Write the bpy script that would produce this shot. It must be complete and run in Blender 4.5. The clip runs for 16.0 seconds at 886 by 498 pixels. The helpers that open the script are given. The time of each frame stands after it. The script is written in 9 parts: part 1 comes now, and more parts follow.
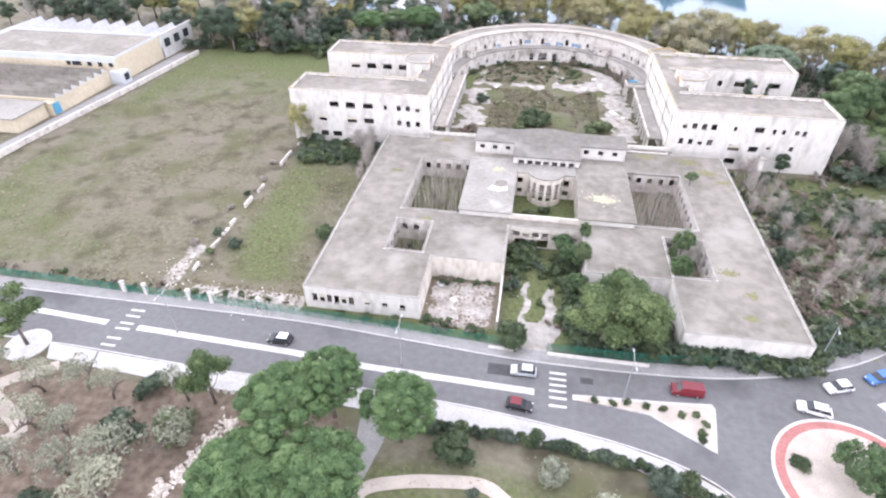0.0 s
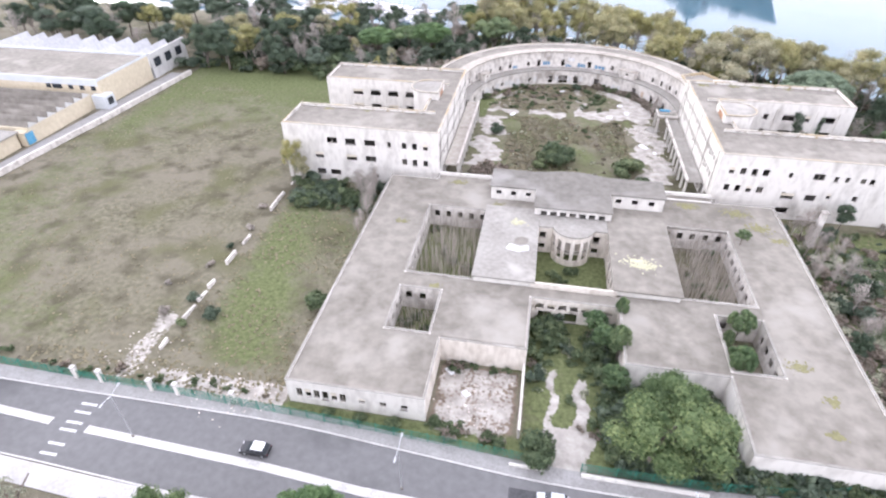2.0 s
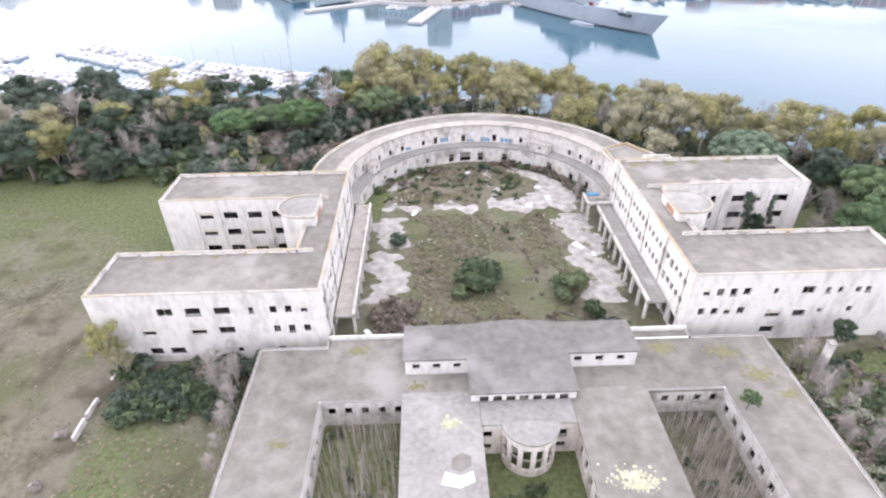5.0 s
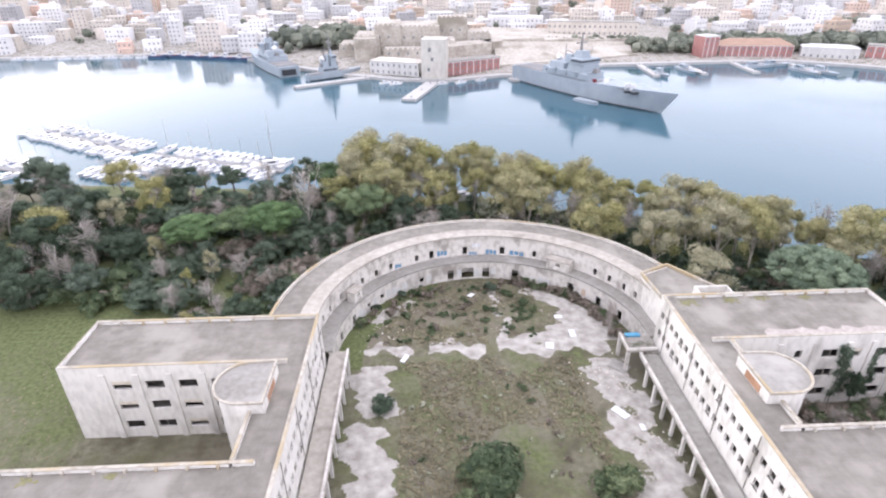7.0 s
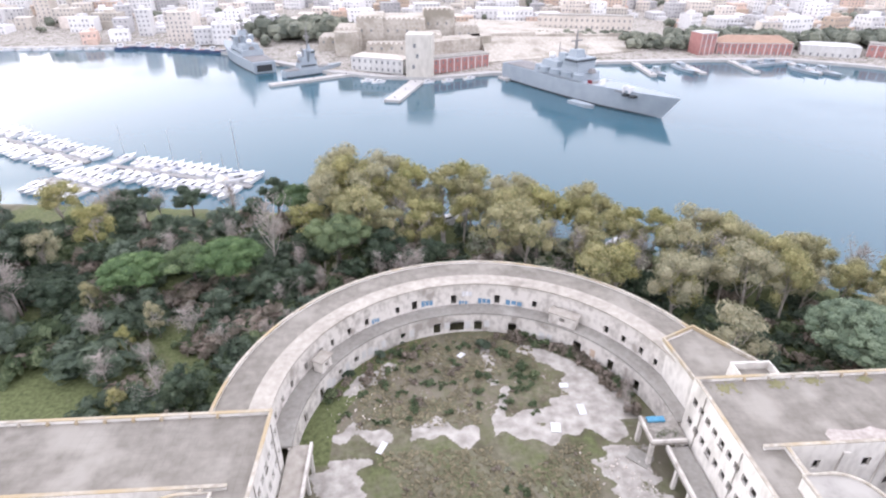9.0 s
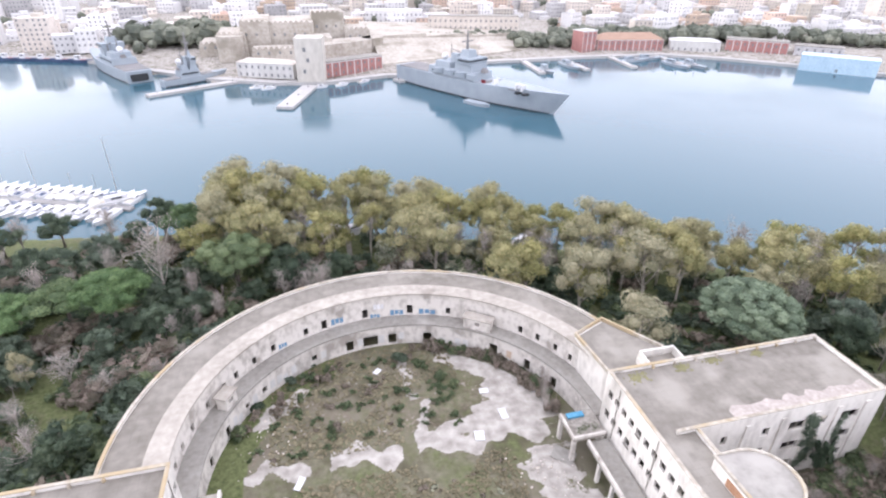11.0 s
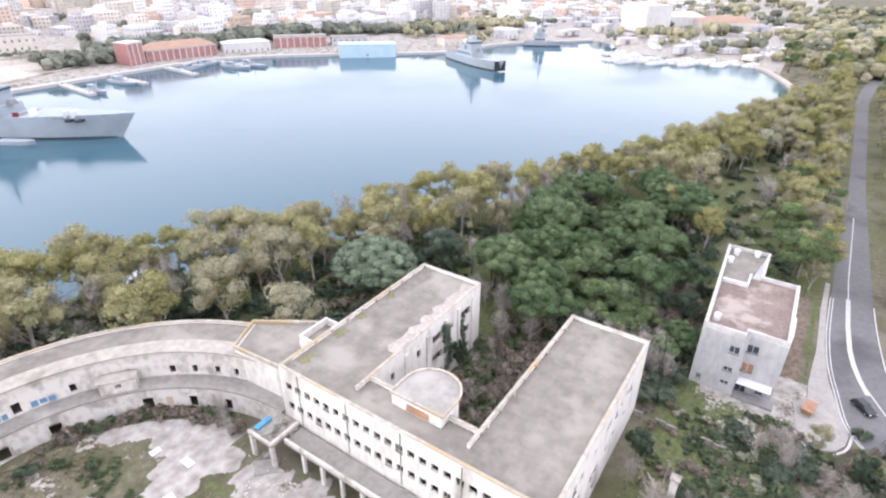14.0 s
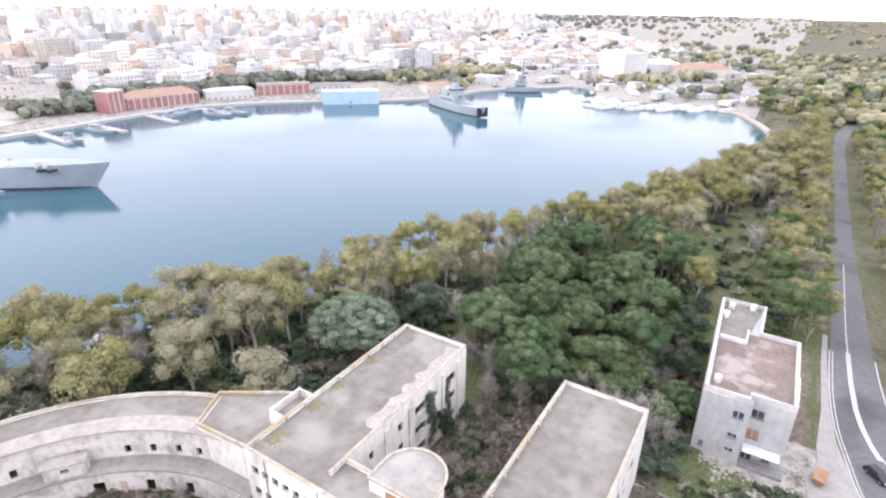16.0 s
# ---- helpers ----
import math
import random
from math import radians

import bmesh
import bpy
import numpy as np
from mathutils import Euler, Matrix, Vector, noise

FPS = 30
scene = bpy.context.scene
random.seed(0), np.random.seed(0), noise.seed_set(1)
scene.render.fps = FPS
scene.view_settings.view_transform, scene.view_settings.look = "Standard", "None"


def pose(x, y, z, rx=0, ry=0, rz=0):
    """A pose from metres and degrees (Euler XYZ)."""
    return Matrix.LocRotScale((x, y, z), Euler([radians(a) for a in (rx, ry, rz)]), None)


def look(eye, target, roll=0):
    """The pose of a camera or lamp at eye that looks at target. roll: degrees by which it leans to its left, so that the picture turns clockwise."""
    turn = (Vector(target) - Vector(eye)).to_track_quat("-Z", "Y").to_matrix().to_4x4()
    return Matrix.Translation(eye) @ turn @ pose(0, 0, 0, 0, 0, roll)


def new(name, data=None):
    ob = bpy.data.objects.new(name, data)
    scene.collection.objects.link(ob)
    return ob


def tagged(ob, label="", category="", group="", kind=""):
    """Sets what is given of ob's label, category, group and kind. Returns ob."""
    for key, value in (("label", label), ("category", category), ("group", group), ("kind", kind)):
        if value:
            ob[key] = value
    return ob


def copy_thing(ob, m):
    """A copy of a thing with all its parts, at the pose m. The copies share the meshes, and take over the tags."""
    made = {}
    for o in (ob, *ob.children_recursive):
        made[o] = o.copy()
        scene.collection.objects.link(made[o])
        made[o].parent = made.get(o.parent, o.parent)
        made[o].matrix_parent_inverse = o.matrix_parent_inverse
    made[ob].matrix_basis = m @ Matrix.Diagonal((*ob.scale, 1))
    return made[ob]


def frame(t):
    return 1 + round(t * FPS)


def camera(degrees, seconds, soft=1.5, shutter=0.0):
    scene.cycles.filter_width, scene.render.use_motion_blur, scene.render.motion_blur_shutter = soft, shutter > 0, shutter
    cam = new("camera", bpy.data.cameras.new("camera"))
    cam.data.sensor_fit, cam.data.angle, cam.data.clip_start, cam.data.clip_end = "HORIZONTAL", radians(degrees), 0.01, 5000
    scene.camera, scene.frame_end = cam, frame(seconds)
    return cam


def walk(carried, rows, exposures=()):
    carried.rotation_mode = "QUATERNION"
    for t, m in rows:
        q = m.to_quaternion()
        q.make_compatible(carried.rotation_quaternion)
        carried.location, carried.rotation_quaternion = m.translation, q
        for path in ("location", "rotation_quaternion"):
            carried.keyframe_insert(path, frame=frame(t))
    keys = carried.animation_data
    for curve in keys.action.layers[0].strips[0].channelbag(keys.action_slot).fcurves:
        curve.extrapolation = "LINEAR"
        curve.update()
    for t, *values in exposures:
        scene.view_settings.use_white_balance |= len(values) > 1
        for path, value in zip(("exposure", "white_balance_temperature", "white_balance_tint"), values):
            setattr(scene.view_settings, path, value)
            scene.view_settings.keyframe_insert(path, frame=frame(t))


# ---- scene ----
cam = camera(77.5, 16.0, soft=2.2)
PATH = [
    (0, (-3.643, -1.375, 69.109), (-3.902, 0.201, 67.906), 0.0),
    (0.5, (-4.461, 2.822, 69.026), (-4.732, 4.398, 67.826), 0.0),
    (1, (-5.493, 8.045, 69.069), (-5.774, 9.623, 67.872), 0.0),
    (1.5, (-6.533, 13.463, 68.991), (-6.815, 15.042, 67.796), 0.0),
    (2, (-7.553, 19.271, 69.08), (-7.842, 20.848, 67.883), -0.1),
    (2.1, (-7.782, 20.576, 69.083), (-8.061, 22.154, 67.886), -0.12),
    (2.2, (-8.011, 21.88, 69.085), (-8.256, 23.462, 67.886), -0.2),
    (2.3, (-8.241, 23.185, 69.088), (-8.38, 24.777, 67.886), -0.43),
    (2.4, (-8.47, 24.489, 69.09), (-8.481, 26.087, 67.888), -0.71),
    (2.5, (-8.699, 25.794, 69.093), (-8.669, 27.393, 67.892), -0.8),
    (3, (-9.806, 32.433, 69.155), (-9.774, 34.03, 67.952), -0.7),
    (3.2, (-10.336, 35.202, 69.136), (-10.302, 36.799, 67.933), -0.5),
    (5.3, (-11.427, 67.9, 69.937), (-11.382, 69.591, 68.871), -0.8),
    (5.5, (-11.428, 71.094, 69.944), (-11.378, 72.847, 68.984), -0.8),
    (6, (-11.403, 79.445, 69.993), (-11.347, 81.213, 69.061), -0.7),
    (6.5, (-11.183, 88.071, 70.024), (-11.122, 89.835, 69.085), -0.5),
    (7, (-10.702, 97.088, 69.849), (-10.639, 98.853, 68.91), -0.7),
    (7.5, (-10.351, 105.32, 70.371), (-10.286, 107.087, 69.437), -0.7),
    (8, (-9.917, 111.959, 71.215), (-9.835, 113.717, 70.265), -0.4),
    (10.5, (-9.08, 123.606, 72.103), (-8.808, 125.327, 71.121), 0.8),
    (11, (-8.649, 123.784, 71.719), (-8.214, 125.478, 70.749), 0.6),
    (11.5, (-8.529, 123.748, 71.605), (-7.858, 125.367, 70.641), 0.6),
    (12, (-8.464, 123.71, 71.283), (-7.556, 125.212, 70.324), 0.5),
    (12.5, (-8.617, 123.407, 71.112), (-7.491, 124.757, 70.158), 0.6),
    (13, (-8.679, 123.322, 70.886), (-7.382, 124.511, 69.935), 0.7),
    (13.5, (-8.701, 123.197, 70.504), (-7.27, 124.226, 69.56), 0.6),
    (14, (-8.898, 123.025, 70.395), (-7.428, 124.002, 69.453), 0.6),
    (14.5, (-8.876, 122.99, 70.435), (-7.405, 123.95, 69.479), 0.8),
    (15, (-7.952, 123.391, 70.49), (-6.471, 124.344, 69.541), 0.7),
    (15.5, (-5.873, 124.52, 70.661), (-4.382, 125.461, 69.717), 0.8),
    (16, (-3.031, 126.288, 70.758), (-1.479, 127.257, 69.95), 0.6),
]
walk(cam, [(t, look(eye, target, roll)) for t, eye, target, roll in PATH], [(0.0, 1.88, 6330, 10), (2.5, 1.8, 6330, 10), (5.5, 1.7, 6340, 10), (7.0, 1.58, 6380, 10), (16.0, 1.69, 6420, 10)])

# ---- world and light: a bright overcast sky, brightest towards the north-west ----
SUN_AZ, SUN_EL = radians(-40), radians(6.5)          # azimuth from +y, clockwise positive
world = bpy.data.worlds.new("overcast_sky")
scene.world = world
world.use_nodes = True
wn, wl = world.node_tree.nodes, world.node_tree.links
wn.clear()
sky = wn.new("ShaderNodeTexSky")
sky.sky_type, sky.sun_disc = "NISHITA", False
sky.sun_elevation, sky.sun_rotation = SUN_EL, SUN_AZ
sky.air_density, sky.dust_density, sky.ozone_density = 1.0, 0.8, 1.2
grey = wn.new("ShaderNodeHueSaturation")
grey.inputs["Saturation"].default_value = 0.5
cover = wn.new("ShaderNodeMix")
cover.data_type = "RGBA"
cover.inputs["Factor"].default_value = 0.8
cover.inputs["B"].default_value = (7.75, 7.6, 8.7, 1)
back = wn.new("ShaderNodeBackground")
back.inputs["Strength"].default_value = 0.12
wout = wn.new("ShaderNodeOutputWorld")
wl.new(sky.outputs["Color"], grey.inputs["Color"])
wl.new(grey.outputs["Color"], cover.inputs["A"])
wl.new(cover.outputs["Result"], back.inputs["Color"])
wl.new(back.outputs["Background"], wout.inputs["Surface"])

sun = new("sun", bpy.data.lights.new("sun", "SUN"))
sun.data.energy, sun.data.angle, sun.data.color = 0.5, radians(10), (1.0, 0.97, 0.92)
sun_way = Vector((math.sin(SUN_AZ) * math.cos(SUN_EL), math.cos(SUN_AZ) * math.cos(SUN_EL), math.sin(SUN_EL)))
sun.matrix_world = look((0, 0, 150), Vector((0, 0, 150)) - sun_way)


# ---- materials ----
def mat(name, dark, light, rough=0.85, coarse=0.25, fine=3.0, bump=0.15, stretch=(1, 1, 1), spread=(0.35, 0.65), third=None, third_scale=0.06,
        third_at=0.6, island=0.0, each=0.0, metal=0.0, spec=0.3, leafy=0.0, slabs=0.0, alt=None):
    """Colour from coarse and fine noise at real-world size; third: a patchy extra colour; island, each: brightness that varies from piece to piece; alt: a colour that some of the things lean to."""
    m = bpy.data.materials.new(name)
    m.use_nodes = True
    n, l = m.node_tree.nodes, m.node_tree.links
    bsdf = n["Principled BSDF"]
    geo = n.new("ShaderNodeNewGeometry")
    place = n.new("ShaderNodeMapping")
    place.inputs["Scale"].default_value = stretch
    l.new(geo.outputs["Position"], place.inputs["Vector"])

    def noise_at(scale, detail):
        t = n.new("ShaderNodeTexNoise")
        t.inputs["Scale"].default_value, t.inputs["Detail"].default_value = scale, detail
        l.new(place.outputs["Vector"], t.inputs["Vector"])
        return t.outputs["Fac"]

    def mixed(fac, a, b):
        x = n.new("ShaderNodeMix")
        x.data_type = "RGBA"
        for socket, v in (("Factor", fac), ("A", a), ("B", b)):
            if isinstance(v, (int, float)):
                x.inputs[socket].default_value = v
            elif isinstance(v, tuple):
                x.inputs[socket].default_value = (*v, 1)
            else:
                l.new(v, x.inputs[socket])
        return x.outputs["Result"]

    def ranged(v, a, b, c=0.0, d=1.0):
        r = n.new("ShaderNodeMapRange")
        for i, k in enumerate((a, b, c, d)):
            r.inputs[i + 1].default_value = k
        l.new(v, r.inputs[0])
        return r.outputs[0]

    big, small = noise_at(coarse, 5), noise_at(fine, 4)
    both = n.new("ShaderNodeMath")
    both.operation = "MULTIPLY_ADD"
    both.inputs[1].default_value = 0.55
    l.new(small, both.inputs[0])
    scaled = n.new("ShaderNodeMath")
    scaled.operation = "MULTIPLY"
    scaled.inputs[1].default_value = 0.45
    l.new(big, scaled.inputs[0])
    l.new(scaled.outputs[0], both.inputs[2])
    colour = mixed(ranged(both.outputs[0], *spread), dark, light)
    if third:
        colour = mixed(ranged(noise_at(third_scale, 7), third_at - 0.06, third_at + 0.06), colour, third)
    if slabs:                                    # faint joints of square slabs
        tile = n.new("ShaderNodeTexBrick")
        tile.offset = 0.0
        for socket, v in (("Scale", 1.0), ("Mortar Size", 0.035), ("Brick Width", slabs), ("Row Height", slabs), ("Mortar Smooth", 0.6)):
            tile.inputs[socket].default_value = v
        for socket, v in (("Color1", 1.0), ("Color2", 0.9), ("Mortar", 0.72)):
            tile.inputs[socket].default_value = (v, v, v, 1)
        l.new(place.outputs["Vector"], tile.inputs["Vector"])
        joint = n.new("ShaderNodeMix")
        joint.data_type, joint.blend_type = "RGBA", "MULTIPLY"
        l.new(ranged(noise_at(0.12, 3), 0.4, 0.6, 0.1, 0.75), joint.inputs["Factor"])
        l.new(colour, joint.inputs["A"])
        l.new(tile.outputs["Color"], joint.inputs["B"])
        colour = joint.outputs["Result"]
    if alt:
        colour = mixed(ranged(n.new("ShaderNodeObjectInfo").outputs["Random"], 0.3, 1.0, 0.0, 0.85), colour, alt)
    for amount, source in ((island, "island"), (each, "each")):
        if amount:
            src = geo.outputs["Random Per Island"] if source == "island" else n.new("ShaderNodeObjectInfo").outputs["Random"]
            hsv = n.new("ShaderNodeHueSaturation")
            l.new(ranged(src, 0, 1, 1 - amount, 1 + amount), hsv.inputs["Value"])
            l.new(ranged(src, 0, 1, 0.5 + amount * 0.06, 0.5 - amount * 0.06), hsv.inputs["Hue"])
            l.new(colour, hsv.inputs["Color"])
            colour = hsv.outputs["Color"]
    l.new(colour, bsdf.inputs["Base Color"])
    bsdf.inputs["Roughness"].default_value, bsdf.inputs["Metallic"].default_value = rough, metal
    bsdf.inputs["Specular IOR Level"].default_value = spec
    if bump:
        b = n.new("ShaderNodeBump")
        b.inputs["Strength"].default_value, b.inputs["Distance"].default_value = bump, 0.1
        l.new(small, b.inputs["Height"])
        l.new(b.outputs["Normal"], bsdf.inputs["Normal"])
    if leafy:                                    # light through the leaves, and gaps between the leaves of a spray
        shine, join, gap, sheet = n.new("ShaderNodeBsdfTranslucent"), n.new("ShaderNodeMixShader"), n.new("ShaderNodeMixShader"), n.new("ShaderNodeBsdfTransparent")
        join.inputs[0].default_value = 0.38
        l.new(colour, shine.inputs["Color"])
        l.new(bsdf.outputs["BSDF"], join.inputs[1])
        l.new(shine.outputs["BSDF"], join.inputs[2])
        l.new(ranged(noise_at(leafy, 1), 0.415, 0.435), gap.inputs[0])
        l.new(sheet.outputs["BSDF"], gap.inputs[1])
        l.new(join.outputs["Shader"], gap.inputs[2])
        l.new(gap.outputs["Shader"], n["Material Output"].inputs["Surface"])
    return m


M = {
    "plaster": mat("weathered_white_plaster", (0.45, 0.424, 0.39), (0.66, 0.632, 0.588), 0.9, 0.16, 1.1, 0.1, (1, 1, 0.45), (0.28, 0.52), (0.36, 0.335, 0.305), 0.16, 0.65),
    "plaster_old": mat("grimy_plaster", (0.36, 0.33, 0.295), (0.62, 0.585, 0.54), 0.9, 0.25, 1.0, 0.15, (1, 1, 0.7), (0.32, 0.54), (0.33, 0.3, 0.268), 0.3, 0.62),
    "roof": mat("weathered_roof_slabs", (0.163, 0.148, 0.126), (0.264, 0.243, 0.212), 0.92, 0.07, 0.6, 0.12, (1, 1, 1), (0.34, 0.64), (0.3, 0.278, 0.244), 0.11, 0.61, slabs=1.1),
    "roof_low": mat("stained_concrete_roof", (0.15, 0.137, 0.116), (0.255, 0.235, 0.203), 0.92, 0.06, 0.5, 0.1, (1, 1, 1), (0.36, 0.62), (0.3, 0.28, 0.248), 0.08, 0.62),
    "roof_pale": mat("pale_roof_screed", (0.215, 0.2, 0.18), (0.315, 0.3, 0.272), 0.92, 0.14, 1.3, 0.1, (1, 1, 1), (0.34, 0.62), (0.37, 0.35, 0.32), 0.16, 0.64),
    "parapet": mat("lichened_parapet", (0.3, 0.266, 0.215), (0.5, 0.462, 0.405), 0.9, 0.3, 1.2, 0.15, third=(0.38, 0.305, 0.195), third_scale=0.1, third_at=0.56),
    "concrete": mat("bare_concrete", (0.175, 0.158, 0.136), (0.365, 0.34, 0.305), 0.92, 0.25, 2.0, 0.2),
    "interior": mat("dirty_interior_plaster", (0.2, 0.18, 0.16), (0.4, 0.37, 0.33), 0.95, 0.3, 2.0, 0.1),
    "asphalt": mat("worn_asphalt", (0.125, 0.123, 0.123), (0.165, 0.163, 0.163), 0.85, 0.06, 0.9, 0.05, third=(0.086, 0.085, 0.086), third_scale=0.05, third_at=0.62),
    "asphalt_new": mat("fresh_asphalt_patch", (0.05, 0.05, 0.052), (0.09, 0.09, 0.092), 0.85, 0.4, 3, 0.1),
    "paint": mat("road_marking_paint", (0.36, 0.36, 0.355), (0.66, 0.66, 0.65), 0.7, 0.6, 4, 0.02),
    "pavement": mat("grey_paving", (0.216, 0.209, 0.202), (0.317, 0.31, 0.302), 0.88, 0.4, 3, 0.08),
    "pavement_pale": mat("pale_stone_paving", (0.36, 0.346, 0.332), (0.49, 0.476, 0.462), 0.85, 0.3, 2.5, 0.05),
    "kerb": mat("limestone_kerb", (0.38, 0.365, 0.35), (0.57, 0.555, 0.532), 0.85, 0.6, 3, 0.1),
    "red_paving": mat("faded_red_paving", (0.3, 0.12, 0.11), (0.4, 0.19, 0.17), 0.85, 0.4, 3, 0.05),
    "gravel": mat("cream_gravel", (0.36, 0.312, 0.27), (0.5, 0.445, 0.388), 0.95, 0.5, 5, 0.3),
    "rubble": mat("limestone_rubble", (0.4, 0.35, 0.3), (0.74, 0.68, 0.62), 0.95, 0.6, 3, 0.4, island=0.2),
    "leaf_pine": mat("pine_needles", (0.074, 0.12, 0.055), (0.175, 0.245, 0.115), 0.75, 0.3, 2.0, 0, island=0.35, each=0.25, alt=(0.115, 0.155, 0.082), leafy=3.6),
    "cream_plaster": mat("stained_cream_plaster", (0.49, 0.44, 0.38), (0.67, 0.62, 0.555), 0.9, 0.3, 1.2, 0.1, (1, 1, 0.4), (0.33, 0.55), (0.34, 0.295, 0.245), 0.3, 0.63),
    "roof_hall": mat("dark_grey_roof_felt", (0.132, 0.123, 0.108), (0.212, 0.198, 0.176), 0.92, 0.07, 0.7, 0.1, third=(0.25, 0.238, 0.22), third_scale=0.1, third_at=0.63),
    "leaf_park": mat("umbrella_pine_needles", (0.082, 0.142, 0.06), (0.178, 0.265, 0.115), 0.75, 0.3, 2.0, 0, island=0.25, leafy=4.5),
    "leaf_aleppo": mat("light_pine_needles", (0.078, 0.122, 0.05), (0.185, 0.245, 0.11), 0.75, 0.3, 2.0, 0, island=0.35, each=0.15, leafy=3.6),
    "leaf_dark": mat("holm_oak_leaves", (0.048, 0.076, 0.049), (0.13, 0.168, 0.106), 0.7, 0.3, 2.0, 0, island=0.4, each=0.3, alt=(0.095, 0.124, 0.096), leafy=3.6),
    "leaf_yellow": mat("eucalyptus_leaves", (0.22, 0.212, 0.09), (0.455, 0.427, 0.19), 0.75, 0.22, 1.5, 0, island=0.3, each=0.2, alt=(0.275, 0.272, 0.19), leafy=3.2),
    "leaf_grey": mat("dry_twig_haze", (0.25, 0.228, 0.2), (0.43, 0.4, 0.36), 0.9, 0.3, 2.0, 0, island=0.3, each=0.12, alt=(0.31, 0.278, 0.24), leafy=5),
    "leaf_olive": mat("olive_leaves", (0.23, 0.241, 0.172), (0.437, 0.448, 0.345), 0.8, 0.3, 2.0, 0, island=0.3, each=0.2, leafy=4.5),
    "leaf_green": mat("shrub_leaves", (0.068, 0.098, 0.05), (0.158, 0.198, 0.106), 0.75, 0.3, 2.0, 0, island=0.4, each=0.3, leafy=4),
    "leaf_blue": mat("blue_green_pine_needles", (0.145, 0.195, 0.13), (0.255, 0.315, 0.215), 0.8, 0.3, 2.0, 0, island=0.35, leafy=3.6),
    "bark": mat("grey_brown_bark", (0.08, 0.065, 0.055), (0.22, 0.19, 0.165), 0.95, 0.8, 5, 0.3, (1, 1, 0.3)),
    "bark_pale": mat("pale_eucalyptus_bark", (0.26, 0.23, 0.2), (0.5, 0.46, 0.41), 0.9, 0.8, 4, 0.2, (1, 1, 0.3)),
    "twig": mat("bare_grey_twigs", (0.26, 0.23, 0.205), (0.45, 0.41, 0.375), 0.95, 0.8, 4, 0.1, each=0.2),
    "tuft": mat("dry_grass_tufts", (0.13, 0.115, 0.07), (0.22, 0.195, 0.125), 0.95, 0.05, 0.6, 0, island=0.25),
    "stone": mat("fortress_sandstone", (0.32, 0.288, 0.245), (0.5, 0.462, 0.41), 0.95, 0.06, 0.5, 0.2, (1, 1, 1), (0.36, 0.62), (0.27, 0.245, 0.2), 0.05, 0.62),
    "white_wall": mat("whitewashed_wall", (0.48, 0.472, 0.456), (0.6, 0.592, 0.576), 0.85, 0.1, 0.8, 0.05, (1, 1, 0.3)),
    "grey_wall": mat("pale_grey_render", (0.38, 0.375, 0.37), (0.49, 0.485, 0.478), 0.88, 0.3, 1.2, 0.08, (1, 1, 0.5), third=(0.33, 0.315, 0.3), third_scale=0.2, third_at=0.68),
    "red_wall": mat("faded_red_wall", (0.3, 0.14, 0.13), (0.42, 0.22, 0.2), 0.85, 0.1, 0.8, 0.05),
    "yellow_wall": mat("yellow_rendered_wall", (0.5, 0.435, 0.32), (0.62, 0.55, 0.42), 0.85, 0.1, 0.8, 0.05),
    "terracotta": mat("terracotta_roof", (0.3, 0.2, 0.15), (0.42, 0.29, 0.22), 0.9, 0.2, 1.5, 0.1),
    "metal_roof": mat("sheet_metal_roof", (0.38, 0.38, 0.388), (0.53, 0.53, 0.538), 0.6, 0.1, 0.8, 0.05, metal=0.0),
    "navy": mat("naval_grey_paint", (0.275, 0.315, 0.35), (0.335, 0.375, 0.41), 0.6, 0.03, 0.2, 0.0),
    "deck": mat("ship_deck_grey", (0.17, 0.165, 0.165), (0.25, 0.24, 0.24), 0.8, 0.1, 0.8, 0.02),
    "hull_dark": mat("black_paint_and_shade", (0.02, 0.022, 0.025), (0.05, 0.052, 0.055), 0.6, 0.1, 1, 0),
    "blue_shed": mat("pale_blue_sheet_metal", (0.36, 0.5, 0.6), (0.5, 0.64, 0.74), 0.6, 0.1, 0.8, 0.02),
    "white_gel": mat("white_boat_gelcoat", (0.56, 0.56, 0.57), (0.7, 0.7, 0.71), 0.4, 0.3, 2, 0, each=0.1),
    "boat_blue": mat("dark_blue_boat_paint", (0.03, 0.05, 0.1), (0.07, 0.1, 0.18), 0.5, 0.3, 2, 0),
    "glass_dark": mat("dark_window_glass", (0.02, 0.024, 0.03), (0.05, 0.055, 0.062), 0.15, 0.3, 2, 0, spec=0.5),
    "metal": mat("galvanised_steel", (0.4, 0.41, 0.42), (0.56, 0.57, 0.58), 0.5, 0.5, 3, 0, metal=0.6),
    "green_mesh": mat("green_fence_mesh", (0.02, 0.13, 0.09), (0.05, 0.22, 0.16), 0.8, 0.3, 2, 0),
    "black_rubber": mat("tyre_rubber", (0.015, 0.015, 0.016), (0.03, 0.03, 0.031), 0.85, 1, 8, 0),
    "wood_frame": mat("weathered_window_frame", (0.3, 0.27, 0.23), (0.5, 0.46, 0.4), 0.85, 1, 5, 0),
    "shutter": mat("faded_roller_shutter", (0.5, 0.45, 0.36), (0.7, 0.64, 0.54), 0.8, 0.4, 2, 0.05),
    "moss": mat("roof_moss", (0.15, 0.145, 0.075), (0.24, 0.225, 0.12), 0.95, 0.3, 2, 0.3),
    "blue_tarp": mat("blue_tarpaulin", (0.06, 0.22, 0.36), (0.12, 0.33, 0.48), 0.7, 0.4, 2, 0.05),
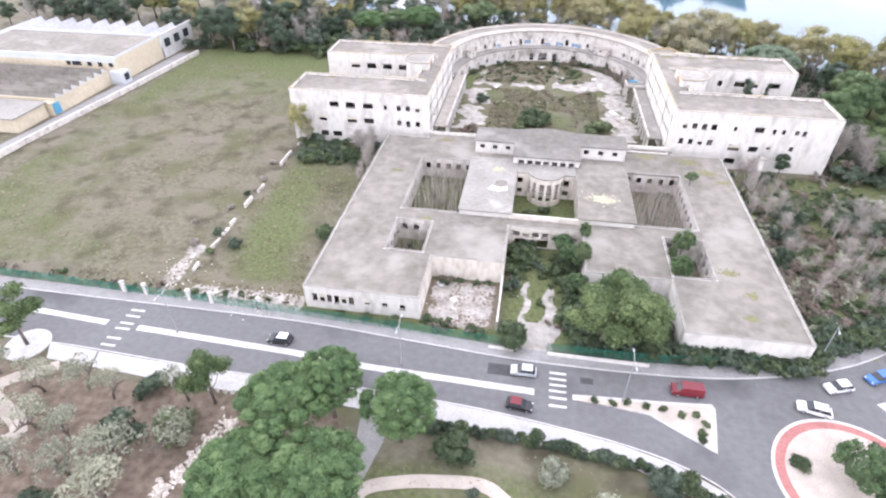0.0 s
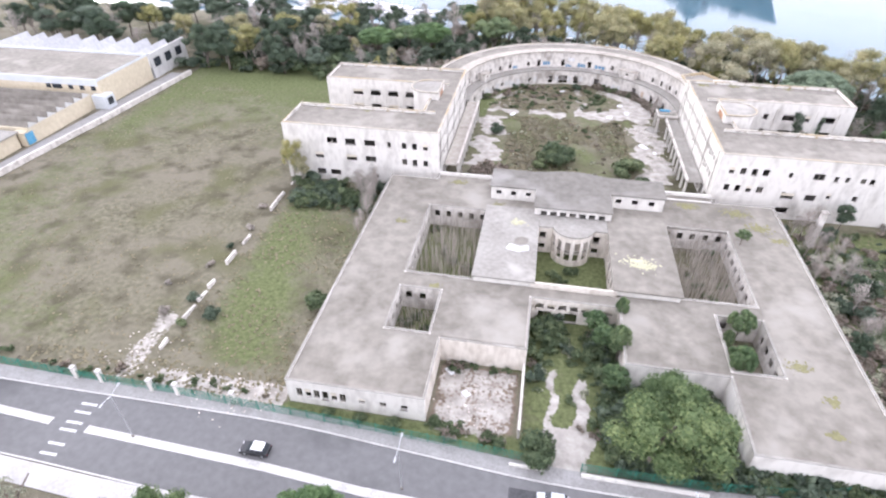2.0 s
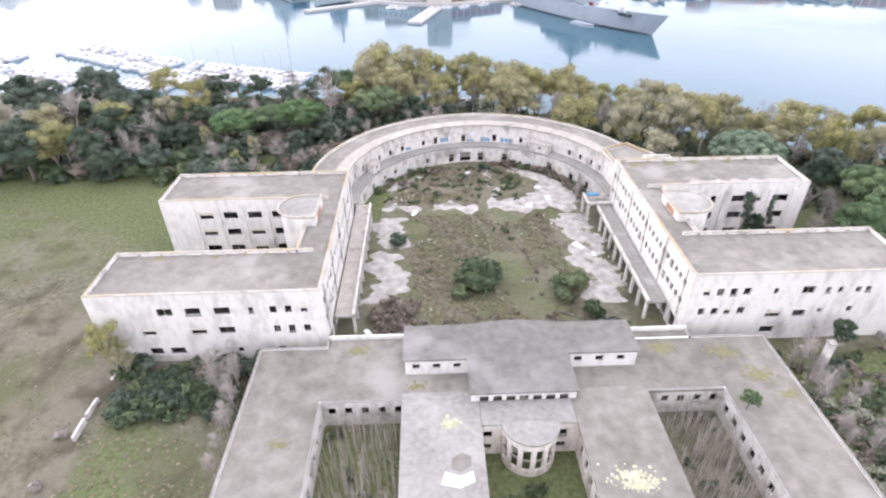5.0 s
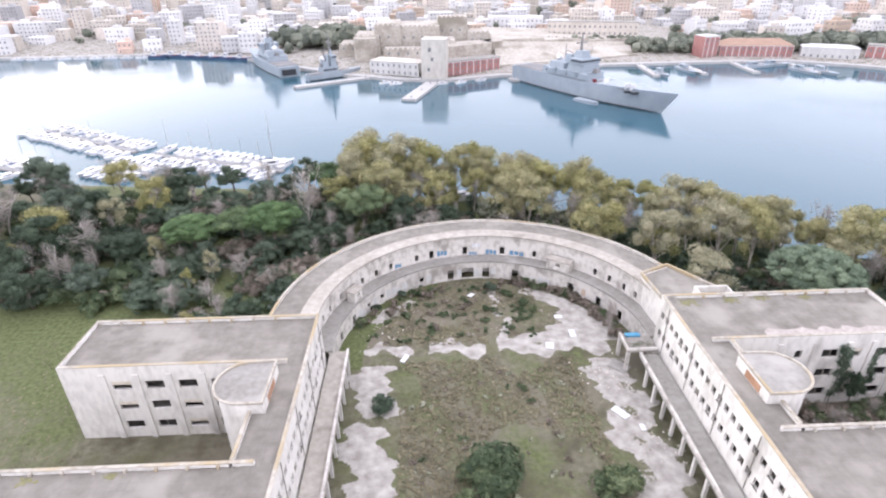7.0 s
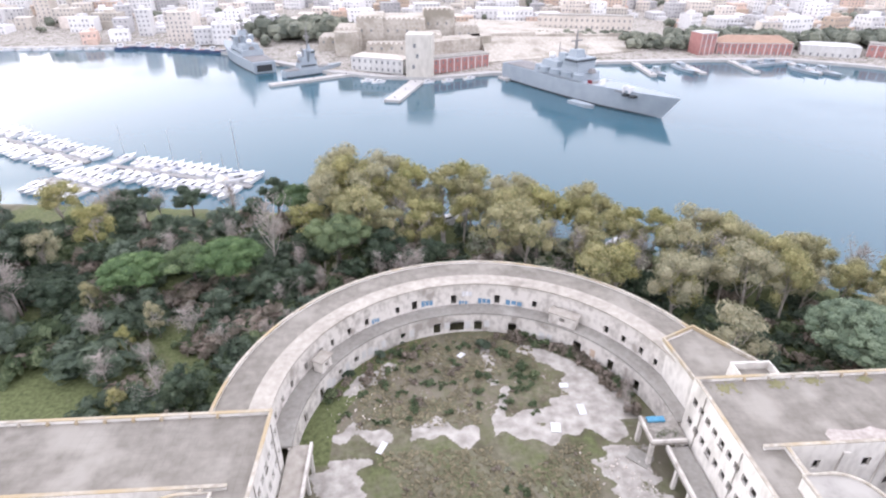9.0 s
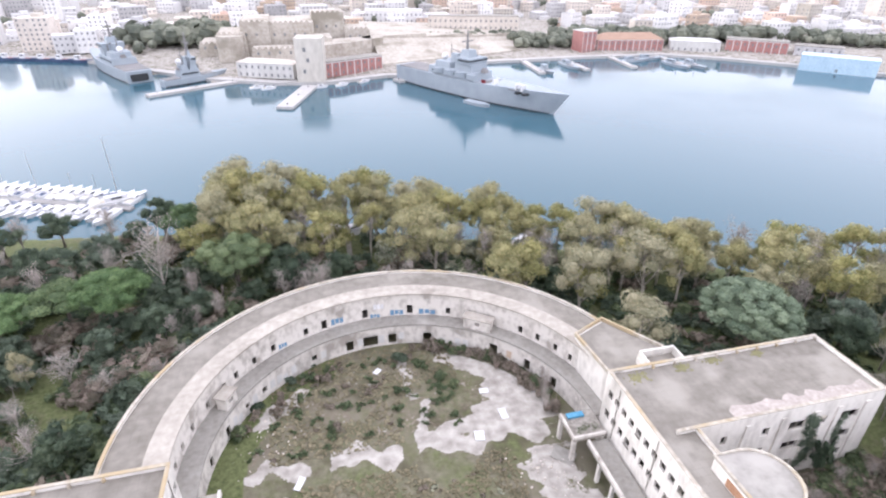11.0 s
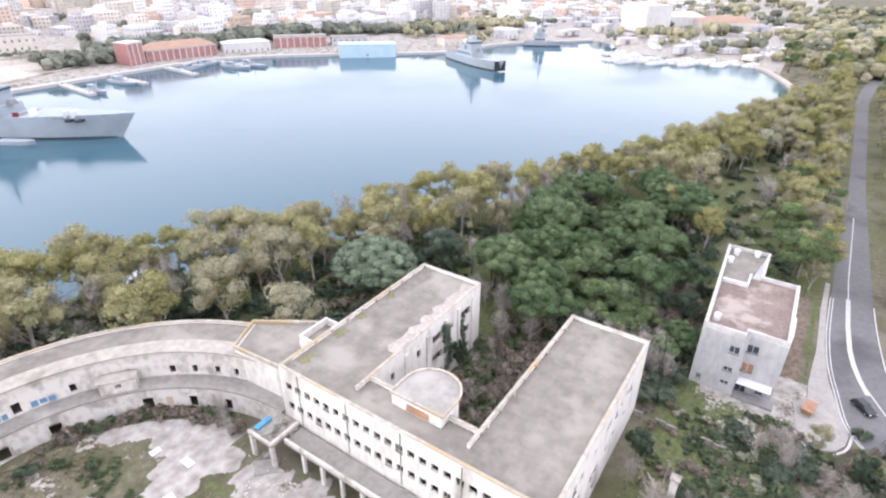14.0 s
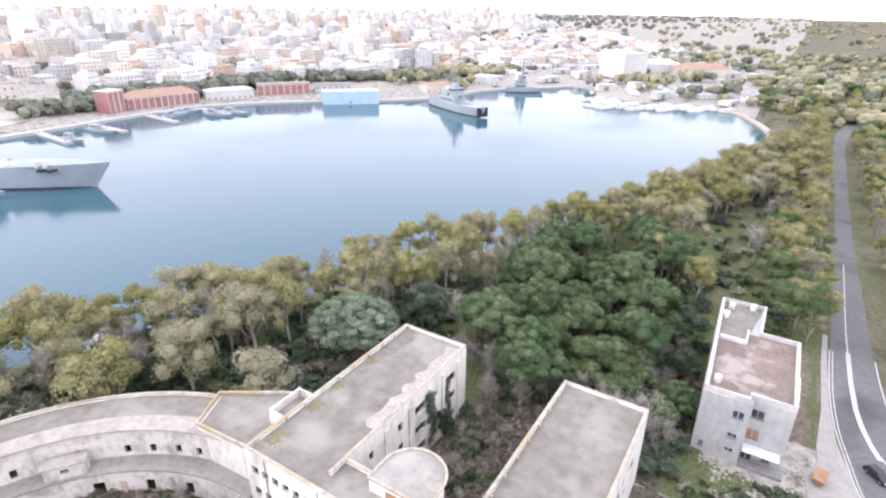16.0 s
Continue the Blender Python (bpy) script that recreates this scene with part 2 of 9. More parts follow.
    "paving_beige": mat("beige_worn_paving", (0.28, 0.262, 0.24), (0.385, 0.365, 0.338), 0.88, 0.4, 3, 0.08),
    "leaf_brown": mat("brown_dry_scrub", (0.17, 0.142, 0.112), (0.315, 0.272, 0.222), 0.9, 0.3, 2.0, 0, island=0.4, leafy=5),
    "house_glass": mat("blue_grey_window_glass", (0.05, 0.06, 0.075), (0.1, 0.115, 0.135), 0.15, 0.3, 2, 0, spec=0.5),
    "brick_pale": mat("pale_orange_plaster", (0.42, 0.32, 0.24), (0.55, 0.44, 0.35), 0.9, 0.6, 3, 0.1),
    "brick_fill": mat("orange_tile_infill", (0.28, 0.15, 0.09), (0.42, 0.26, 0.17), 0.9, 0.6, 3, 0.1),
}
for key, c, r in (("car_red", (0.17, 0.014, 0.024), 0.3), ("car_white", (0.78, 0.78, 0.78), 0.3), ("car_black", (0.02, 0.02, 0.024), 0.3), ("car_silver", (0.5, 0.52, 0.54), 0.3), ("car_blue", (0.05, 0.16, 0.42), 0.3), ("graffiti", (0.13, 0.25, 0.38), 0.8)):
    M[key] = mat(key + "_paint", tuple(v * 0.85 for v in c), c, r, 0.5, 3, 0, spec=0.5)


def water_material():
    m = bpy.data.materials.new("harbour_water")
    m.use_nodes = True
    n, l = m.node_tree.nodes, m.node_tree.links
    bsdf = n["Principled BSDF"]
    bsdf.inputs["Base Color"].default_value = (0.037, 0.096, 0.129, 1)
    bsdf.inputs["Roughness"].default_value, bsdf.inputs["IOR"].default_value = 0.06, 1.34
    geo = n.new("ShaderNodeNewGeometry")
    fine, wide = n.new("ShaderNodeTexNoise"), n.new("ShaderNodeTexNoise")
    fine.inputs["Scale"].default_value, fine.inputs["Detail"].default_value = 0.9, 3
    wide.inputs["Scale"].default_value, wide.inputs["Detail"].default_value = 0.012, 3
    rough = n.new("ShaderNodeMapRange")
    rough.inputs[1].default_value, rough.inputs[2].default_value, rough.inputs[3].default_value, rough.inputs[4].default_value = 0.4, 0.65, 0.04, 0.2
    b = n.new("ShaderNodeBump")
    b.inputs["Strength"].default_value, b.inputs["Distance"].default_value = 0.06, 0.2
    for t in (fine, wide):
        l.new(geo.outputs["Position"], t.inputs["Vector"])
    l.new(wide.outputs["Fac"], rough.inputs[0])
    l.new(rough.outputs[0], bsdf.inputs["Roughness"])
    l.new(fine.outputs["Fac"], b.inputs["Height"])
    l.new(b.outputs["Normal"], bsdf.inputs["Normal"])
    return m


M["water"] = water_material()


# ---- building blocks ----
class Geo:
    """Collects vertices and faces for one mesh."""

    def __init__(self):
        self.v, self.f = [], []

    def add(self, verts, faces):
        k = len(self.v)
        self.v.extend(verts)
        self.f.extend([tuple(i + k for i in f) for f in faces])
        return self

    def box(self, x0, y0, z0, x1, y1, z1, m=None):
        p = [Vector((x, y, z)) for z in (z0, z1) for y in (y0, y1) for x in (x0, x1)]
        if m:
            p = [m @ q for q in p]
        return self.add([tuple(q) for q in p], [(0, 2, 3, 1), (4, 5, 7, 6), (0, 1, 5, 4), (2, 6, 7, 3), (0, 4, 6, 2), (1, 3, 7, 5)])

    def prism(self, pts, z0, z1):
        area = sum(a[0] * b[1] - b[0] * a[1] for a, b in zip(pts, pts[1:] + pts[:1]))
        pts = pts if area > 0 else pts[::-1]
        n = len(pts)
        sides = [(i, (i + 1) % n, n + (i + 1) % n, n + i) for i in range(n)]
        return self.add([(x, y, z0) for x, y in pts] + [(x, y, z1) for x, y in pts], sides + [tuple(range(n, 2 * n)), tuple(range(n - 1, -1, -1))])

    def tube(self, pts, radii, sides=6):
        k = len(self.v)
        for i, p in enumerate(pts):
            a, b = Vector(pts[max(i - 1, 0)]), Vector(pts[min(i + 1, len(pts) - 1)])
            q = (b - a).to_track_quat("Z", "Y")
            for s in range(sides):
                w = 2 * math.pi * s / sides
                self.v.append(tuple(Vector(p) + q @ Vector((math.cos(w) * radii[i], math.sin(w) * radii[i], 0))))
        for i in range(len(pts) - 1):
            for s in range(sides):
                t = (s + 1) % sides
                self.f.append((k + i * sides + s, k + i * sides + t, k + (i + 1) * sides + t, k + (i + 1) * sides + s))
        e = k + (len(pts) - 1) * sides
        self.f.append(tuple(range(e, e + sides)))
        self.f.append(tuple(range(k + sides - 1, k - 1, -1)))
        return self

    def mesh(self, name, material, smooth=False):
        me = bpy.data.meshes.new(name)
        me.from_pydata(self.v, [], self.f)
        for x in material if isinstance(material, list) else [material]:
            me.materials.append(x)
        if smooth:
            me.polygons.foreach_set("use_smooth", [True] * len(me.polygons))
        me.update()
        return me


def part(name, geo, material, parent, label="", smooth=False):
    ob = new(name, geo.mesh(name, material, smooth))
    ob.parent = parent
    if parent.type == "EMPTY":
        ob.matrix_parent_inverse = Matrix.Translation(-parent.location)
    return tagged(ob, label) if label else ob


def thing(name, label, category, group="", kind="", at=(0, 0, 0)):
    ob = new(name)
    ob.location = at
    ob.empty_display_size = 0.2
    return tagged(ob, label, category, group, kind)


def solid(name, geo, material, label="", category="", kind="", group="", smooth=False):
    return tagged(new(name, geo.mesh(name, material, smooth)), label, category, group, kind)


def panel(place, length, z0, z1, thick, holes, step=1e9):
    us = sorted({0.0, length, *[round(h[i], 3) for h in holes for i in (0, 1)]})
    if step < length:
        us = sorted({*us, *[k * step for k in range(1, int(length / step) + 1) if k * step < length]})
    vs = sorted({z0, z1, *[round(h[i], 3) for h in holes for i in (2, 3)]})
    nu, nv = len(us), len(vs)
    verts = []
    for d in (0.0, thick):
        for v in vs:
            for u in us:
                x, y = place(u, d)
                verts.append((x, y, v))
    idx = lambda d, j, i: d * nu * nv + j * nu + i
    grid = np.ones((nv - 1, nu - 1), bool)
    for u0, u1, v0, v1 in holes:
        for j in range(nv - 1):
            if v0 - 1e-3 < (vs[j] + vs[j + 1]) / 2 < v1 + 1e-3:
                for i in range(nu - 1):
                    if u0 - 1e-3 < (us[i] + us[i + 1]) / 2 < u1 + 1e-3:
                        grid[j, i] = False
    faces = []
    full = lambda j, i: 0 <= j < nv - 1 and 0 <= i < nu - 1 and grid[j, i]
    for j in range(nv - 1):
        for i in range(nu - 1):
            if not grid[j, i]:
                continue
            faces.append((idx(0, j, i), idx(0, j, i + 1), idx(0, j + 1, i + 1), idx(0, j + 1, i)))
            faces.append((idx(1, j, i), idx(1, j + 1, i), idx(1, j + 1, i + 1), idx(1, j, i + 1)))
            if not full(j - 1, i):
                faces.append((idx(0, j, i), idx(1, j, i), idx(1, j, i + 1), idx(0, j, i + 1)))
            if not full(j + 1, i):
                faces.append((idx(0, j + 1, i), idx(0, j + 1, i + 1), idx(1, j + 1, i + 1), idx(1, j + 1, i)))
            if not full(j, i - 1):
                faces.append((idx(0, j, i), idx(0, j + 1, i), idx(1, j + 1, i), idx(1, j, i)))
            if not full(j, i + 1):
                faces.append((idx(0, j, i + 1), idx(1, j, i + 1), idx(1, j + 1, i + 1), idx(0, j + 1, i + 1)))
    return Geo().add(verts, faces)


def row(start, count, gap, width, sill, height):
    """Openings of one storey: the first one's middle, how many, their spacing, width, sill and height."""
    return [(start + k * gap - width / 2, start + k * gap + width / 2, sill, sill + height) for k in range(count)]


def ribbon(points, width, z0, z1, closed=False):
    """A strip of even width along a line, as a raised slab."""
    geo = Geo()
    pts = [Vector(p) for p in points]
    n = len(pts)
    left, right = [], []
    for i, p in enumerate(pts):
        a = pts[(i - 1) % n] if closed or i else p
        b = pts[(i + 1) % n] if closed or i < n - 1 else p
        d = (b - a).normalized()
        o = Vector((-d.y, d.x)) * width / 2
        left.append(p + o)
        right.append(p - o)
    ends = n if closed else n - 1
    for p in range(n):
        for q in (left[p], right[p]):
            geo.v += [(q.x, q.y, z0), (q.x, q.y, z1)]
    for i in range(ends):
        a, b = 4 * i, 4 * ((i + 1) % n)
        geo.f += [(a + 1, a + 3, b + 3, b + 1), (a, a + 1, b + 1, b), (a + 2, b + 2, b + 3, a + 3)]
    if not closed:
        geo.f += [(0, 2, 3, 1), (4 * n - 4, 4 * n - 3, 4 * n - 1, 4 * n - 2)]
    return geo


def smooth_line(points, per=6):
    """Catmull-Rom through the points."""
    p = [Vector(q) for q in points]
    out = []
    for i in range(len(p) - 1):
        a, b, c, d = p[max(i - 1, 0)], p[i], p[i + 1], p[min(i + 2, len(p) - 1)]
        for k in range(per):
            t = k / per
            out.append(0.5 * ((2 * b) + (c - a) * t + (2 * a - 5 * b + 4 * c - d) * t * t + (3 * b - a - 3 * c + d) * t ** 3))
    out.append(p[-1])
    return [tuple(q) for q in out]


# ---- ground, water, roads ----
SHORE = [(-900, 330), (-420, 318), (-250, 306), (-120, 292), (-60, 284), (0, 272), (40, 258), (80, 236), (130, 212), (190, 180), (250, 156), (340, 134),
         (386, 130), (440, 138), (490, 158), (512, 185), (500, 215), (490, 250), (520, 285), (560, 325), (476, 388), (412, 396), (372, 428), (338, 468), (306, 499), (268, 523), (204, 525), (150, 522), (124, 521), (72, 482), (46, 489),
         (8, 476), (-24, 481), (-62, 500), (-128, 556), (-160, 588), (-229, 612), (-300, 606), (-420, 602), (-900, 620)]
SEA = -5.0


def shore_distance(x, y):
    """Metres to the waterline, negative on the water (numpy arrays)."""
    best = np.full(x.shape, 1e9)
    inside = np.zeros(x.shape, bool)
    for (ax, ay), (bx, by) in zip(SHORE, SHORE[1:] + SHORE[:1]):
        ex, ey = bx - ax, by - ay
        t = np.clip(((x - ax) * ex + (y - ay) * ey) / (ex * ex + ey * ey), 0, 1)
        best = np.minimum(best, np.hypot(x - ax - t * ex, y - ay - t * ey))
        cross = (ay > y) != (by > y)
        inside ^= cross & (x < ex * (y - ay) / (ey if ey else 1e-9) + ax)
    return np.where(inside, -best, best)


def axis(lo, hi, fine_lo, fine_hi, fine, grow=1.16):
    mid = list(np.arange(fine_lo, fine_hi + fine / 2, fine))
    up, step = [mid[-1]], fine
    while up[-1] < hi:
        step *= grow
        up.append(up[-1] + step)
    down, step = [mid[0]], fine
    while down[-1] > lo:
        step *= grow
        down.append(down[-1] - step)
    return np.array(down[:0:-1] + mid + up[1:])


def far_north(x, y):
    """True on the town's side of the harbour."""
    return (y > 330 + np.clip(x, -2000, 500) * 0.05) | ((x > 420) & (y > 150))


def ground_height(x, y):
    d = shore_distance(x, y)
    land_far = np.clip((d - 4) / 60, 0, 1) * 5 - 3.2 + np.clip((d - 60) / 900, 0, 1) * 12
    land_near = -4.2 + np.clip((d + 1) / 26, 0, 1) ** 0.7 * 4.2
    north = np.clip((y - 300) / 120, 0, 1) + np.clip((x - 420) / 60, 0, 1) * np.clip((y - 140) / 120, 0, 1)
    north = np.clip(north, 0, 1)
    z = land_far * north + land_near * (1 - north)
    return np.where(d < 0, np.maximum(-5.2 + d * 0.35, -12), z)


def smooth(a, b, v):
    t = np.clip((v - a) / (b - a), 0, 1)
    return t * t * (3 - 2 * t)


def in_box(x, y, x0, y0, x1, y1, soft=1.0):
    return smooth(x0 - soft, x0 + soft, x) * smooth(-x1 - soft, -x1 + soft, -x) * smooth(y0 - soft, y0 + soft, y) * smooth(-y1 - soft, -y1 + soft, -y)


def build_ground():
    xs = np.unique(np.concatenate([axis(-4400, 4400, -150, 150, 1.5), np.arange(-32, 34, 0.5)]))
    ys = np.unique(np.concatenate([axis(-600, 4800, 10, 300, 1.5), np.arange(132, 214, 0.5)]))
    gx, gy = np.meshgrid(xs, ys)
    z = ground_height(gx, gy)
    nx, ny = len(xs), len(ys)
    me = bpy.data.meshes.new("ground")
    verts = np.stack([gx.ravel(), gy.ravel(), z.ravel()], 1)
    i = np.arange(nx * ny).reshape(ny, nx)
    quads = np.stack([i[:-1, :-1].ravel(), i[:-1, 1:].ravel(), i[1:, 1:].ravel(), i[1:, :-1].ravel()], 1)
    me.from_pydata(verts.tolist(), [], quads.tolist())
    # what covers the ground: r = bare concrete and stone, g = lush green, b = brown leaf litter
    r, g, b = np.zeros_like(gx), np.zeros_like(gx), np.zeros_like(gx)
    cx, cy = 1.6, 182.0
    rad = np.hypot(gx - cx, gy - cy)
    wx = gx + 1.3 * np.sin(gy * 0.43 + 1) + 0.8 * np.sin(gy * 1.1 + gx * 0.7) + 0.5 * np.sin(gy * 2.3)
    wy = gy + 1.2 * np.sin(gx * 0.5 + 2) + 0.7 * np.sin(gx * 1.3 + gy * 0.4)
    court = in_box(gx, gy, -29, 134, 32, 184, 0.8)
    bowl = smooth(-33, -31, -rad) * (gy > 183)
    yard = np.maximum(court, bowl)
    lawn = in_box(wx, wy, -17.0, 130, 18.9, 182.6, 1.2)
    # bare slabs of the court, by region
    slab = np.where(lawn > 0.4, 0.14, 0.3)
    left_side = in_box(wx, gy, -24.2, 148, -17.4, 181, 0.8) * (1 - in_box(gx, wy + (gx + 20) * 0.6, -26, 164.5, -15, 166.5, 0.8))
    right_side = in_box(wx, gy, 19.6, 146, 27.6, 181.4, 0.8) * (0.78 + 0.22 * np.sin(gx * 0.9 + gy * 0.35) * np.sin(gy * 0.5))
    strip = in_box(gx, wy, -10.5, 183.7, 0.8, 187.4, 0.7) + in_box(gx, wy, 3.4, 183.4, 25.5, 187.8, 0.7) + 0.72 * in_box(gx, wy, -24, 184.0, -13.5, 187, 0.9)
    inner_x = np.interp(gy, [186, 189, 190.5, 193, 197, 201, 205, 209], [8, 9, 15, 18, 17.2, 16, 13.8, 10.5])
    arc = smooth(-0.8, 0.8, wx - inner_x) * smooth(-28.4, -27.2, -rad) * smooth(186, 187.5, gy)
    along, across = (gx + 18) * 0.78 + (gy - 199.3) * 0.626, -(gx + 18) * 0.626 + (gy - 199.3) * 0.78
    left_patch = np.hypot(along / 6.2, (across + 0.5 * np.sin(along)) / 1.7) < 1
    tracks = (np.abs(gx - 4.6 - 0.4 * np.sin(gy)) < 0.8) & (gy > 196) & (gy < 209) | (np.abs(gx - 5.2 - (gy - 190) * 0.3) < 0.8) & (gy > 188) & (gy < 196)
    fleck = (wy > 188) & (rad < 26)
    slab = np.where(fleck, 0.36, slab)
    for shape, amount in ((left_side, 0.95), (right_side, 0.84), (np.clip(strip, 0, 1), 1.0), (arc, 1.05), (left_patch * 1.0, 0.74), (tracks * 1.0, 0.6)):
        slab = np.maximum(slab, shape * amount)
    r = np.maximum(r, yard * slab)
    g = np.maximum(g, yard * np.where(lawn > 0.4, 0.38 + 0.1 * np.sin(gx * 0.5 + gy * 0.23), 0.34))
    g = np.maximum(g, (rad > 25.5) * (rad < 31) * (gx < -8) * (gy > 180) * 0.85)
    g = np.maximum(g, (rad > 42) * (rad < 53) * (gy > 182) * np.where(gx < 0, 0.95, 0.75))
    b = np.maximum(b, yard * np.where(fleck, 0.37, 0.26))
    forecourt = in_box(gx, gy, -19, 66, -6, 80, 1)
    r = np.maximum(r, forecourt * 0.5)
    b = np.maximum(b, forecourt * 0.62)
    g = np.maximum(g, in_box(gx, gy, -20, 64.5, 24, 68, 1) * 0.7)
    g = np.maximum(g, in_box(gx, gy, -5.4, 66, 24, 93, 1) * 0.62)
    r = np.maximum(r, in_box(gx + 0.8 * np.sin(gy * 0.7), gy, -3.4, 62, 5.2, 71, 1.2) * 0.66)
    r = np.maximum(r, in_box(gx + 0.5 * np.sin(gy * 0.9), gy, -1.9, 70, 0.1, 82, 0.8) * 0.6)
    r = np.maximum(r, in_box(gx + 0.5 * np.sin(gy), gy, 2.2, 70, 4.6, 80.5, 0.8) * 0.68)
    r = np.maximum(r, in_box(gx, gy, -64, 66, -41, 70.5, 1.2) * 0.9)
    r = np.maximum(r, in_box(gx, gy, -75, 65.5, -64, 69, 2) * 0.5)
    r = np.maximum(r, in_box(gx, gy, -72, 66, -66, 84, 2) * 0.5)
    g = np.maximum(g, in_box(gx, gy, -65, 72, -42, 128, 4) * (0.5 + 0.16 * np.sin(gx * 0.3 + gy * 0.06)))
    g = np.maximum(g, in_box(gx, gy, -130, 190, -70, 216, 8) * 0.85)
    g = np.maximum(g, in_box(gx, gy, -10, 80, 12, 118, 2) * 0.8)
    g = np.maximum(g, in_box(gx, gy, -32, 80, -14, 120, 2) * 0.55)
    g = np.maximum(g, in_box(gx, gy, 46, 70, 78, 132, 6) * 0.8)
    g = np.maximum(g, in_box(gx, gy, 130, 108, 330, 132, 6) * 0.8)
    g = np.maximum(g, in_box(gx, gy, -24, 20, 26, 42, 4) * 0.5)
    g = np.maximum(g, in_box(gx, gy, -134, 70, -67, 192, 4) * (0.385 + 0.17 * np.sin(gx * 0.05 + gy * 0.021) + 0.1 * np.sin(gy * 0.043) + 0.2 * smooth(140, 190, gy)))
    g = np.maximum(g, in_box(gx, gy, -41, 64.6, -18, 68.2, 0.6) * 0.95)
    wood = smooth(178, 190, gy + np.clip(np.abs(gx) - 45, -60, 30) * 0) * (rad > 43) * (gy < 300)
    wood = np.maximum(wood, in_box(gx, gy, 72, 132, 400, 300, 4) * (np.abs(gx) < 400))
    wood = wood * (gx > -135)
    b = np.maximum(b, wood * 0.42 * (1 - (rad < 53)))
    b = np.maximum(b, in_box(gx, gy, 61, 124, 67, 131, 1.5) * 0.7)
    g = np.maximum(g, wood * 0.6)
    b = np.maximum(b, in_box(gx, gy, -100, 10, -26, 47, 3) * 0.85)
    r = np.maximum(r, in_box(gx, gy, 80, 104, 96, 128, 2) * 0.55)
    r = np.maximum(r, in_box(gx, gy, 72, 112, 84, 126, 2) * 0.46)
    b = np.maximum(b, in_box(gx, gy, 72, 106, 90, 127, 2) * 0.5)
    b = np.maximum(b, in_box(gx, gy, 86, 111, 130, 115.5, 1) * 0.52)
    g = np.where((gx > 86) & (gx < 130) & (gy > 109) & (gy < 115.5), np.where(gy < 111.6, 0.6, 0.16), g)
    g = np.maximum(g, in_box(gx, gy, 72, 117, 140, 142, 3) * 0.62)
    g = np.maximum(g, in_box(gx, gy, 140, -200, 1200, 140, 30) * 0.42)
    town = far_north(gx, gy) * 1.0
    r = np.maximum(r, town * np.where((gx > 480) & (gx < 740) & (gy < 420), 0.62, 0.54))
    g = np.maximum(g, town * np.where((gx > 740) & (gy < 620), 0.4, 0.2))
    colour = me.color_attributes.new("cover", "FLOAT_COLOR", "POINT")
    colour.data.foreach_set("color", np.stack([r, g, b, np.ones_like(r)], -1).ravel().astype(np.float32))
    me.polygons.foreach_set("use_smooth", [True] * len(me.polygons))
    m = bpy.data.materials.new("rough_ground")
    m.use_nodes = True
    n, l = m.node_tree.nodes, m.node_tree.links
    bsdf = n["Principled BSDF"]
    bsdf.inputs["Roughness"].default_value, bsdf.inputs["Specular IOR Level"].default_value = 0.95, 0.1
    geo, attr, split = n.new("ShaderNodeNewGeometry"), n.new("ShaderNodeAttribute"), n.new("ShaderNodeSeparateColor")
    attr.attribute_name = "cover"
    l.new(attr.outputs["Color"], split.inputs["Color"])

    def tex(scale, detail, off=0.0):
        t, mp = n.new("ShaderNodeTexNoise"), n.new("ShaderNodeMapping")
        mp.inputs["Location"].default_value = (off, off * 2, 0)
        t.inputs["Scale"].default_value, t.inputs["Detail"].default_value = scale, detail
        l.new(geo.outputs["Position"], mp.inputs["Vector"])
        l.new(mp.outputs["Vector"], t.inputs["Vector"])
        return t.outputs["Fac"]

    def mixc(fac, a, c):
        x = n.new("ShaderNodeMix")
        x.data_type = "RGBA"
        for s, v in (("Factor", fac), ("A", a), ("B", c)):
            if isinstance(v, tuple):
                x.inputs[s].default_value = (*v, 1)
            else:
                l.new(v, x.inputs[s])
        return x.outputs["Result"]

    def rng(v, a, c):
        q = n.new("ShaderNodeMapRange")
        q.inputs[1].default_value, q.inputs[2].default_value = a, c
        l.new(v, q.inputs[0])
        return q.outputs[0]

    def add(a, c, op="ADD"):
        q = n.new("ShaderNodeMath")
        q.operation = op
        for k, v in enumerate((a, c)):
            if isinstance(v, float):
                q.inputs[k].default_value = v
            else:
                l.new(v, q.inputs[k])
        return q.outputs[0]

    dry = mixc(rng(tex(0.9, 5), 0.3, 0.7), (0.098, 0.092, 0.06), (0.192, 0.178, 0.128))
    dry = mixc(rng(tex(0.045, 6, 7), 0.4, 0.62), dry, (0.172, 0.155, 0.118))
    dry = mixc(rng(tex(0.07, 6, 31), 0.52, 0.66), dry, (0.11, 0.108, 0.06))
    dry = mixc(rng(tex(0.16, 7, 44), 0.5, 0.68), dry, (0.082, 0.074, 0.05))
    lush = mixc(rng(tex(1.3, 5, 3), 0.3, 0.7), (0.072, 0.087, 0.037), (0.148, 0.164, 0.078))
    litter = mixc(rng(tex(0.8, 6, 9), 0.35, 0.7), (0.125, 0.096, 0.073), (0.235, 0.188, 0.148))
    bare = mixc(rng(tex(0.5, 7, 5), 0.32, 0.68), (0.255, 0.234, 0.208), (0.46, 0.432, 0.395))
    edge = add(add(tex(0.22, 6, 13), tex(1.6, 4, 17), "ADD"), 0.5, "MULTIPLY")
    col = mixc(rng(add(split.outputs["Blue"], edge, "ADD"), 0.86, 1.04), dry, litter)
    col = mixc(rng(add(split.outputs["Green"], add(add(tex(0.1, 6, 23), tex(0.7, 5, 29), "ADD"), 0.5, "MULTIPLY"), "ADD"), 0.8, 1.1), col, lush)
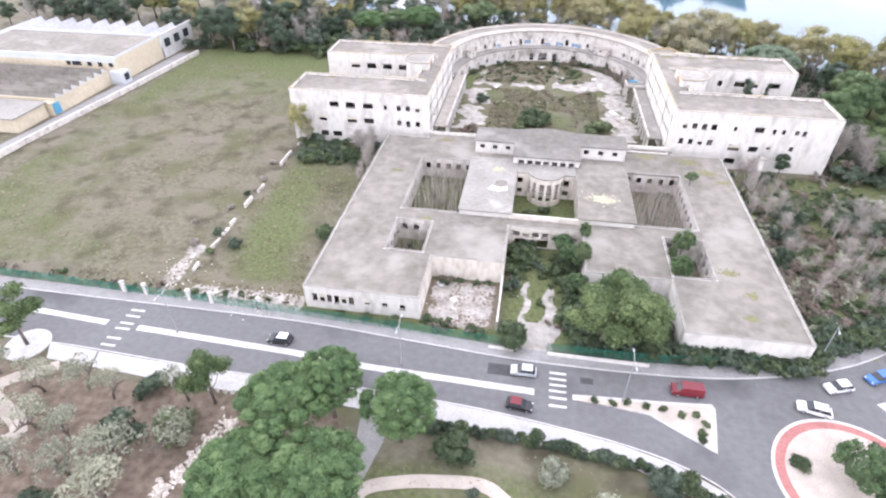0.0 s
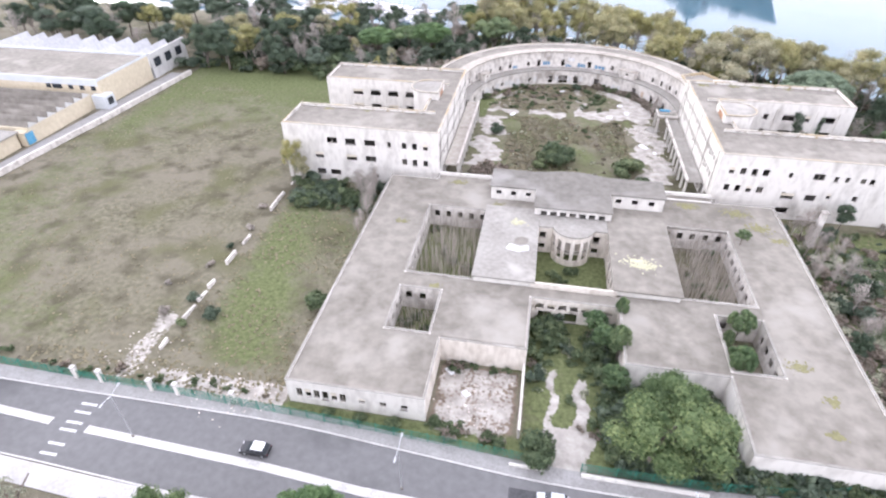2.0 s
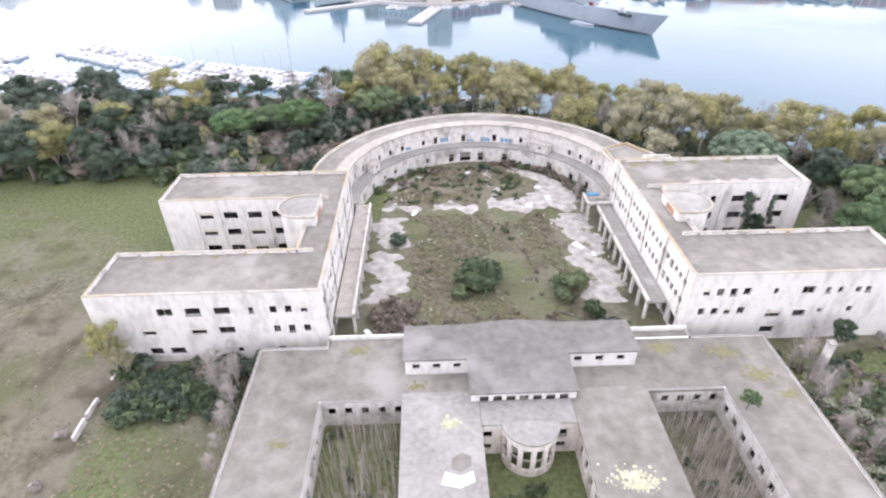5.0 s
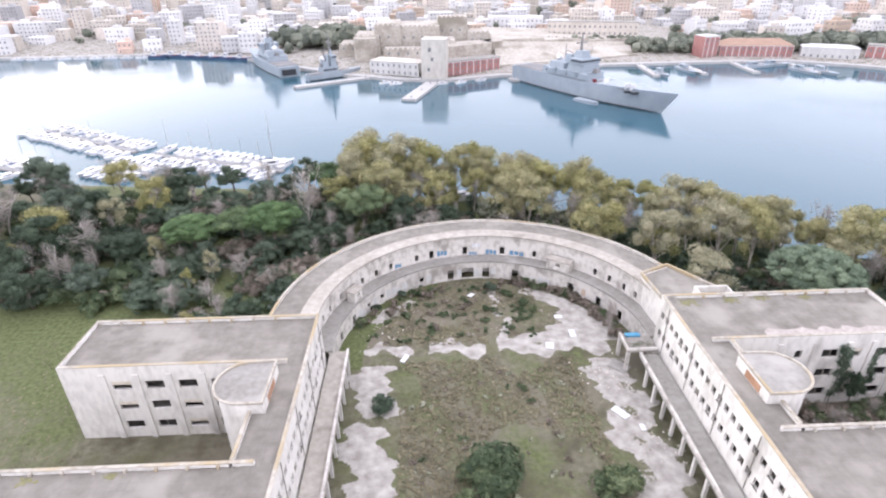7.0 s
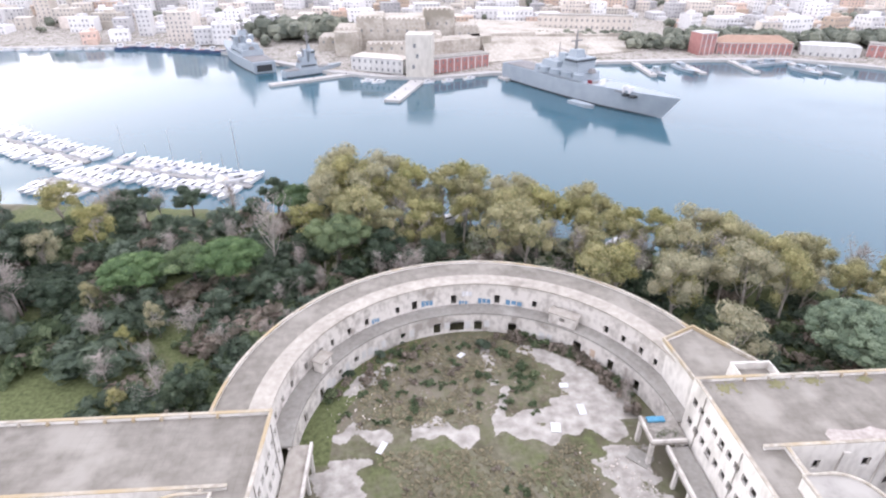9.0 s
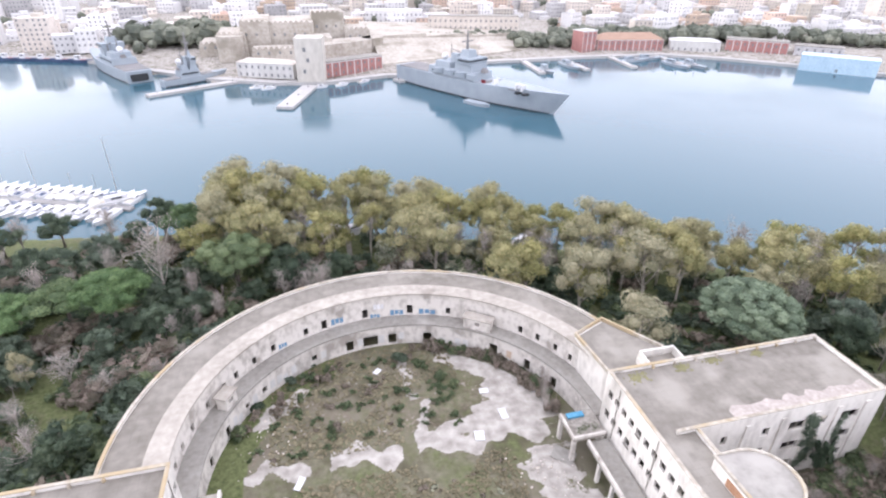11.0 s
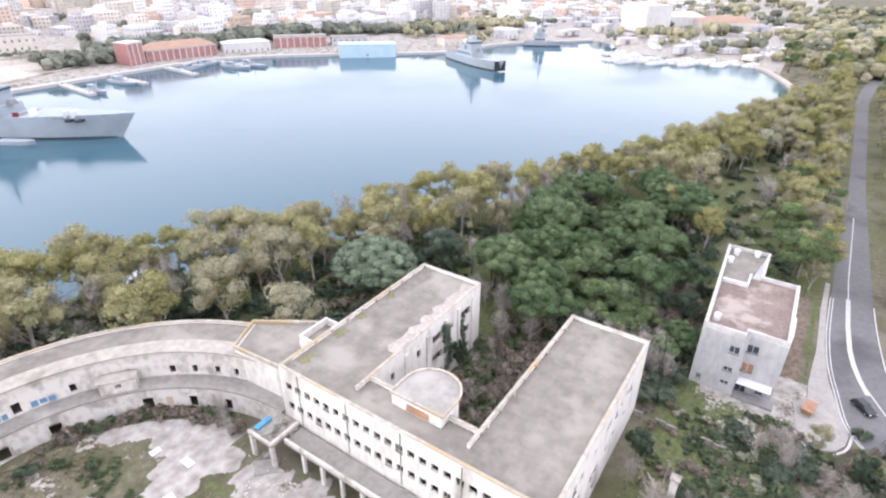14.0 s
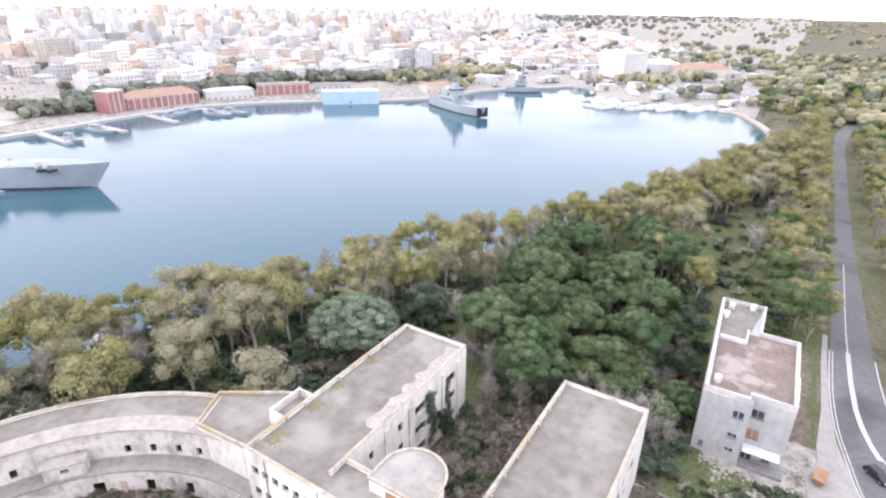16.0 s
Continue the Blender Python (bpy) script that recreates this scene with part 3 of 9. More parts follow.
    col = mixc(rng(add(split.outputs["Red"], edge, "ADD"), 0.94, 1.02), col, bare)
    l.new(col, bsdf.inputs["Base Color"])
    bump = n.new("ShaderNodeBump")
    bump.inputs["Strength"].default_value, bump.inputs["Distance"].default_value = 0.5, 0.3
    l.new(tex(2.2, 5, 2), bump.inputs["Height"])
    l.new(bump.outputs["Normal"], bsdf.inputs["Normal"])
    me.materials.append(m)
    return tagged(new("ground", me), "rough dry grassland with bare patches and leaf litter", "ground", kind="structure")


build_ground()
water_geo = Geo().add([(-2500, 100, SEA), (700, 100, SEA), (700, 700, SEA), (-2500, 700, SEA)], [(0, 1, 2, 3)])
solid("water", water_geo, M["water"], "calm blue-grey harbour water", "water", "structure")

ROAD_N = [(-600, 66.5), (-300, 65), (-150, 64.2), (-87, 63.8), (-61, 63.9), (-39, 63.8), (-19, 62.4), (-1, 61.2), (19, 61.4), (32.5, 62.7), (45, 65.8), (55.5, 70.3), (66, 78), (75, 89), (80, 99), (86, 103.5), (94, 105.4), (108, 107.4), (133, 107.6), (217, 105.5), (290, 104.6), (400, 103), (470, 92), (560, 60), (700, -20)]
ROAD_S = [(-600, 58), (-300, 56), (-150, 54), (-89, 52.5), (-76, 52.4), (-57, 51.6), (-46, 51.3), (-28, 51.6), (-12.7, 51.1), (-2.4, 50.3), (6, 49.2), (13.7, 48), (21, 46), (27, 42.8), (30, 38), (31.5, 30), (31.5, -30), (43, -30), (43, 28), (52, 31), (60, 38), (64, 48), (70, 60), (84, 76), (96, 89), (103, 96.4), (114, 98.4), (133, 99.4), (170, 99.8), (220, 100.4), (293, 99.5), (395, 97), (460, 86), (545, 54), (690, -28)]
road_n, road_s = smooth_line(ROAD_N, 4), smooth_line(ROAD_S, 4)
solid("road", Geo().prism(road_n + road_s[::-1], -0.2, 0.03), M["asphalt"], "worn grey asphalt road with a roundabout", "road", "structure")
kerb_n = ribbon([(x, y + 0.12) for x, y in road_n if x < 137], 0.24, -0.1, 0.16)
solid("kerb_1", kerb_n, M["kerb"], "pale limestone kerb along the road", "kerb", "structure")
solid("kerb_2", ribbon([(x, y - 0.12) for x, y in road_s if x < 137], 0.24, -0.1, 0.155), M["kerb"], "pale limestone kerb along the road", "kerb", "structure")
walk_n = smooth_line([(x, y + 1.45) for x, y in ROAD_N[:15]], 4)
solid("pavement_1", ribbon(walk_n, 2.3, -0.1, 0.14), M["pavement"], "grey paved footway beside the road", "pavement", "structure")
PALE = [(-80, 52.2), (-62, 51.4), (-45, 51.0), (-28, 51.3), (-12.7, 50.8), (-2.4, 50.0), (6, 48.9), (13.7, 47.7), (21, 45.7), (26.6, 42.6), (29.4, 37.6), (27, 37), (24, 40.6), (15.6, 44.2), (5.8, 45.5), (-13.8, 47.4), (-28, 47.8), (-44, 47.6), (-55, 47.8), (-78, 49)]
solid("pavement_2", Geo().prism(PALE, -0.1, 0.135), M["pavement_pale"], "pale stone footway with a low wall", "pavement", "structure")
CORNER = [(81.4, 111), (78.4, 109), (78.2, 107), (79.3, 105.2), (81.4, 103.9), (84.8, 103.3), (90.5, 105.0), (98.8, 106.9), (111.4, 108), (129, 108.2), (140, 108), (140, 109), (126.7, 109.4), (108.3, 109.3), (96, 110), (91.3, 109.8), (88, 111.8)]
solid("pavement_3", Geo().prism(CORNER, -0.1, 0.14), M["paving_beige"], "pale paved corner beside the road bend", "pavement", "structure")
solid("kerb_3", ribbon(smooth_line([(80.6, 111), (77.9, 109.2), (77.7, 106.8), (79, 104.8), (81.2, 103.5), (84.8, 102.9)], 4), 0.4, -0.1, 0.2), M["kerb"], "white kerb round the paved corner", "kerb", "structure")
solid("pavement_4", Geo().prism([(70.5, 109.5), (74.5, 109), (75, 104.5), (76.2, 99.6), (74.8, 97.5), (73, 103.5), (70.8, 107)], -0.1, 0.15), M["paving_beige"], "pale paved corner beside the road bend", "pavement", "structure")
solid("median_2", ribbon([(98, 100.6), (102, 101.9), (106.5, 102.9), (111.6, 103.6), (122, 104.1), (134, 104.2)], 0.9, -0.1, 0.1), M["kerb"], "low white kerbed divider on the road bend", "median", "structure")

# markings
marks = Geo()
for x, ys in ((-70, (61.9, 60.4, 58.6, 57.3, 55.0, 53.4)), (5.0, (59.4, 58.2, 57.0, 55.8, 54.5, 53.0))):
    for y in ys:
        marks.box(x - 1.35, y - 0.21, 0.02, x + 1.3, y + 0.21, 0.038)
for off, w in ((-0.5, 0.18),):
    g = ribbon([(x, y + off) for x, y in road_n if 60 < x < 150], w, 0.02, 0.037)
    marks.add(g.v, g.f)
g = ribbon([(85, 93), (92.7, 97.6), (103, 102.2), (114.7, 104), (144.7, 104.3), (190, 103.6)], 0.22, 0.02, 0.039)
marks.add(g.v, g.f)
solid("road_marking", marks, M["paint"], "white painted lane lines and crossings", "road marking", "structure")
median = ribbon([(-67.5, 57.9), (-39, 56.8), (-25.5, 55.8), (1.4, 55.1)], 1.25, -0.1, 0.1)
west_end = ribbon([(-300, 60.5), (-150, 59.5), (-87, 59), (-73.5, 58.2)], 1.25, -0.1, 0.1)
solid("median", median.add(west_end.v, west_end.f), M["kerb"], "low white kerbed divider between the lanes", "median", "structure")
patch = Geo().box(-6.2, 57.6, 0.02, -1.6, 59.9, 0.042).box(8.5, 58.0, 0.02, 10.5, 59.2, 0.042)
solid("asphalt_patch", patch, M["asphalt_new"], "dark fresh asphalt patches in the road", "road patch", "structure")

ISLAND = [(7.2, 55.5), (13, 55.9), (20, 56.3), (27.9, 57), (28.3, 56.2), (27.6, 52), (26.9, 48.4), (25.8, 49), (18.3, 53.5), (12, 54.2), (7.2, 54.5)]
solid("island_1", Geo().prism(ISLAND, -0.1, 0.17), M["kerb"], "white kerbed traffic island", "traffic island", "structure")
inner = [(17.2 + (x - 17.2) * 0.93, 54.2 + (y - 54.2) * 0.76) for x, y in ISLAND]
solid("island_bed", Geo().prism(inner, 0.1, 0.2), M["gravel"], "cream gravel bed of the traffic island", "gravel bed", "structure")
ring = lambda r, n=48, c=(44.3, 46.4): [(c[0] + r * math.cos(2 * math.pi * k / n), c[1] + r * math.sin(2 * math.pi * k / n)) for k in range(n)]
solid("island_2", ribbon(ring(10.35), 0.5, -0.1, 0.16, True), M["kerb"], "white kerb ring of the roundabout", "kerb", "structure")
solid("roundabout_apron", ribbon(ring(9.5), 1.35, -0.1, 0.15, True), M["red_paving"], "faded red paved apron of the roundabout", "paving", "structure")
solid("roundabout_bed", Geo().prism(ring(8.85), -0.1, 0.22), M["gravel"], "cream gravel roundabout island", "gravel bed", "structure")
SPLIT = [(52.5, 61), (57, 63), (63, 63.5), (62, 58), (58, 56.5), (54.5, 58.5)]
solid("island_3", Geo().prism(SPLIT, -0.1, 0.17), M["kerb"], "white kerbed splitter island", "traffic island", "structure")
solid("island_bed_2", Geo().prism([(57.7 + (x - 57.7) * 0.82, 60 + (y - 60) * 0.78) for x, y in SPLIT], 0.1, 0.2), M["gravel"], "cream gravel bed of the splitter island", "gravel bed", "structure")

solid("tree_bed", Geo().prism(ring(3.6, 32, (-83.4, 51.2)), -0.1, 0.2), M["kerb"], "white kerbed bed round the roadside pine", "tree bed", "structure")
# park paths south of the road
PATH_S = smooth_line([(-30, 22), (-22, 33), (-19.9, 35.8), (-16, 37.2), (-12, 38), (-5.4, 38.6), (-2, 37), (2, 33), (4, 26)], 5)
solid("park_path_1", ribbon(PATH_S, 1.9, -0.1, 0.05), M["gravel"], "winding cream gravel path in the park", "path", "structure")
solid("park_path_2", ribbon(smooth_line([(-75, 48), (-82, 42), (-72, 36), (-78, 28), (-66, 20)], 5), 2.4, -0.1, 0.05), M["gravel"], "winding cream gravel path in the park", "path", "structure")
solid("park_path_3", ribbon([(-22, 47.5), (-21.5, 43), (-23, 36)], 4.0, -0.1, 0.06), M["pavement"], "grey paved path into the park", "path", "structure")


# ---- the abandoned school: two wings, a curved wing between them, a low front block ----
TOP = 14.7


def opening_fill(parent, place, u0, u1, v0, v1, kind):
    """What is left in an opening: a frame with bars, or a roller shutter's box."""
    def quadbox(a, b, c, d, e0, e1):
        geo, pts = Geo(), []
        for z in (c, d):
            for u, e in ((a, e0), (b, e0), (b, e1), (a, e1)):
                x, y = place(u, e)
                pts.append((x, y, z))
        return geo.add(pts, [(0, 1, 5, 4), (1, 2, 6, 5), (2, 3, 7, 6), (3, 0, 4, 7), (4, 5, 6, 7), (3, 2, 1, 0)])

    if kind == "shutter":
        part("roller_shutter", quadbox(u0, u1, v1 - (v1 - v0) * 0.42, v1, 0.08, 0.2), M["shutter"], parent, "faded half-lowered roller shutter")
    elif kind == "frame":
        g = Geo()
        for a, b, c, d in ((u0, u1, v1 - 0.08, v1), (u0, u1, v0, v0 + 0.08), ((u0 + u1) / 2 - 0.04, (u0 + u1) / 2 + 0.04, v0 + 0.08, v1 - 0.08)):
            q = quadbox(a, b, c, d, 0.12, 0.18)
            g.add(q.v, q.f)
        part("window_frame", g, M["wood_frame"], parent, "weathered broken window frame")
    elif kind == "sill":
        part("window_sill", quadbox(u0 - 0.1, u1 + 0.1, v0 - 0.1, v0, -0.12, 0.1), M["concrete"], parent)


def facade(parent, p0, p1, z0, z1, holes, material, fills=(), thick=0.4, rng=None):
    length = math.hypot(p1[0] - p0[0], p1[1] - p0[1])
    dx, dy = (p1[0] - p0[0]) / length, (p1[1] - p0[1]) / length
    place = lambda u, d: (p0[0] + dx * u - dy * d, p0[1] + dy * u + dx * d)
    part("wall", panel(place, length, z0, z1, thick, holes), material, parent)
    for k, (u0, u1, v0, v1) in enumerate(holes):
        kind = fills[k % len(fills)] if fills else ""
        if kind:
            opening_fill(parent, place, u0, u1, v0, v1, kind)
    return place


def coping(parent, pts, z, width=0.5, closed=False):
    part("parapet", ribbon(pts, width, z, z + 0.14, closed), M["parapet"], parent, "lichen-stained parapet coping")


def wing(xin, xout, s0, s1, n0, n1, front, label):
    """A three-storey wing: a spine along the court and two arms. xin: the court face; xout: the arms' ends."""
    out = 1 if xout > xin else -1
    xs = xin + out * 6.2
    w = thing("school_wing", label, "abandoned building", "wings of the abandoned school", at=((xin + xout) / 2, (s0 + n1) / 2, 0))
    P = M["plaster"]
    rng = random.Random(5 + out)
    left, right = (lambda a, b: (a, b)) if out < 0 else (lambda a, b: (b, a)), None
    span = abs(xout - xin)
    arm = abs(xout - xs)

    def along(frac, width, sill, height, total):
        c = frac * total
        return (c - width / 2, c + width / 2, sill, sill + height)

    # south face, seen from the road, u from west to east
    holes = []
    for frac, wd, rows in front:
        f = frac
        for sill in rows:
            holes.append(along(f, wd, sill, 1.55 if wd > 1 else 1.2, span))
    x_w, x_e = min(xin, xout), max(xin, xout)
    facade(w, (x_w, s0), (x_e, s0), 0, TOP, holes, P, ("shutter", "", "frame", "", "sill"))
    # end faces
    for y0, y1 in ((s0, s1), (n0, n1)):
        a, b = ((xout, y1), (xout, y0)) if out < 0 else ((xout, y0), (xout, y1))
        facade(w, (a[0], a[1] - (0.4 if out < 0 else -0.4)), (b[0], b[1] + (0.4 if out < 0 else -0.4)), 0, TOP, [], P)
    # arms' inner faces towards the small yard
    rows3 = [h for sill in (10.1, 6.0, 1.9) for h in row(9.0, 4, 5.1, 2.9, sill, 1.6)]
    if out < 0:
        facade(w, (xout, n0), (xs, n0), 0, TOP, rows3, P, ("shutter", "", "", "frame", "shutter", ""))
        facade(w, (xs, s1), (xout, s1), 0, TOP, rows3, P, ("shutter", "", "frame"))
        facade(w, (xs, n0 + 0.4), (xs, s1 - 0.4), 0, TOP, row(3.5, 4, 4.0, 1.2, 10.3, 1.4), P)
    else:
        rows3 = [(c - wd / 2, c + wd / 2, sill, sill + 1.6) for sill in (10.1, 6.0, 1.9) for c, wd in ((5.0, 1.0), (12.0, 1.2), (17.5, 2.9), (22.0, 1.2), (26.8, 3.4))]
        facade(w, (xs, n0), (xout, n0), 0, TOP, rows3, P, ("", "", "frame", "shutter", ""))
        facade(w, (xout, s1), (xs, s1), 0, TOP, rows3, P, ("shutter", "", "frame"))
        facade(w, (xs, s1 - 0.4), (xs, n0 + 0.4), 0, TOP, row(3.5, 4, 4.0, 1.2, 10.3, 1.4), P)
    # back of the north arm
    back = [h for sill in (10.1, 6.0, 1.9) for h in row(4, 8, 4.4, 1.6, sill, 1.6)]
    facade(w, (x_e, n1), (x_w, n1), 0, TOP, back, P)
    # court face: two closely spaced rows of small windows over tall ground-floor bays
    length = n1 - s0 - 0.8
    count = int(length / 1.95)
    small = row(1.4, count, 1.95, 1.2, 10.7, 1.35) + row(1.4, count, 1.95, 1.2, 6.7, 1.45) + row(2.4, int(length / 3.9), 3.9, 2.3, 0.3, 3.1)
    if out < 0:
        facade(w, (xin, s0 + 0.4), (xin, n1 - 0.4), 0, TOP, small, P, ("", "", "frame", "", "sill", "", ""))
    else:
        facade(w, (xin, n1 - 0.4), (xin, s0 + 0.4), 0, TOP, small, P, ("", "", "frame", "", "sill", "", ""))
    # downpipes and pilasters on the yard faces
    for k in range(5):
        u = xout + 6.45 + k * 5.1 if out < 0 else xs + (8.5, 14.6, 20.2, 24.4, 29.4)[k]
        part("pilaster", Geo().box(u - 0.45, n0 - 0.25, 0, u + 0.45, n0 - 0.004, TOP - 1.6), P, w)
    # floors and roof
    for k, z in enumerate((0.1, 4.3, 8.5)):
        g = Geo()
        for x0, y0, x1, y1 in ((x_w + 0.4, s0 + 0.4, x_e - 0.4, s1 - 0.4), (x_w + 0.4, n0 + 0.4, x_e - 0.4, n1 - 0.4), (min(xs, xin) + 0.4, s1 - 0.4, max(xs, xin) - 0.4, n0 + 0.4)):
            part("floor_slab", Geo().box(x0, y0, z, x1, y1, z + 0.25), M["interior"], w)
    g = Geo()
    for x0, y0, x1, y1 in ((x_w + 0.4, s0 + 0.4, x_e - 0.4, s1 - 0.4), (x_w + 0.4, n0 + 0.4, x_e - 0.4, n1 - 0.4), (min(xs, xin) + 0.4, s1 - 0.4, max(xs, xin) - 0.4, n0 + 0.4)):
        part("roof", Geo().box(x0, y0, TOP - 1.0, x1, y1, TOP - 0.55), M["roof"], w, "grey weathered roof felt")
    # inner walls added only to block light, so that the rooms stay dark
    part("partition", Geo().box(x_w + 0.5, (s0 + s1) / 2 - 0.1, 0.3, x_e - 0.5, (s0 + s1) / 2 + 0.1, TOP - 1.0).box(x_w + 0.5, (n0 + n1) / 2 - 0.1, 0.3, x_e - 0.5, (n0 + n1) / 2 + 0.1, TOP - 1.0)
         .box((xs + xin) / 2 - 0.1, s1, 0.3, (xs + xin) / 2 + 0.1, n0, TOP - 1.0), M["interior"], w)
    i = 0.2
    o = out
    for pts in ([(xin - o * -0.0, s0 + i), (xout - o * i, s0 + i), (xout - o * i, s1 - i), (xs - o * 3.0, s1 - i)],
                [(xs - o * 3.2, n0 + i), (xout - o * i, n0 + i), (xout - o * i, n1 - i), (xin + o * 0.0, n1 - i)]):
        coping(w, pts, TOP)
    coping(w, [(xin + o * i, s0 + 0.5), (xin + o * i, n1 - 0.5)], TOP)
    # low upstands where the arms' parapets run on over the spine, and along the yard
    for y in (s1 - i, n0 + i):
        x0, x1 = sorted((xs - o * 3.1, xs))
        part("parapet_upstand", Geo().box(x0, y - 0.2, TOP - 0.54, x1, y + 0.2, TOP - 0.01), P, w)
    coping(w, [(xs - o * i, s1 + 0.2), (xs - o * i, n0 - 0.2)], TOP)
    # downpipes on the court face
    for k in range(5):
        y = s0 + 2.4 + k * 9.75
        part("downpipe", Geo().tube([(xin - o * 0.09, y, 4.4), (xin - o * 0.09, y, TOP - 0.3)], [0.07, 0.07], 6), M["concrete"], w)
    # stub piers under the parapet copings
    for k in range(9):
        x = xs + (xout - xs) * (0.04 + k * 0.118)
        for y in (s1 - 0.55, n1 - 0.55):
            part("parapet_stub", Geo().box(x - 0.18, y - 0.2, TOP - 0.56, x + 0.18, y + 0.14, TOP - 0.05), M["parapet"], w)
    # stair tower with a rounded end, standing in the yard against the spine
    yc = (s1 + n0) / 2 + (3.2 if out < 0 else -0.6)
    tower = Geo()
    back = 2.3
    pts = [(xs - o * back, yc - 4.2), (xs + o * 1.0, yc - 4.2)]
    pts += [(xs + o * (1.0 + 4.2 * math.sin(a)), yc - 4.2 * math.cos(a)) for a in [math.pi * k / 14 for k in range(1, 14)]]
    pts += [(xs + o * 1.0, yc + 4.2), (xs - o * back, yc + 4.2)]
    tower.prism(pts, 0, TOP + 1.3)
    part("stair_tower", tower, P, w, "rounded white stair tower")
    cap = [(xs + (x - xs) * 1.05 + o * 0.1, yc + (y - yc) * 1.06) for x, y in pts]
    part("tower_roof", Geo().prism(cap, TOP + 1.3, TOP + 1.5), M["roof_pale"], w, "pale flat tower roof")
    part("tower_rim", ribbon([(xs + (x - xs) * 0.98 + o * 0.1, yc + (y - yc) * 0.99) for x, y in cap], 0.35, TOP + 1.504, TOP + 1.75, True), M["parapet"], w)
    part("infill_panel", Geo().box(min(xs - o * (back + 0.05), xs - o * back), yc - 2.2, TOP - 0.4, max(xs - o * (back + 0.05), xs - o * back), yc + 1.6, TOP + 0.9), M["brick_fill"], w, "orange tile infill")
    return w


FRONT_W = [(0.225, 2.2, (6.0, 1.6)), (0.32, 2.6, (10.2, 1.6)), (0.44, 2.6, (10.2, 6.0)), (0.565, 2.7, (10.2, 6.0)), (0.60, 0.9, (1.6,)), (0.69, 0.85, (10.4,)),
           (0.49, 0.9, (1.4,)), (0.785, 1.15, (10.2, 6.0)), (0.85, 1.15, (10.2, 6.0)), (0.918, 1.15, (10.2, 6.0)), (0.79, 1.2, (1.3,))]
FRONT_E = [(0.075, 1.15, (10.2, 6.0)), (0.135, 1.15, (10.2, 6.0)), (0.195, 1.15, (10.2, 6.0)), (0.255, 1.3, (10.2, 6.0)), (0.385, 0.8, (10.3, 5.6)), (0.41, 2.6, (5.0, 1.4)), (0.53, 2.2, (10.2, 5.0)), (0.62, 0.85, (10.2, 6.0)),
           (0.675, 0.85, (10.2,)), (0.755, 1.0, (10.2, 5.9)), (0.80, 1.0, (10.2,))]
west = wing(-29.6, -67.8, 133.9, 146.3, 165.4, 177.8, FRONT_W, "abandoned white three-storey wing with empty dark windows")
east = wing(32.2, 70.7, 135.0, 148.4, 167.1, 180.4, FRONT_E, "abandoned white three-storey wing with stained walls and open windows")

# curved wing, two storeys, with a terrace over the lower one
CX, CY = 1.6, 182.0


def arc_place(radius, a0, sign=1):
    """u runs clockwise seen from above, along the inside of the curve; depth grows outwards."""
    return lambda u, d: (CX + (radius + d) * math.cos(a0 - u / radius), CY + (radius + d) * math.sin(a0 - u / radius))


def arc_band(r0, r1, z0, z1, a0, a1, n=60):
    geo = Geo()
    for k in range(n + 1):
        a = a0 + (a1 - a0) * k / n
        for r in (r0, r1):
            for z in (z0, z1):
                geo.v.append((CX + r * math.cos(a), CY + r * math.sin(a), z))
    for k in range(n):
        a, b = 4 * k, 4 * k + 4
        geo.f += [(a + 1, b + 1, b + 3, a + 3), (a, a + 2, b + 2, b), (a, b, b + 1, a + 1), (a + 2, a + 3, b + 3, b + 2)]
    geo.f += [(0, 1, 3, 2), (4 * n, 4 * n + 2, 4 * n + 3, 4 * n + 1)]
    return geo


curved = thing("curved_wing", "abandoned two-storey curved wing with a terrace and graffiti", "abandoned building", at=(1.6, 218, 0))
A0, A1 = radians(184), radians(-2)
sweep = A0 - A1
upper_r, lower_r, outer_r, ring_top = 33.6, 30.6, 42.0, 10.4
ulen, llen, olen = upper_r * sweep, lower_r * sweep, outer_r * sweep
mid = ulen / 2
holes = []
for a in (-84, -78, -71.8, -63.7, -56.2, -51, -43.7, -36.4, -24.5, -18, -3.7, 11.8, 25.1, 51.3, 57.8, 64.8, 70.8, 77.2, 84):
    wd, sill, hi = (1.15, 5.2, 2.1) if a in (-18, -3.7, 11.8) else (0.95, 5.5, 1.5)
    c = mid + radians(a) * upper_r
    holes.append((c - wd / 2, c + wd / 2, sill, sill + hi))
part("wall", panel(arc_place(upper_r, A0), ulen, 0.2, ring_top, 0.4, holes, 1.2), M["plaster_old"], curved)
lower = []
for a, wd, hi in ((-76, 1.2, 2.2), (-64.5, 1.2, 2.3), (-54, 1.0, 1.1), (-46, 1.1, 1.2), (-25, 1.1, 1.2), (-11.1, 1.5, 2.5), (-3.2, 3.0, 2.7), (5, 1.6, 2.5), (18.3, 1.7, 2.5), (44, 1.7, 2.6), (58, 1.4, 2.4), (70, 1.4, 2.4)):
    c = llen / 2 + radians(a) * lower_r
    sill = 0.3 if hi > 2 else 1.3
    lower.append((c - wd / 2, c + wd / 2, sill, sill + hi))
part("wall", panel(arc_place(lower_r, A0), llen, 0, 4.6, 0.4, lower, 1.2), M["plaster_old"], curved)
part("wall", panel(lambda u, d: (CX + (outer_r - d) * math.cos(A1 + u / outer_r), CY + (outer_r - d) * math.sin(A1 + u / outer_r)), olen, 0, ring_top, 0.4,
                   [h for s in (1.2, 6.2) for h in row(3, int(olen / 4) - 1, 4.0, 1.4, s, 1.6)], 1.5), M["plaster"], curved)
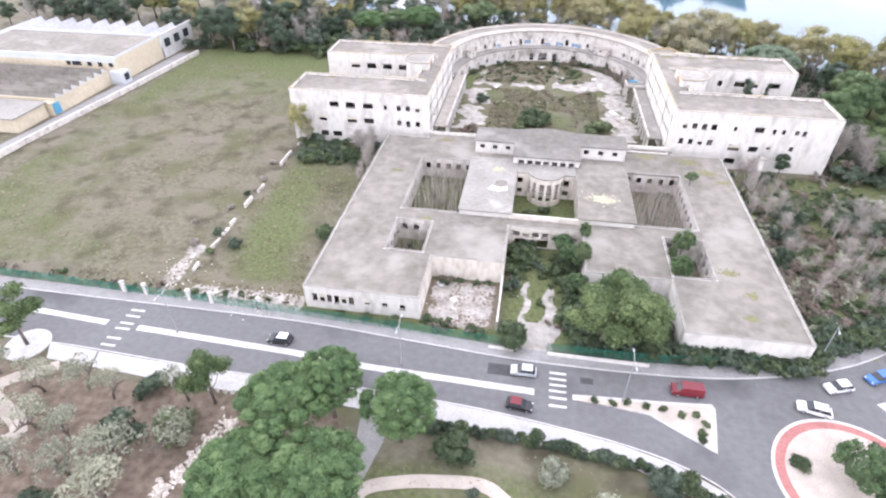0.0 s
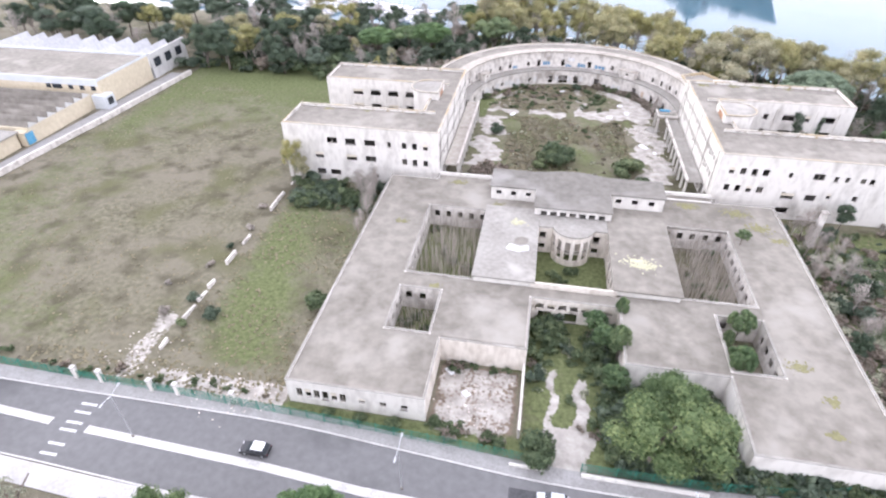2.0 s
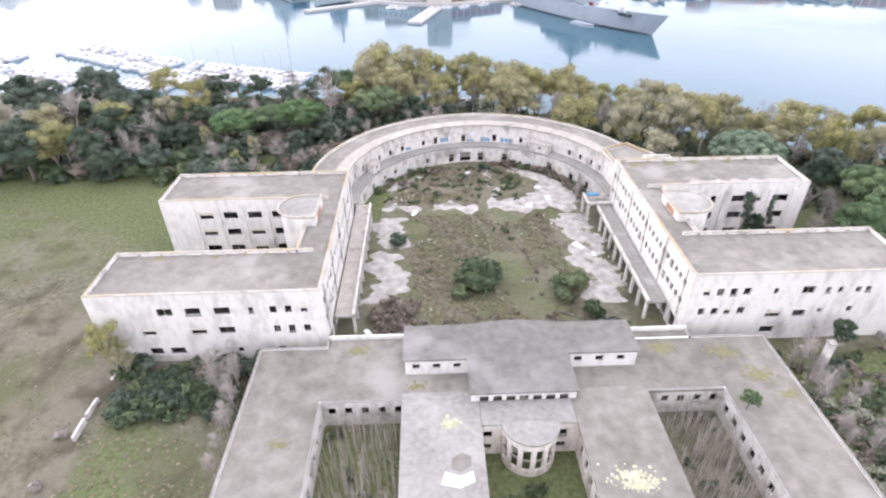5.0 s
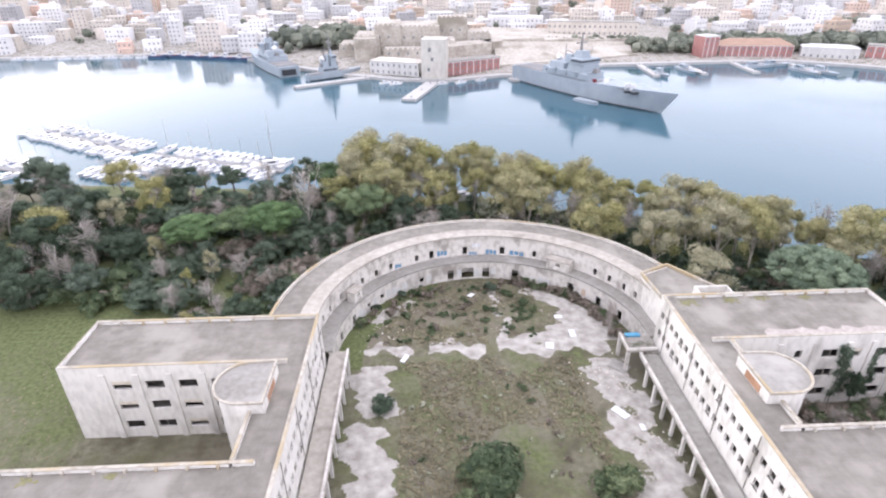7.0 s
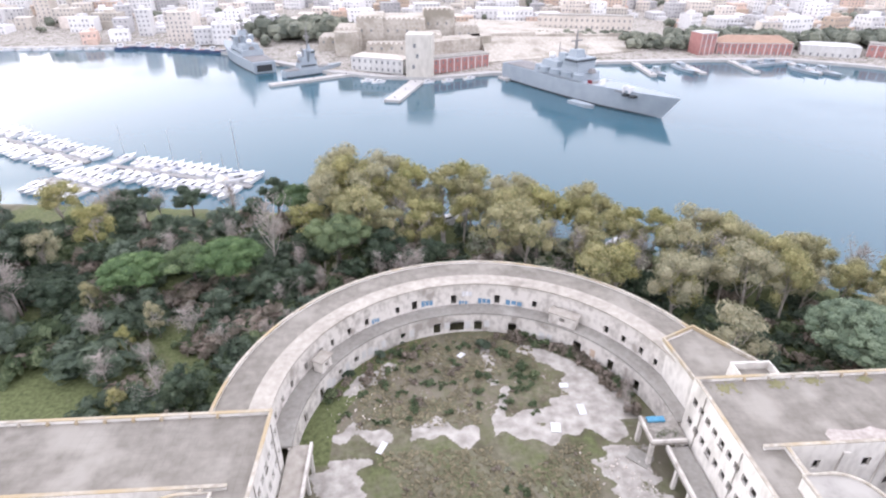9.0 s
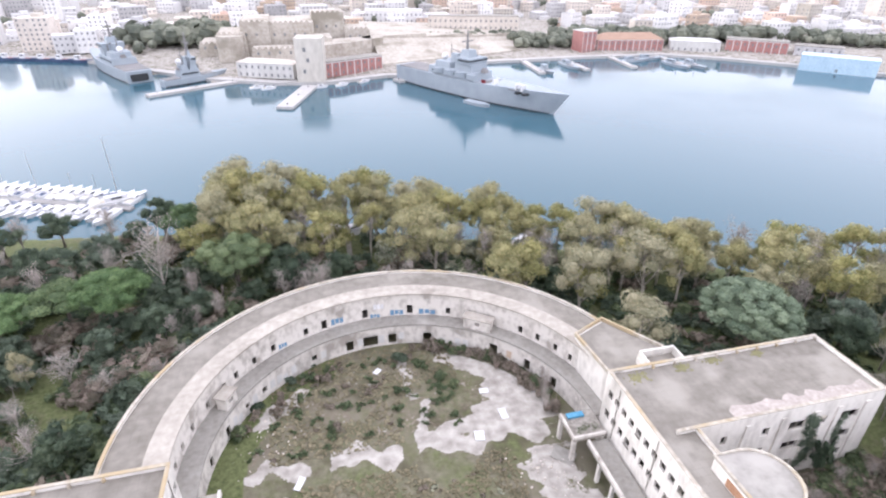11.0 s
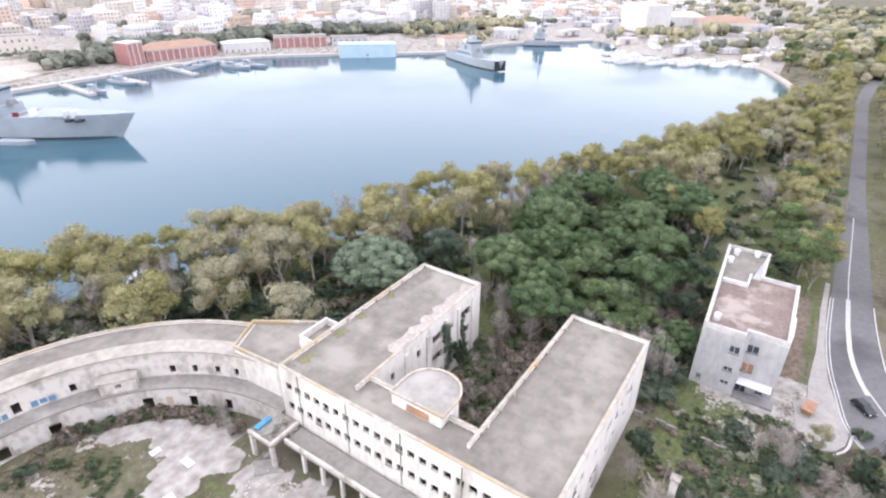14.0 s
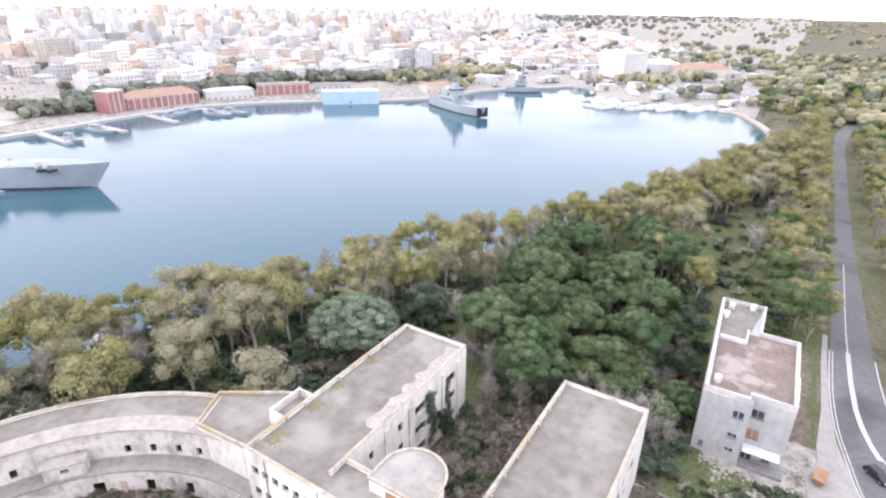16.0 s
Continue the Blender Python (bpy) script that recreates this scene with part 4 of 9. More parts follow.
part("terrace", arc_band(lower_r - 0.3, upper_r, 4.6, 4.95, A1, A0), M["roof_pale"], curved, "cracked concrete terrace over the ground floor")
part("floor_slab", arc_band(upper_r + 0.4, outer_r - 0.4, 4.5, 4.8, A1, A0), M["interior"], curved)
# inner ring added to block light behind the windows
part("partition", arc_band(37.6, 37.8, 0.2, ring_top - 0.5, A1, A0), M["interior"], curved)
part("roof", arc_band(upper_r + 2.7, outer_r - 0.4, ring_top - 0.65, ring_top - 0.3, A1, A0, 90), M["roof"], curved, "grey weathered roof felt")
band = arc_band(upper_r - 0.55, upper_r + 2.8, ring_top - 0.28, ring_top + 0.02, A1, A0, 90)
M["cornice"] = mat("pale_cornice_screed", (0.3, 0.272, 0.235), (0.45, 0.415, 0.368), 0.92, 0.15, 0.9, 0.1, third=(0.24, 0.215, 0.185), third_scale=0.2, third_at=0.62)
part("cornice", band, M["cornice"], curved, "broad pale cornice along the inner edge")
part("parapet", arc_band(outer_r - 0.42, outer_r + 0.1, ring_top + 0.004, ring_top + 0.2, A1, A0, 90), M["parapet"], curved, "lichen-stained parapet coping")


# ---- low front block with its small courts ----
LOW = 5.0
low = thing("low_block", "abandoned single-storey block with flat stained roofs and inner courts", "abandoned building", at=(1.6, 100, 0))


def edges(parent, pts, z0, z1, windows, material, thick=0.35, fills=("", "", "frame", "sill", ""), cream=()):
    """Walls round a ring of corners (outside ring anticlockwise, court clockwise). windows: openings by edge number."""
    n = len(pts)
    for k in range(n):
        a, b = Vector(pts[k]), Vector(pts[(k + 1) % n])
        p, q, r = Vector(pts[k - 1]), b, Vector(pts[(k + 2) % n])
        turn_in = (a - p).x * (b - a).y - (a - p).y * (b - a).x
        turn_out = (b - a).x * (r - b).y - (b - a).y * (r - b).x
        d = (b - a).normalized()
        a2 = a + d * (0 if turn_in > 0 else 0) + (d * thick if k % 2 and turn_in > 0 else d * 0)
        b2 = b - (d * thick if k % 2 and turn_out > 0 else d * 0)
        if k % 2 and turn_in < 0:
            a2 = a - d * thick
        if k % 2 and turn_out < 0:
            b2 = b + d * thick
        facade(parent, tuple(a2), tuple(b2), z0, z1, windows.get(k, []), M["cream_plaster"] if cream and k in cream else material, fills, thick)


OLD = M["plaster_old"]
outer = [(-40.3, 68), (-19.2, 68), (-19.2, 80.2), (-5.4, 80.2), (-5.4, 92.6), (9.4, 92.6), (9.4, 80), (24.6, 80), (24.6, 67), (44.3, 67), (44.3, 131), (32.0, 131), (32.0, 133), (-29.4, 133), (-29.4, 131), (-40.3, 131)]
edges(low, outer, 0, LOW, {0: row(1.9, 6, 1.35, 0.95, 1.5, 1.9) + row(11.6, 3, 3.2, 1.0, 1.9, 1.0), 4: row(1.6, 7, 1.95, 1.35, 2.6, 1.3) + row(2.5, 3, 4.6, 2.2, 0.1, 2.1), 10: row(6, 12, 4.6, 1.4, 1.8, 1.5), 14: row(3, 2, 4, 1.4, 1.8, 1.5)}, M["plaster"], fills=("frame", "shutter", "frame", "sill", "shutter"), cream=(1, 2, 3, 4, 5))
courts = {"a": (-28.5, 81.2, -21.3, 91.7), "b": (-28.5, 96.0, -16.0, 119.0), "c": (19.8, 97.0, 32.4, 119.4), "d": (25.2, 81.4, 32.4, 93.4)}
for key, (x0, y0, x1, y1) in courts.items():
    w, h = x1 - x0, y1 - y0
    edges(low, [(x0, y0), (x0, y1), (x1, y1), (x1, y0)], 0, LOW,
          {0: row(2, int(h / 2.6), 2.6, 1.2, 1.9, 1.6), 1: row(1.8, int(w / 2.5), 2.5, 1.1, 2.3, 1.5), 2: row(2, int(h / 2.6), 2.6, 1.2, 1.9, 1.6)}, OLD)
MIDZ = 6.0
edges(low, [(-5.4, 95.8), (-5.4, 113), (8.8, 113), (8.8, 95.8)], 0, MIDZ, {0: row(2, 6, 2.6, 1.2, 2, 1.6), 1: [(1.0, 2.2, 1.0, 2.2), (1.0, 2.2, 3.6, 5.0), (11.6, 12.9, 1.0, 2.2), (11.6, 12.9, 3.6, 5.0)], 2: row(2, 6, 2.6, 1.2, 2, 2.4)}, M["cream_plaster"])

for x0, y0, x1, y1 in ((-40, 68.3, -28.85, 130.7), (-28.85, 68.3, -19.5, 80.85), (-20.95, 80.85, -5.7, 95.65), (-28.85, 92.05, -20.95, 95.65), (-5.7, 92.9, 9.75, 95.45), (9.75, 80.3, 24.85, 96.65), (24.85, 93.75, 32.75, 96.65),
                       (24.9, 67.3, 32.75, 81.05), (32.75, 67.3, 44, 130.7), (-28.85, 119.35, 32.75, 132.7)):
    part("roof", Geo().box(x0, y0, LOW - 0.42, x1, y1, LOW - 0.12), M["roof_low"], low, "grey stained concrete roof")
for ring_pts in [outer] + [[(x0, y0), (x0, y1), (x1, y1), (x1, y0)] for x0, y0, x1, y1 in courts.values()]:
    n = len(ring_pts)
    for k in range(n):
        a, b = Vector(ring_pts[k]), Vector(ring_pts[(k + 1) % n])
        d = (b - a).normalized()
        o = Vector((-d.y, d.x))
        q = [a - o * 0.05 - d * 0.02 * (k % 2), b - o * 0.05, b + o * 0.3, a + o * 0.3 - d * 0.02 * (k % 2)]
        part("roof_edge", Geo().prism([tuple(v) for v in q], LOW + 0.004 + 0.02 * (k % 2), LOW + 0.1 + 0.02 * (k % 2)), M["roof_pale"], low, "pale worn roof edging")
for x0, y0, x1, y1, m in ((-16.35, 95.2, -5.05, 119.3, "roof_pale"), (8.45, 95.6, 20.15, 119.3, "roof_low")):
    part("roof", Geo().box(x0, y0, MIDZ + 0.002, x1, y1, MIDZ + 0.3), M[m], low, "raised flat roof with worn pale screed")
    part("roof_upstand", Geo().box(x0 + 0.3, y0 + 0.3, LOW - 0.1, x1 - 0.4, y1 - 0.2, MIDZ), M["plaster"], low)
part("roof", Geo().box(-5.0, 113.05, MIDZ + 0.004, 8.4, 119.3, MIDZ + 0.3), M["roof_pale"], low, "flat roof over the drum corridor")
# the drum with tall slits
DR, DX, DY = 3.9, 1.7, 112.9
slits = [(0.9 + k * 1.87, 2.05 + k * 1.87, 1.2, 5.6) for k in range(6)]
place = lambda u, d: (DX - (DR - d) * math.cos(u / DR), DY - (DR - d) * math.sin(u / DR))
part("drum_wall", panel(place, math.pi * DR, 0, 6.9, 0.4, slits, 0.5), M["cream_plaster"], low, "rounded stair drum with tall slits")
part("drum_roof", Geo().prism([(DX - (DR + 0.25) * math.cos(math.pi * k / 18), DY - (DR + 0.25) * math.sin(math.pi * k / 18)) for k in range(19)], 6.9, 7.2), M["roof_pale"], low, "pale rounded drum roof")
for k in range(6):
    a = (1.475 + k * 1.87) / DR
    g = Geo().box(-0.55, -0.05, 3.1, 0.55, 0.05, 3.5, Matrix.Translation((DX - (DR - 0.2) * math.cos(a), DY - (DR - 0.2) * math.sin(a), 0)) @ Matrix.Rotation(a - math.pi / 2, 4, "Z"))
    part("slit_panel", g, M["concrete"], low)

# hall rising over the low roofs
hall = thing("assembly_hall", "abandoned hall storey with a shallow grey roof", "abandoned building", at=(1.6, 125, LOW))
HT = 8.0
edges(hall, [(-16, 124.3), (-6.2, 124.3), (-6.2, 117.4), (9.2, 117.4), (9.2, 124.9), (20.5, 124.9), (20.5, 131.6), (-16, 131.6)], LOW - 0.1, HT,
      {0: row(1.7, 3, 3.2, 1.1, 6.1, 1.0), 2: row(1.9, 7, 1.95, 1.3, 6.3, 0.9), 4: row(2.0, 3, 3.4, 1.2, 6.1, 1.1)}, M["plaster"], 0.35, ("", "", "", "frame"))
for x0, y0, x1 in ((-16.3, 124.0, -6.4), (9.4, 124.6, 20.8)):
    part("roof", Geo().box(x0, y0, HT + 0.004, x1, 131.9, HT + 0.3), M["roof_hall"], hall, "grey weathered roof felt")
vault = Geo()
N = 14
for k in range(N + 1):
    x = -6.398 + 15.796 * k / N
    z = HT + 0.3 + 0.75 * math.sin(math.pi * k / N) ** 1.3
    vault.v += [(x, 117.0, HT + 0.3), (x, 131.9, z), (x, 117.0, HT + 0.004), (x, 131.9, HT + 0.004)]
for k in range(N):
    a, b = 4 * k, 4 * k + 4
    vault.f += [(a, b, b + 1, a + 1), (a + 2, b + 2, b, a), (a + 1, b + 1, b + 3, a + 3), (a + 3, b + 3, b + 2, a + 2)]
part("roof", vault, M["roof_hall"], hall, "grey shallow vaulted roof")

# low parapets at the court edge
solid("court_wall", Geo().box(-29, 132.6, 4.9, -16.5, 132.95, 5.7).box(21, 132.6, 4.9, 31.8, 132.95, 5.7), M["plaster"], "low white parapet wall at the court", "wall", "structure")


# covered walks along the court
def covered_walk(x0, x1, y0, y1, lab):
    w = thing("covered_walk", lab, "portico", "covered walks of the court", at=((x0 + x1) / 2, (y0 + y1) / 2, 0))
    part("canopy", Geo().box(x0, y0, 3.9, x1, y1, 4.25), M["cornice"] if x0 < 0 else M["roof_pale"], w, "stained concrete canopy")
    edge = x1 - 0.25 if x0 < 0 else x0 + 0.25
    part("upstand", Geo().box(edge - 0.2, y0, 4.254, edge + 0.2, y1, 4.85), M["plaster_old"], w)
    k = y0 + 0.5
    while k < y1:
        part("pillar", Geo().box(edge - 0.25, k - 0.25, 0, edge + 0.25, k + 0.25, 3.9), M["plaster"], w)
        k += 3.9
    return w


covered_walk(-29.2, -25.6, 139.5, 180.6, "ruined covered walk with a stained concrete canopy on pillars")
covered_walk(28.2, 31.8, 141.0, 176.6, "ruined covered walk with a stained concrete canopy on pillars")


# ---- trees ----
def leaf_cloud(geo, rng, lobes, count, size, ruffle=0.55):
    """Leaf sprays over a set of ellipsoid lobes (x, y, z, rx, ry, rz)."""
    weights = np.array([l[3] * l[4] + l[3] * l[5] for l in lobes])
    picks = rng.choice(len(lobes), count, p=weights / weights.sum())
    for k in picks:
        x, y, z, rx, ry, rz = lobes[k]
        d = rng.normal(size=3)
        d /= np.linalg.norm(d)
        if d[2] < -0.55:
            d[2] *= -0.6
        r = 0.8 + 0.26 * rng.random()
        c = Vector((x + d[0] * rx * r, y + d[1] * ry * r, z + d[2] * rz * r))
        nrm = Vector((d[0] / rx, d[1] / ry, d[2] / rz)).normalized() + Vector(rng.normal(size=3) * ruffle)
        q = nrm.to_track_quat("Z", "Y")
        s = size * (0.6 + 0.8 * rng.random())
        a = rng.random() * math.pi
        u, v = q @ Vector((math.cos(a), math.sin(a), 0)), q @ Vector((-math.sin(a), math.cos(a), 0))
        up = q @ Vector((0, 0, 1)) * s * 0.25
        geo.add([tuple(c - u * s), tuple(c + v * s * 0.55 + up), tuple(c + u * s), tuple(c - v * s * 0.55 + up * 0.6)], [(0, 1, 2), (0, 2, 3)])
    return geo


def core(geo, rng, lobes, shrink=0.82, seg=7, rings=5):
    for x, y, z, rx, ry, rz in lobes:
        k = len(geo.v)
        for i in range(1, rings):
            t = math.pi * i / rings
            for j in range(seg):
                w = 2 * math.pi * j / seg
                f = shrink * (0.85 + 0.3 * rng.random())
                geo.v.append((x + rx * f * math.sin(t) * math.cos(w), y + ry * f * math.sin(t) * math.sin(w), z + rz * f * math.cos(t)))
        top, bottom = len(geo.v), len(geo.v) + 1
        geo.v += [(x, y, z + rz * shrink), (x, y, z - rz * shrink)]
        for i in range(rings - 2):
            for j in range(seg):
                a, b = k + i * seg + j, k + i * seg + (j + 1) % seg
                geo.f.append((a, a + seg, b + seg, b))
        for j in range(seg):
            geo.f += [(top, k + j, k + (j + 1) % seg), (bottom, k + (rings - 2) * seg + (j + 1) % seg, k + (rings - 2) * seg + j)]
    return geo


def limbs(geo, rng, height, radius, ends, sides=6, fork=0.45, sway=0.25):
    pts, rad = [], []
    bend = rng.normal(size=2) * sway
    for k in range(5):
        t = k / 4
        pts.append((bend[0] * t * t * 2, bend[1] * t * t * 2, height * t))
        rad.append(radius * (1 - 0.55 * t))
    geo.tube(pts, rad, sides)
    for e in ends:
        t = fork + (0.98 - fork) * rng.random()
        s = Vector((bend[0] * t * t * 2, bend[1] * t * t * 2, height * t))
        e = Vector(e)
        mid = s.lerp(e, 0.5) + Vector((0, 0, -0.12 * (e - s).length))
        geo.tube([tuple(s), tuple(mid), tuple(e)], [radius * 0.42, radius * 0.26, radius * 0.08], max(4, sides - 2))
    return geo


def twigs(geo, rng, base, tip, spread, count, r):
    """Fine bare branches fanning out between two heights."""
    for _ in range(count):
        t = rng.random()
        s = Vector(base).lerp(Vector(tip), 0.25 + 0.6 * t)
        w = rng.random() * 2 * math.pi
        out = spread * (0.35 + 0.65 * rng.random()) * (1.05 - 0.6 * t)
        e = s + Vector((math.cos(w) * out, math.sin(w) * out, out * (0.5 + 0.9 * rng.random())))
        geo.tube([tuple(s), tuple(s.lerp(e, 0.55) + Vector((0, 0, 0.1 * out))), tuple(e)], [r, r * 0.6, r * 0.2], 3)
        for _ in range(3):
            f = s.lerp(e, 0.4 + 0.5 * rng.random())
            g = f + Vector((rng.normal() * out * 0.35, rng.normal() * out * 0.35, out * 0.4 * rng.random()))
            geo.tube([tuple(f), tuple(g)], [r * 0.45, r * 0.12], 3)
    return geo


def make_tree(kind, seed, name, label):
    rng = np.random.default_rng(seed)
    t = thing(name, label, "tree")
    trunk, crown = Geo(), Geo()
    bark, leaf = M["bark"], M["leaf_pine"]
    if kind in ("umbrella", "umbrella_big", "blue", "dome"):     # broad domed pine, unit height 10
        n = 14 if kind == "umbrella" else 0
        leaf = M["leaf_blue"] if kind == "blue" else M["leaf_park"] if kind == "umbrella_big" else leaf
        lobes = []
        if n == 0:
            lobes.append((0, 0, 7.0, 4.5, 4.5, 2.6))
            for k in range(34 if kind == "dome" else 60):
                a, e = rng.random() * 6.283, rng.random() ** 0.8
                lobes.append((4.3 * math.sin(e * 1.75) * math.cos(a), 4.3 * math.sin(e * 1.75) * math.sin(a), 7.0 + 2.35 * math.cos(e * 1.75), *((1.2, 1.2, 0.8) if kind == "dome" else (0.95, 0.95, 0.6))))
        for k in range(n):
            a, r = rng.random() * 6.283, 4.1 * math.sqrt(rng.random())
            lobes.append((r * math.cos(a), r * math.sin(a), 7.2 + 1.7 * (1 - (r / 4.3) ** 2) + rng.normal() * 0.15, 1.45, 1.45, 0.95))
        if kind == "blue":                       # one smooth high dome
            lobes = [(0, 0, 6.2, 4.6, 4.6, 3.0)] + [(4.5 * math.sin(e * 1.7) * math.cos(a), 4.5 * math.sin(e * 1.7) * math.sin(a), 6.2 + 3.0 * math.cos(e * 1.7), 0.8, 0.8, 0.55) for a, e in zip(rng.random(110) * 6.283, rng.random(110) ** 0.75)]
        limbs(trunk, rng, 6.6, 0.34, [(l[0] * 0.7, l[1] * 0.7, l[2] - 0.8) for l in lobes[1:10]])
        core(crown, rng, lobes, 0.8)
        leaf_cloud(crown, rng, lobes, {"umbrella": 2400, "dome": 3400}.get(kind, 8000), {"umbrella": 0.2, "dome": 0.16}.get(kind, 0.14), 0.45)
    elif kind == "aleppo":             # irregular pine in separate lobes
        lobes = []
        for k in range(11):
            a, r = rng.random() * 6.283, 0.6 + 2.6 * rng.random()
            s = 0.9 + 0.7 * rng.random()
            lobes.append((r * math.cos(a), r * math.sin(a), 5.0 + 4.0 * rng.random() * (1.15 - r / 4.5), s * 1.1, s * 1.1, s * 0.75))
        limbs(trunk, rng, 7.4, 0.27, [(l[0] * 0.9, l[1] * 0.9, l[2] - 0.3) for l in lobes], fork=0.3, sway=0.5)
        leaf = M["leaf_aleppo"]
        core(crown, rng, lobes, 0.72)
        leaf_cloud(crown, rng, lobes, 3000, 0.2, 0.45)
    elif kind == "yellow":                       # tall eucalyptus: rounded heads of leaves on forking pale stems
        lobes = []
        for k in range(7):                       # the upper heads
            a, r = k * 0.898 + rng.random() * 0.6, 0.5 + 1.5 * rng.random()
            q = 0.95 + 0.45 * rng.random()
            lobes.append((r * math.cos(a), r * math.sin(a), 7.1 + 1.7 * rng.random() - r * 0.3, q, q, q * 0.85))
        for k in range(8):                       # the skirt below them
            a, r = k * 0.785 + rng.random() * 0.7, 1.3 + 1.2 * rng.random()
            q = 0.75 + 0.4 * rng.random()
            lobes.append((r * math.cos(a), r * math.sin(a), 3.9 + 2.6 * rng.random(), q, q, q * 1.1))
        limbs(trunk, rng, 7.6, 0.19, [(l[0] * 0.9, l[1] * 0.9, l[2]) for l in lobes], fork=0.22, sway=0.4)
        bark, leaf = M["bark_pale"], M["leaf_yellow"]
        core(crown, rng, lobes, 0.62, 6, 4)
        leaf_cloud(crown, rng, lobes, 1750, 0.17, 0.42)
    elif kind == "dark":
        lobes = [(0, 0, 5.2, 2.3, 2.3, 2.4)]
        for k in range(17):
            a, e = rng.random() * 6.283, rng.random() ** 0.7 * 1.9
            q = 0.8 + 0.5 * rng.random()
            lobes.append((2.6 * math.sin(e) * math.cos(a), 2.6 * math.sin(e) * math.sin(a), 5.4 + 3.0 * math.cos(e), q, q, q * 0.85))
        limbs(trunk, rng, 6.0, 0.26, [(l[0] * 0.8, l[1] * 0.8, l[2]) for l in lobes[1:8]])
        leaf = M["leaf_dark"]
        core(crown, rng, lobes, 0.76, 6, 4)
        leaf_cloud(crown, rng, lobes, 1450, 0.2, 0.45)
    elif kind == "olive":                        # loose pale crown one can see through
        lobes = []
        for k in range(9):
            a, r = rng.random() * 6.283, 2.6 * math.sqrt(rng.random())
            s = 1.0 + 0.8 * rng.random()
            lobes.append((r * math.cos(a), r * math.sin(a), 4.6 + 4.2 * rng.random() * (1.1 - r / 5), s, s, s * 0.9))
        limbs(trunk, rng, 6.5, 0.28, [(l[0] * 0.8, l[1] * 0.8, l[2]) for l in lobes], fork=0.2, sway=0.8)
        leaf = M["leaf_olive"]
        leaf_cloud(crown, rng, lobes, 800, 0.28)
    elif kind == "bare":                         # leafless, many fine twigs
        bark, leaf = M["twig"], M["twig"]
        tips = [(rng.normal() * 1.2, rng.normal() * 1.2, 5.5 + 3.6 * rng.random()) for _ in range(12)]
        limbs(trunk, rng, 7.8, 0.15, tips, 5, 0.18, 0.4)
        twigs(crown, rng, (0, 0, 1.5), (0, 0, 9.0), 2.2, 48, 0.05)
        lobes = [(x * 0.9, y * 0.9, z - 0.6, 0.75, 0.75, 1.25) for x, y, z in tips] + [(rng.normal() * 0.7, rng.normal() * 0.7, 3.5 + 2 * rng.random(), 0.8, 0.8, 1.1) for _ in range(5)]
        g2 = Geo()
        leaf_cloud(g2, rng, lobes, 900, 0.105, 0.9)
        tagged(part("fine_crown", g2, M["leaf_grey"], t), kind="stuff")
    part("trunk", trunk, bark, t, smooth=True)
    part("crown", crown, leaf, t)
    return t


def make_shrub(leaf, seed, name, label, count=500, size=0.16, squash=0.8):
    rng = np.random.default_rng(seed)
    lobes = [(rng.normal() * 0.5, rng.normal() * 0.5, 0.45 + 0.7 * rng.random() * squash, 0.55, 0.55, 0.5 * squash) for _ in range(7)]
    g = Geo()
    core(g, rng, lobes, 0.8, 6, 4)
    leaf_cloud(g, rng, lobes, count, size)
    s = thing(name, label, "shrub")
    part("foliage", g, leaf, s)
    part("stem", Geo().tube([(0, 0, 0), (0.05, 0, 0.6)], [0.06, 0.03], 5), M["bark"], s)
    return s


KIND_LABEL = {"olive": ("olive_tree", "pale grey-green olive tree with a loose crown"), "umbrella": ("pine_tree", "broad domed green pine"), "dome": ("pine_tree", "rounded dense green stone pine"), "umbrella_big": ("pine_tree", "large dense domed green umbrella pine"), "aleppo": ("pine_tree", "light green irregular pine with a bare trunk"),
              "blue": ("pine_tree", "blue-green rounded pine behind the wing"), "yellow": ("eucalyptus_tree", "tall yellowish eucalyptus with a pale trunk"), "dark": ("oak_tree", "dense dark green evergreen oak"), "bare": ("bare_tree", "leafless grey-brown tree with fine twigs")}
PROTO = {k: [make_tree(k, 11 * i + 3, *KIND_LABEL[k]) for i in range(c)] for k, c in (("umbrella", 3), ("umbrella_big", 2), ("dome", 3), ("aleppo", 3), ("blue", 1), ("yellow", 5), ("dark", 3), ("bare", 4), ("olive", 3))}
SHRUB = {k: [make_shrub(M[m], 5 * i + 1, n, lab, c, s) for i in range(2)] for k, m, n, lab, c, s in (
    ("green", "leaf_green", "shrub", "rounded dark green shrub", 520, 0.15), ("olive", "leaf_olive", "shrub", "pale grey-green shrub in the park", 520, 0.15), ("dark", "leaf_dark", "shrub", "dense dark green bush", 520, 0.15), ("dry", "leaf_grey", "shrub", "dry brown leafless scrub", 420, 0.12))}
JOINED = {}


def undergrowth(kind, x, y, h, w=1.0):
    """Scrub that nobody could count: kept for the joined mesh of its kind."""
    JOINED.setdefault(kind, []).append((x, y, z_at(x, y) - 0.05, h / 1.35, h / 1.35 * w, tree_rng.random() * 6.283, tree_rng.randrange(2)))


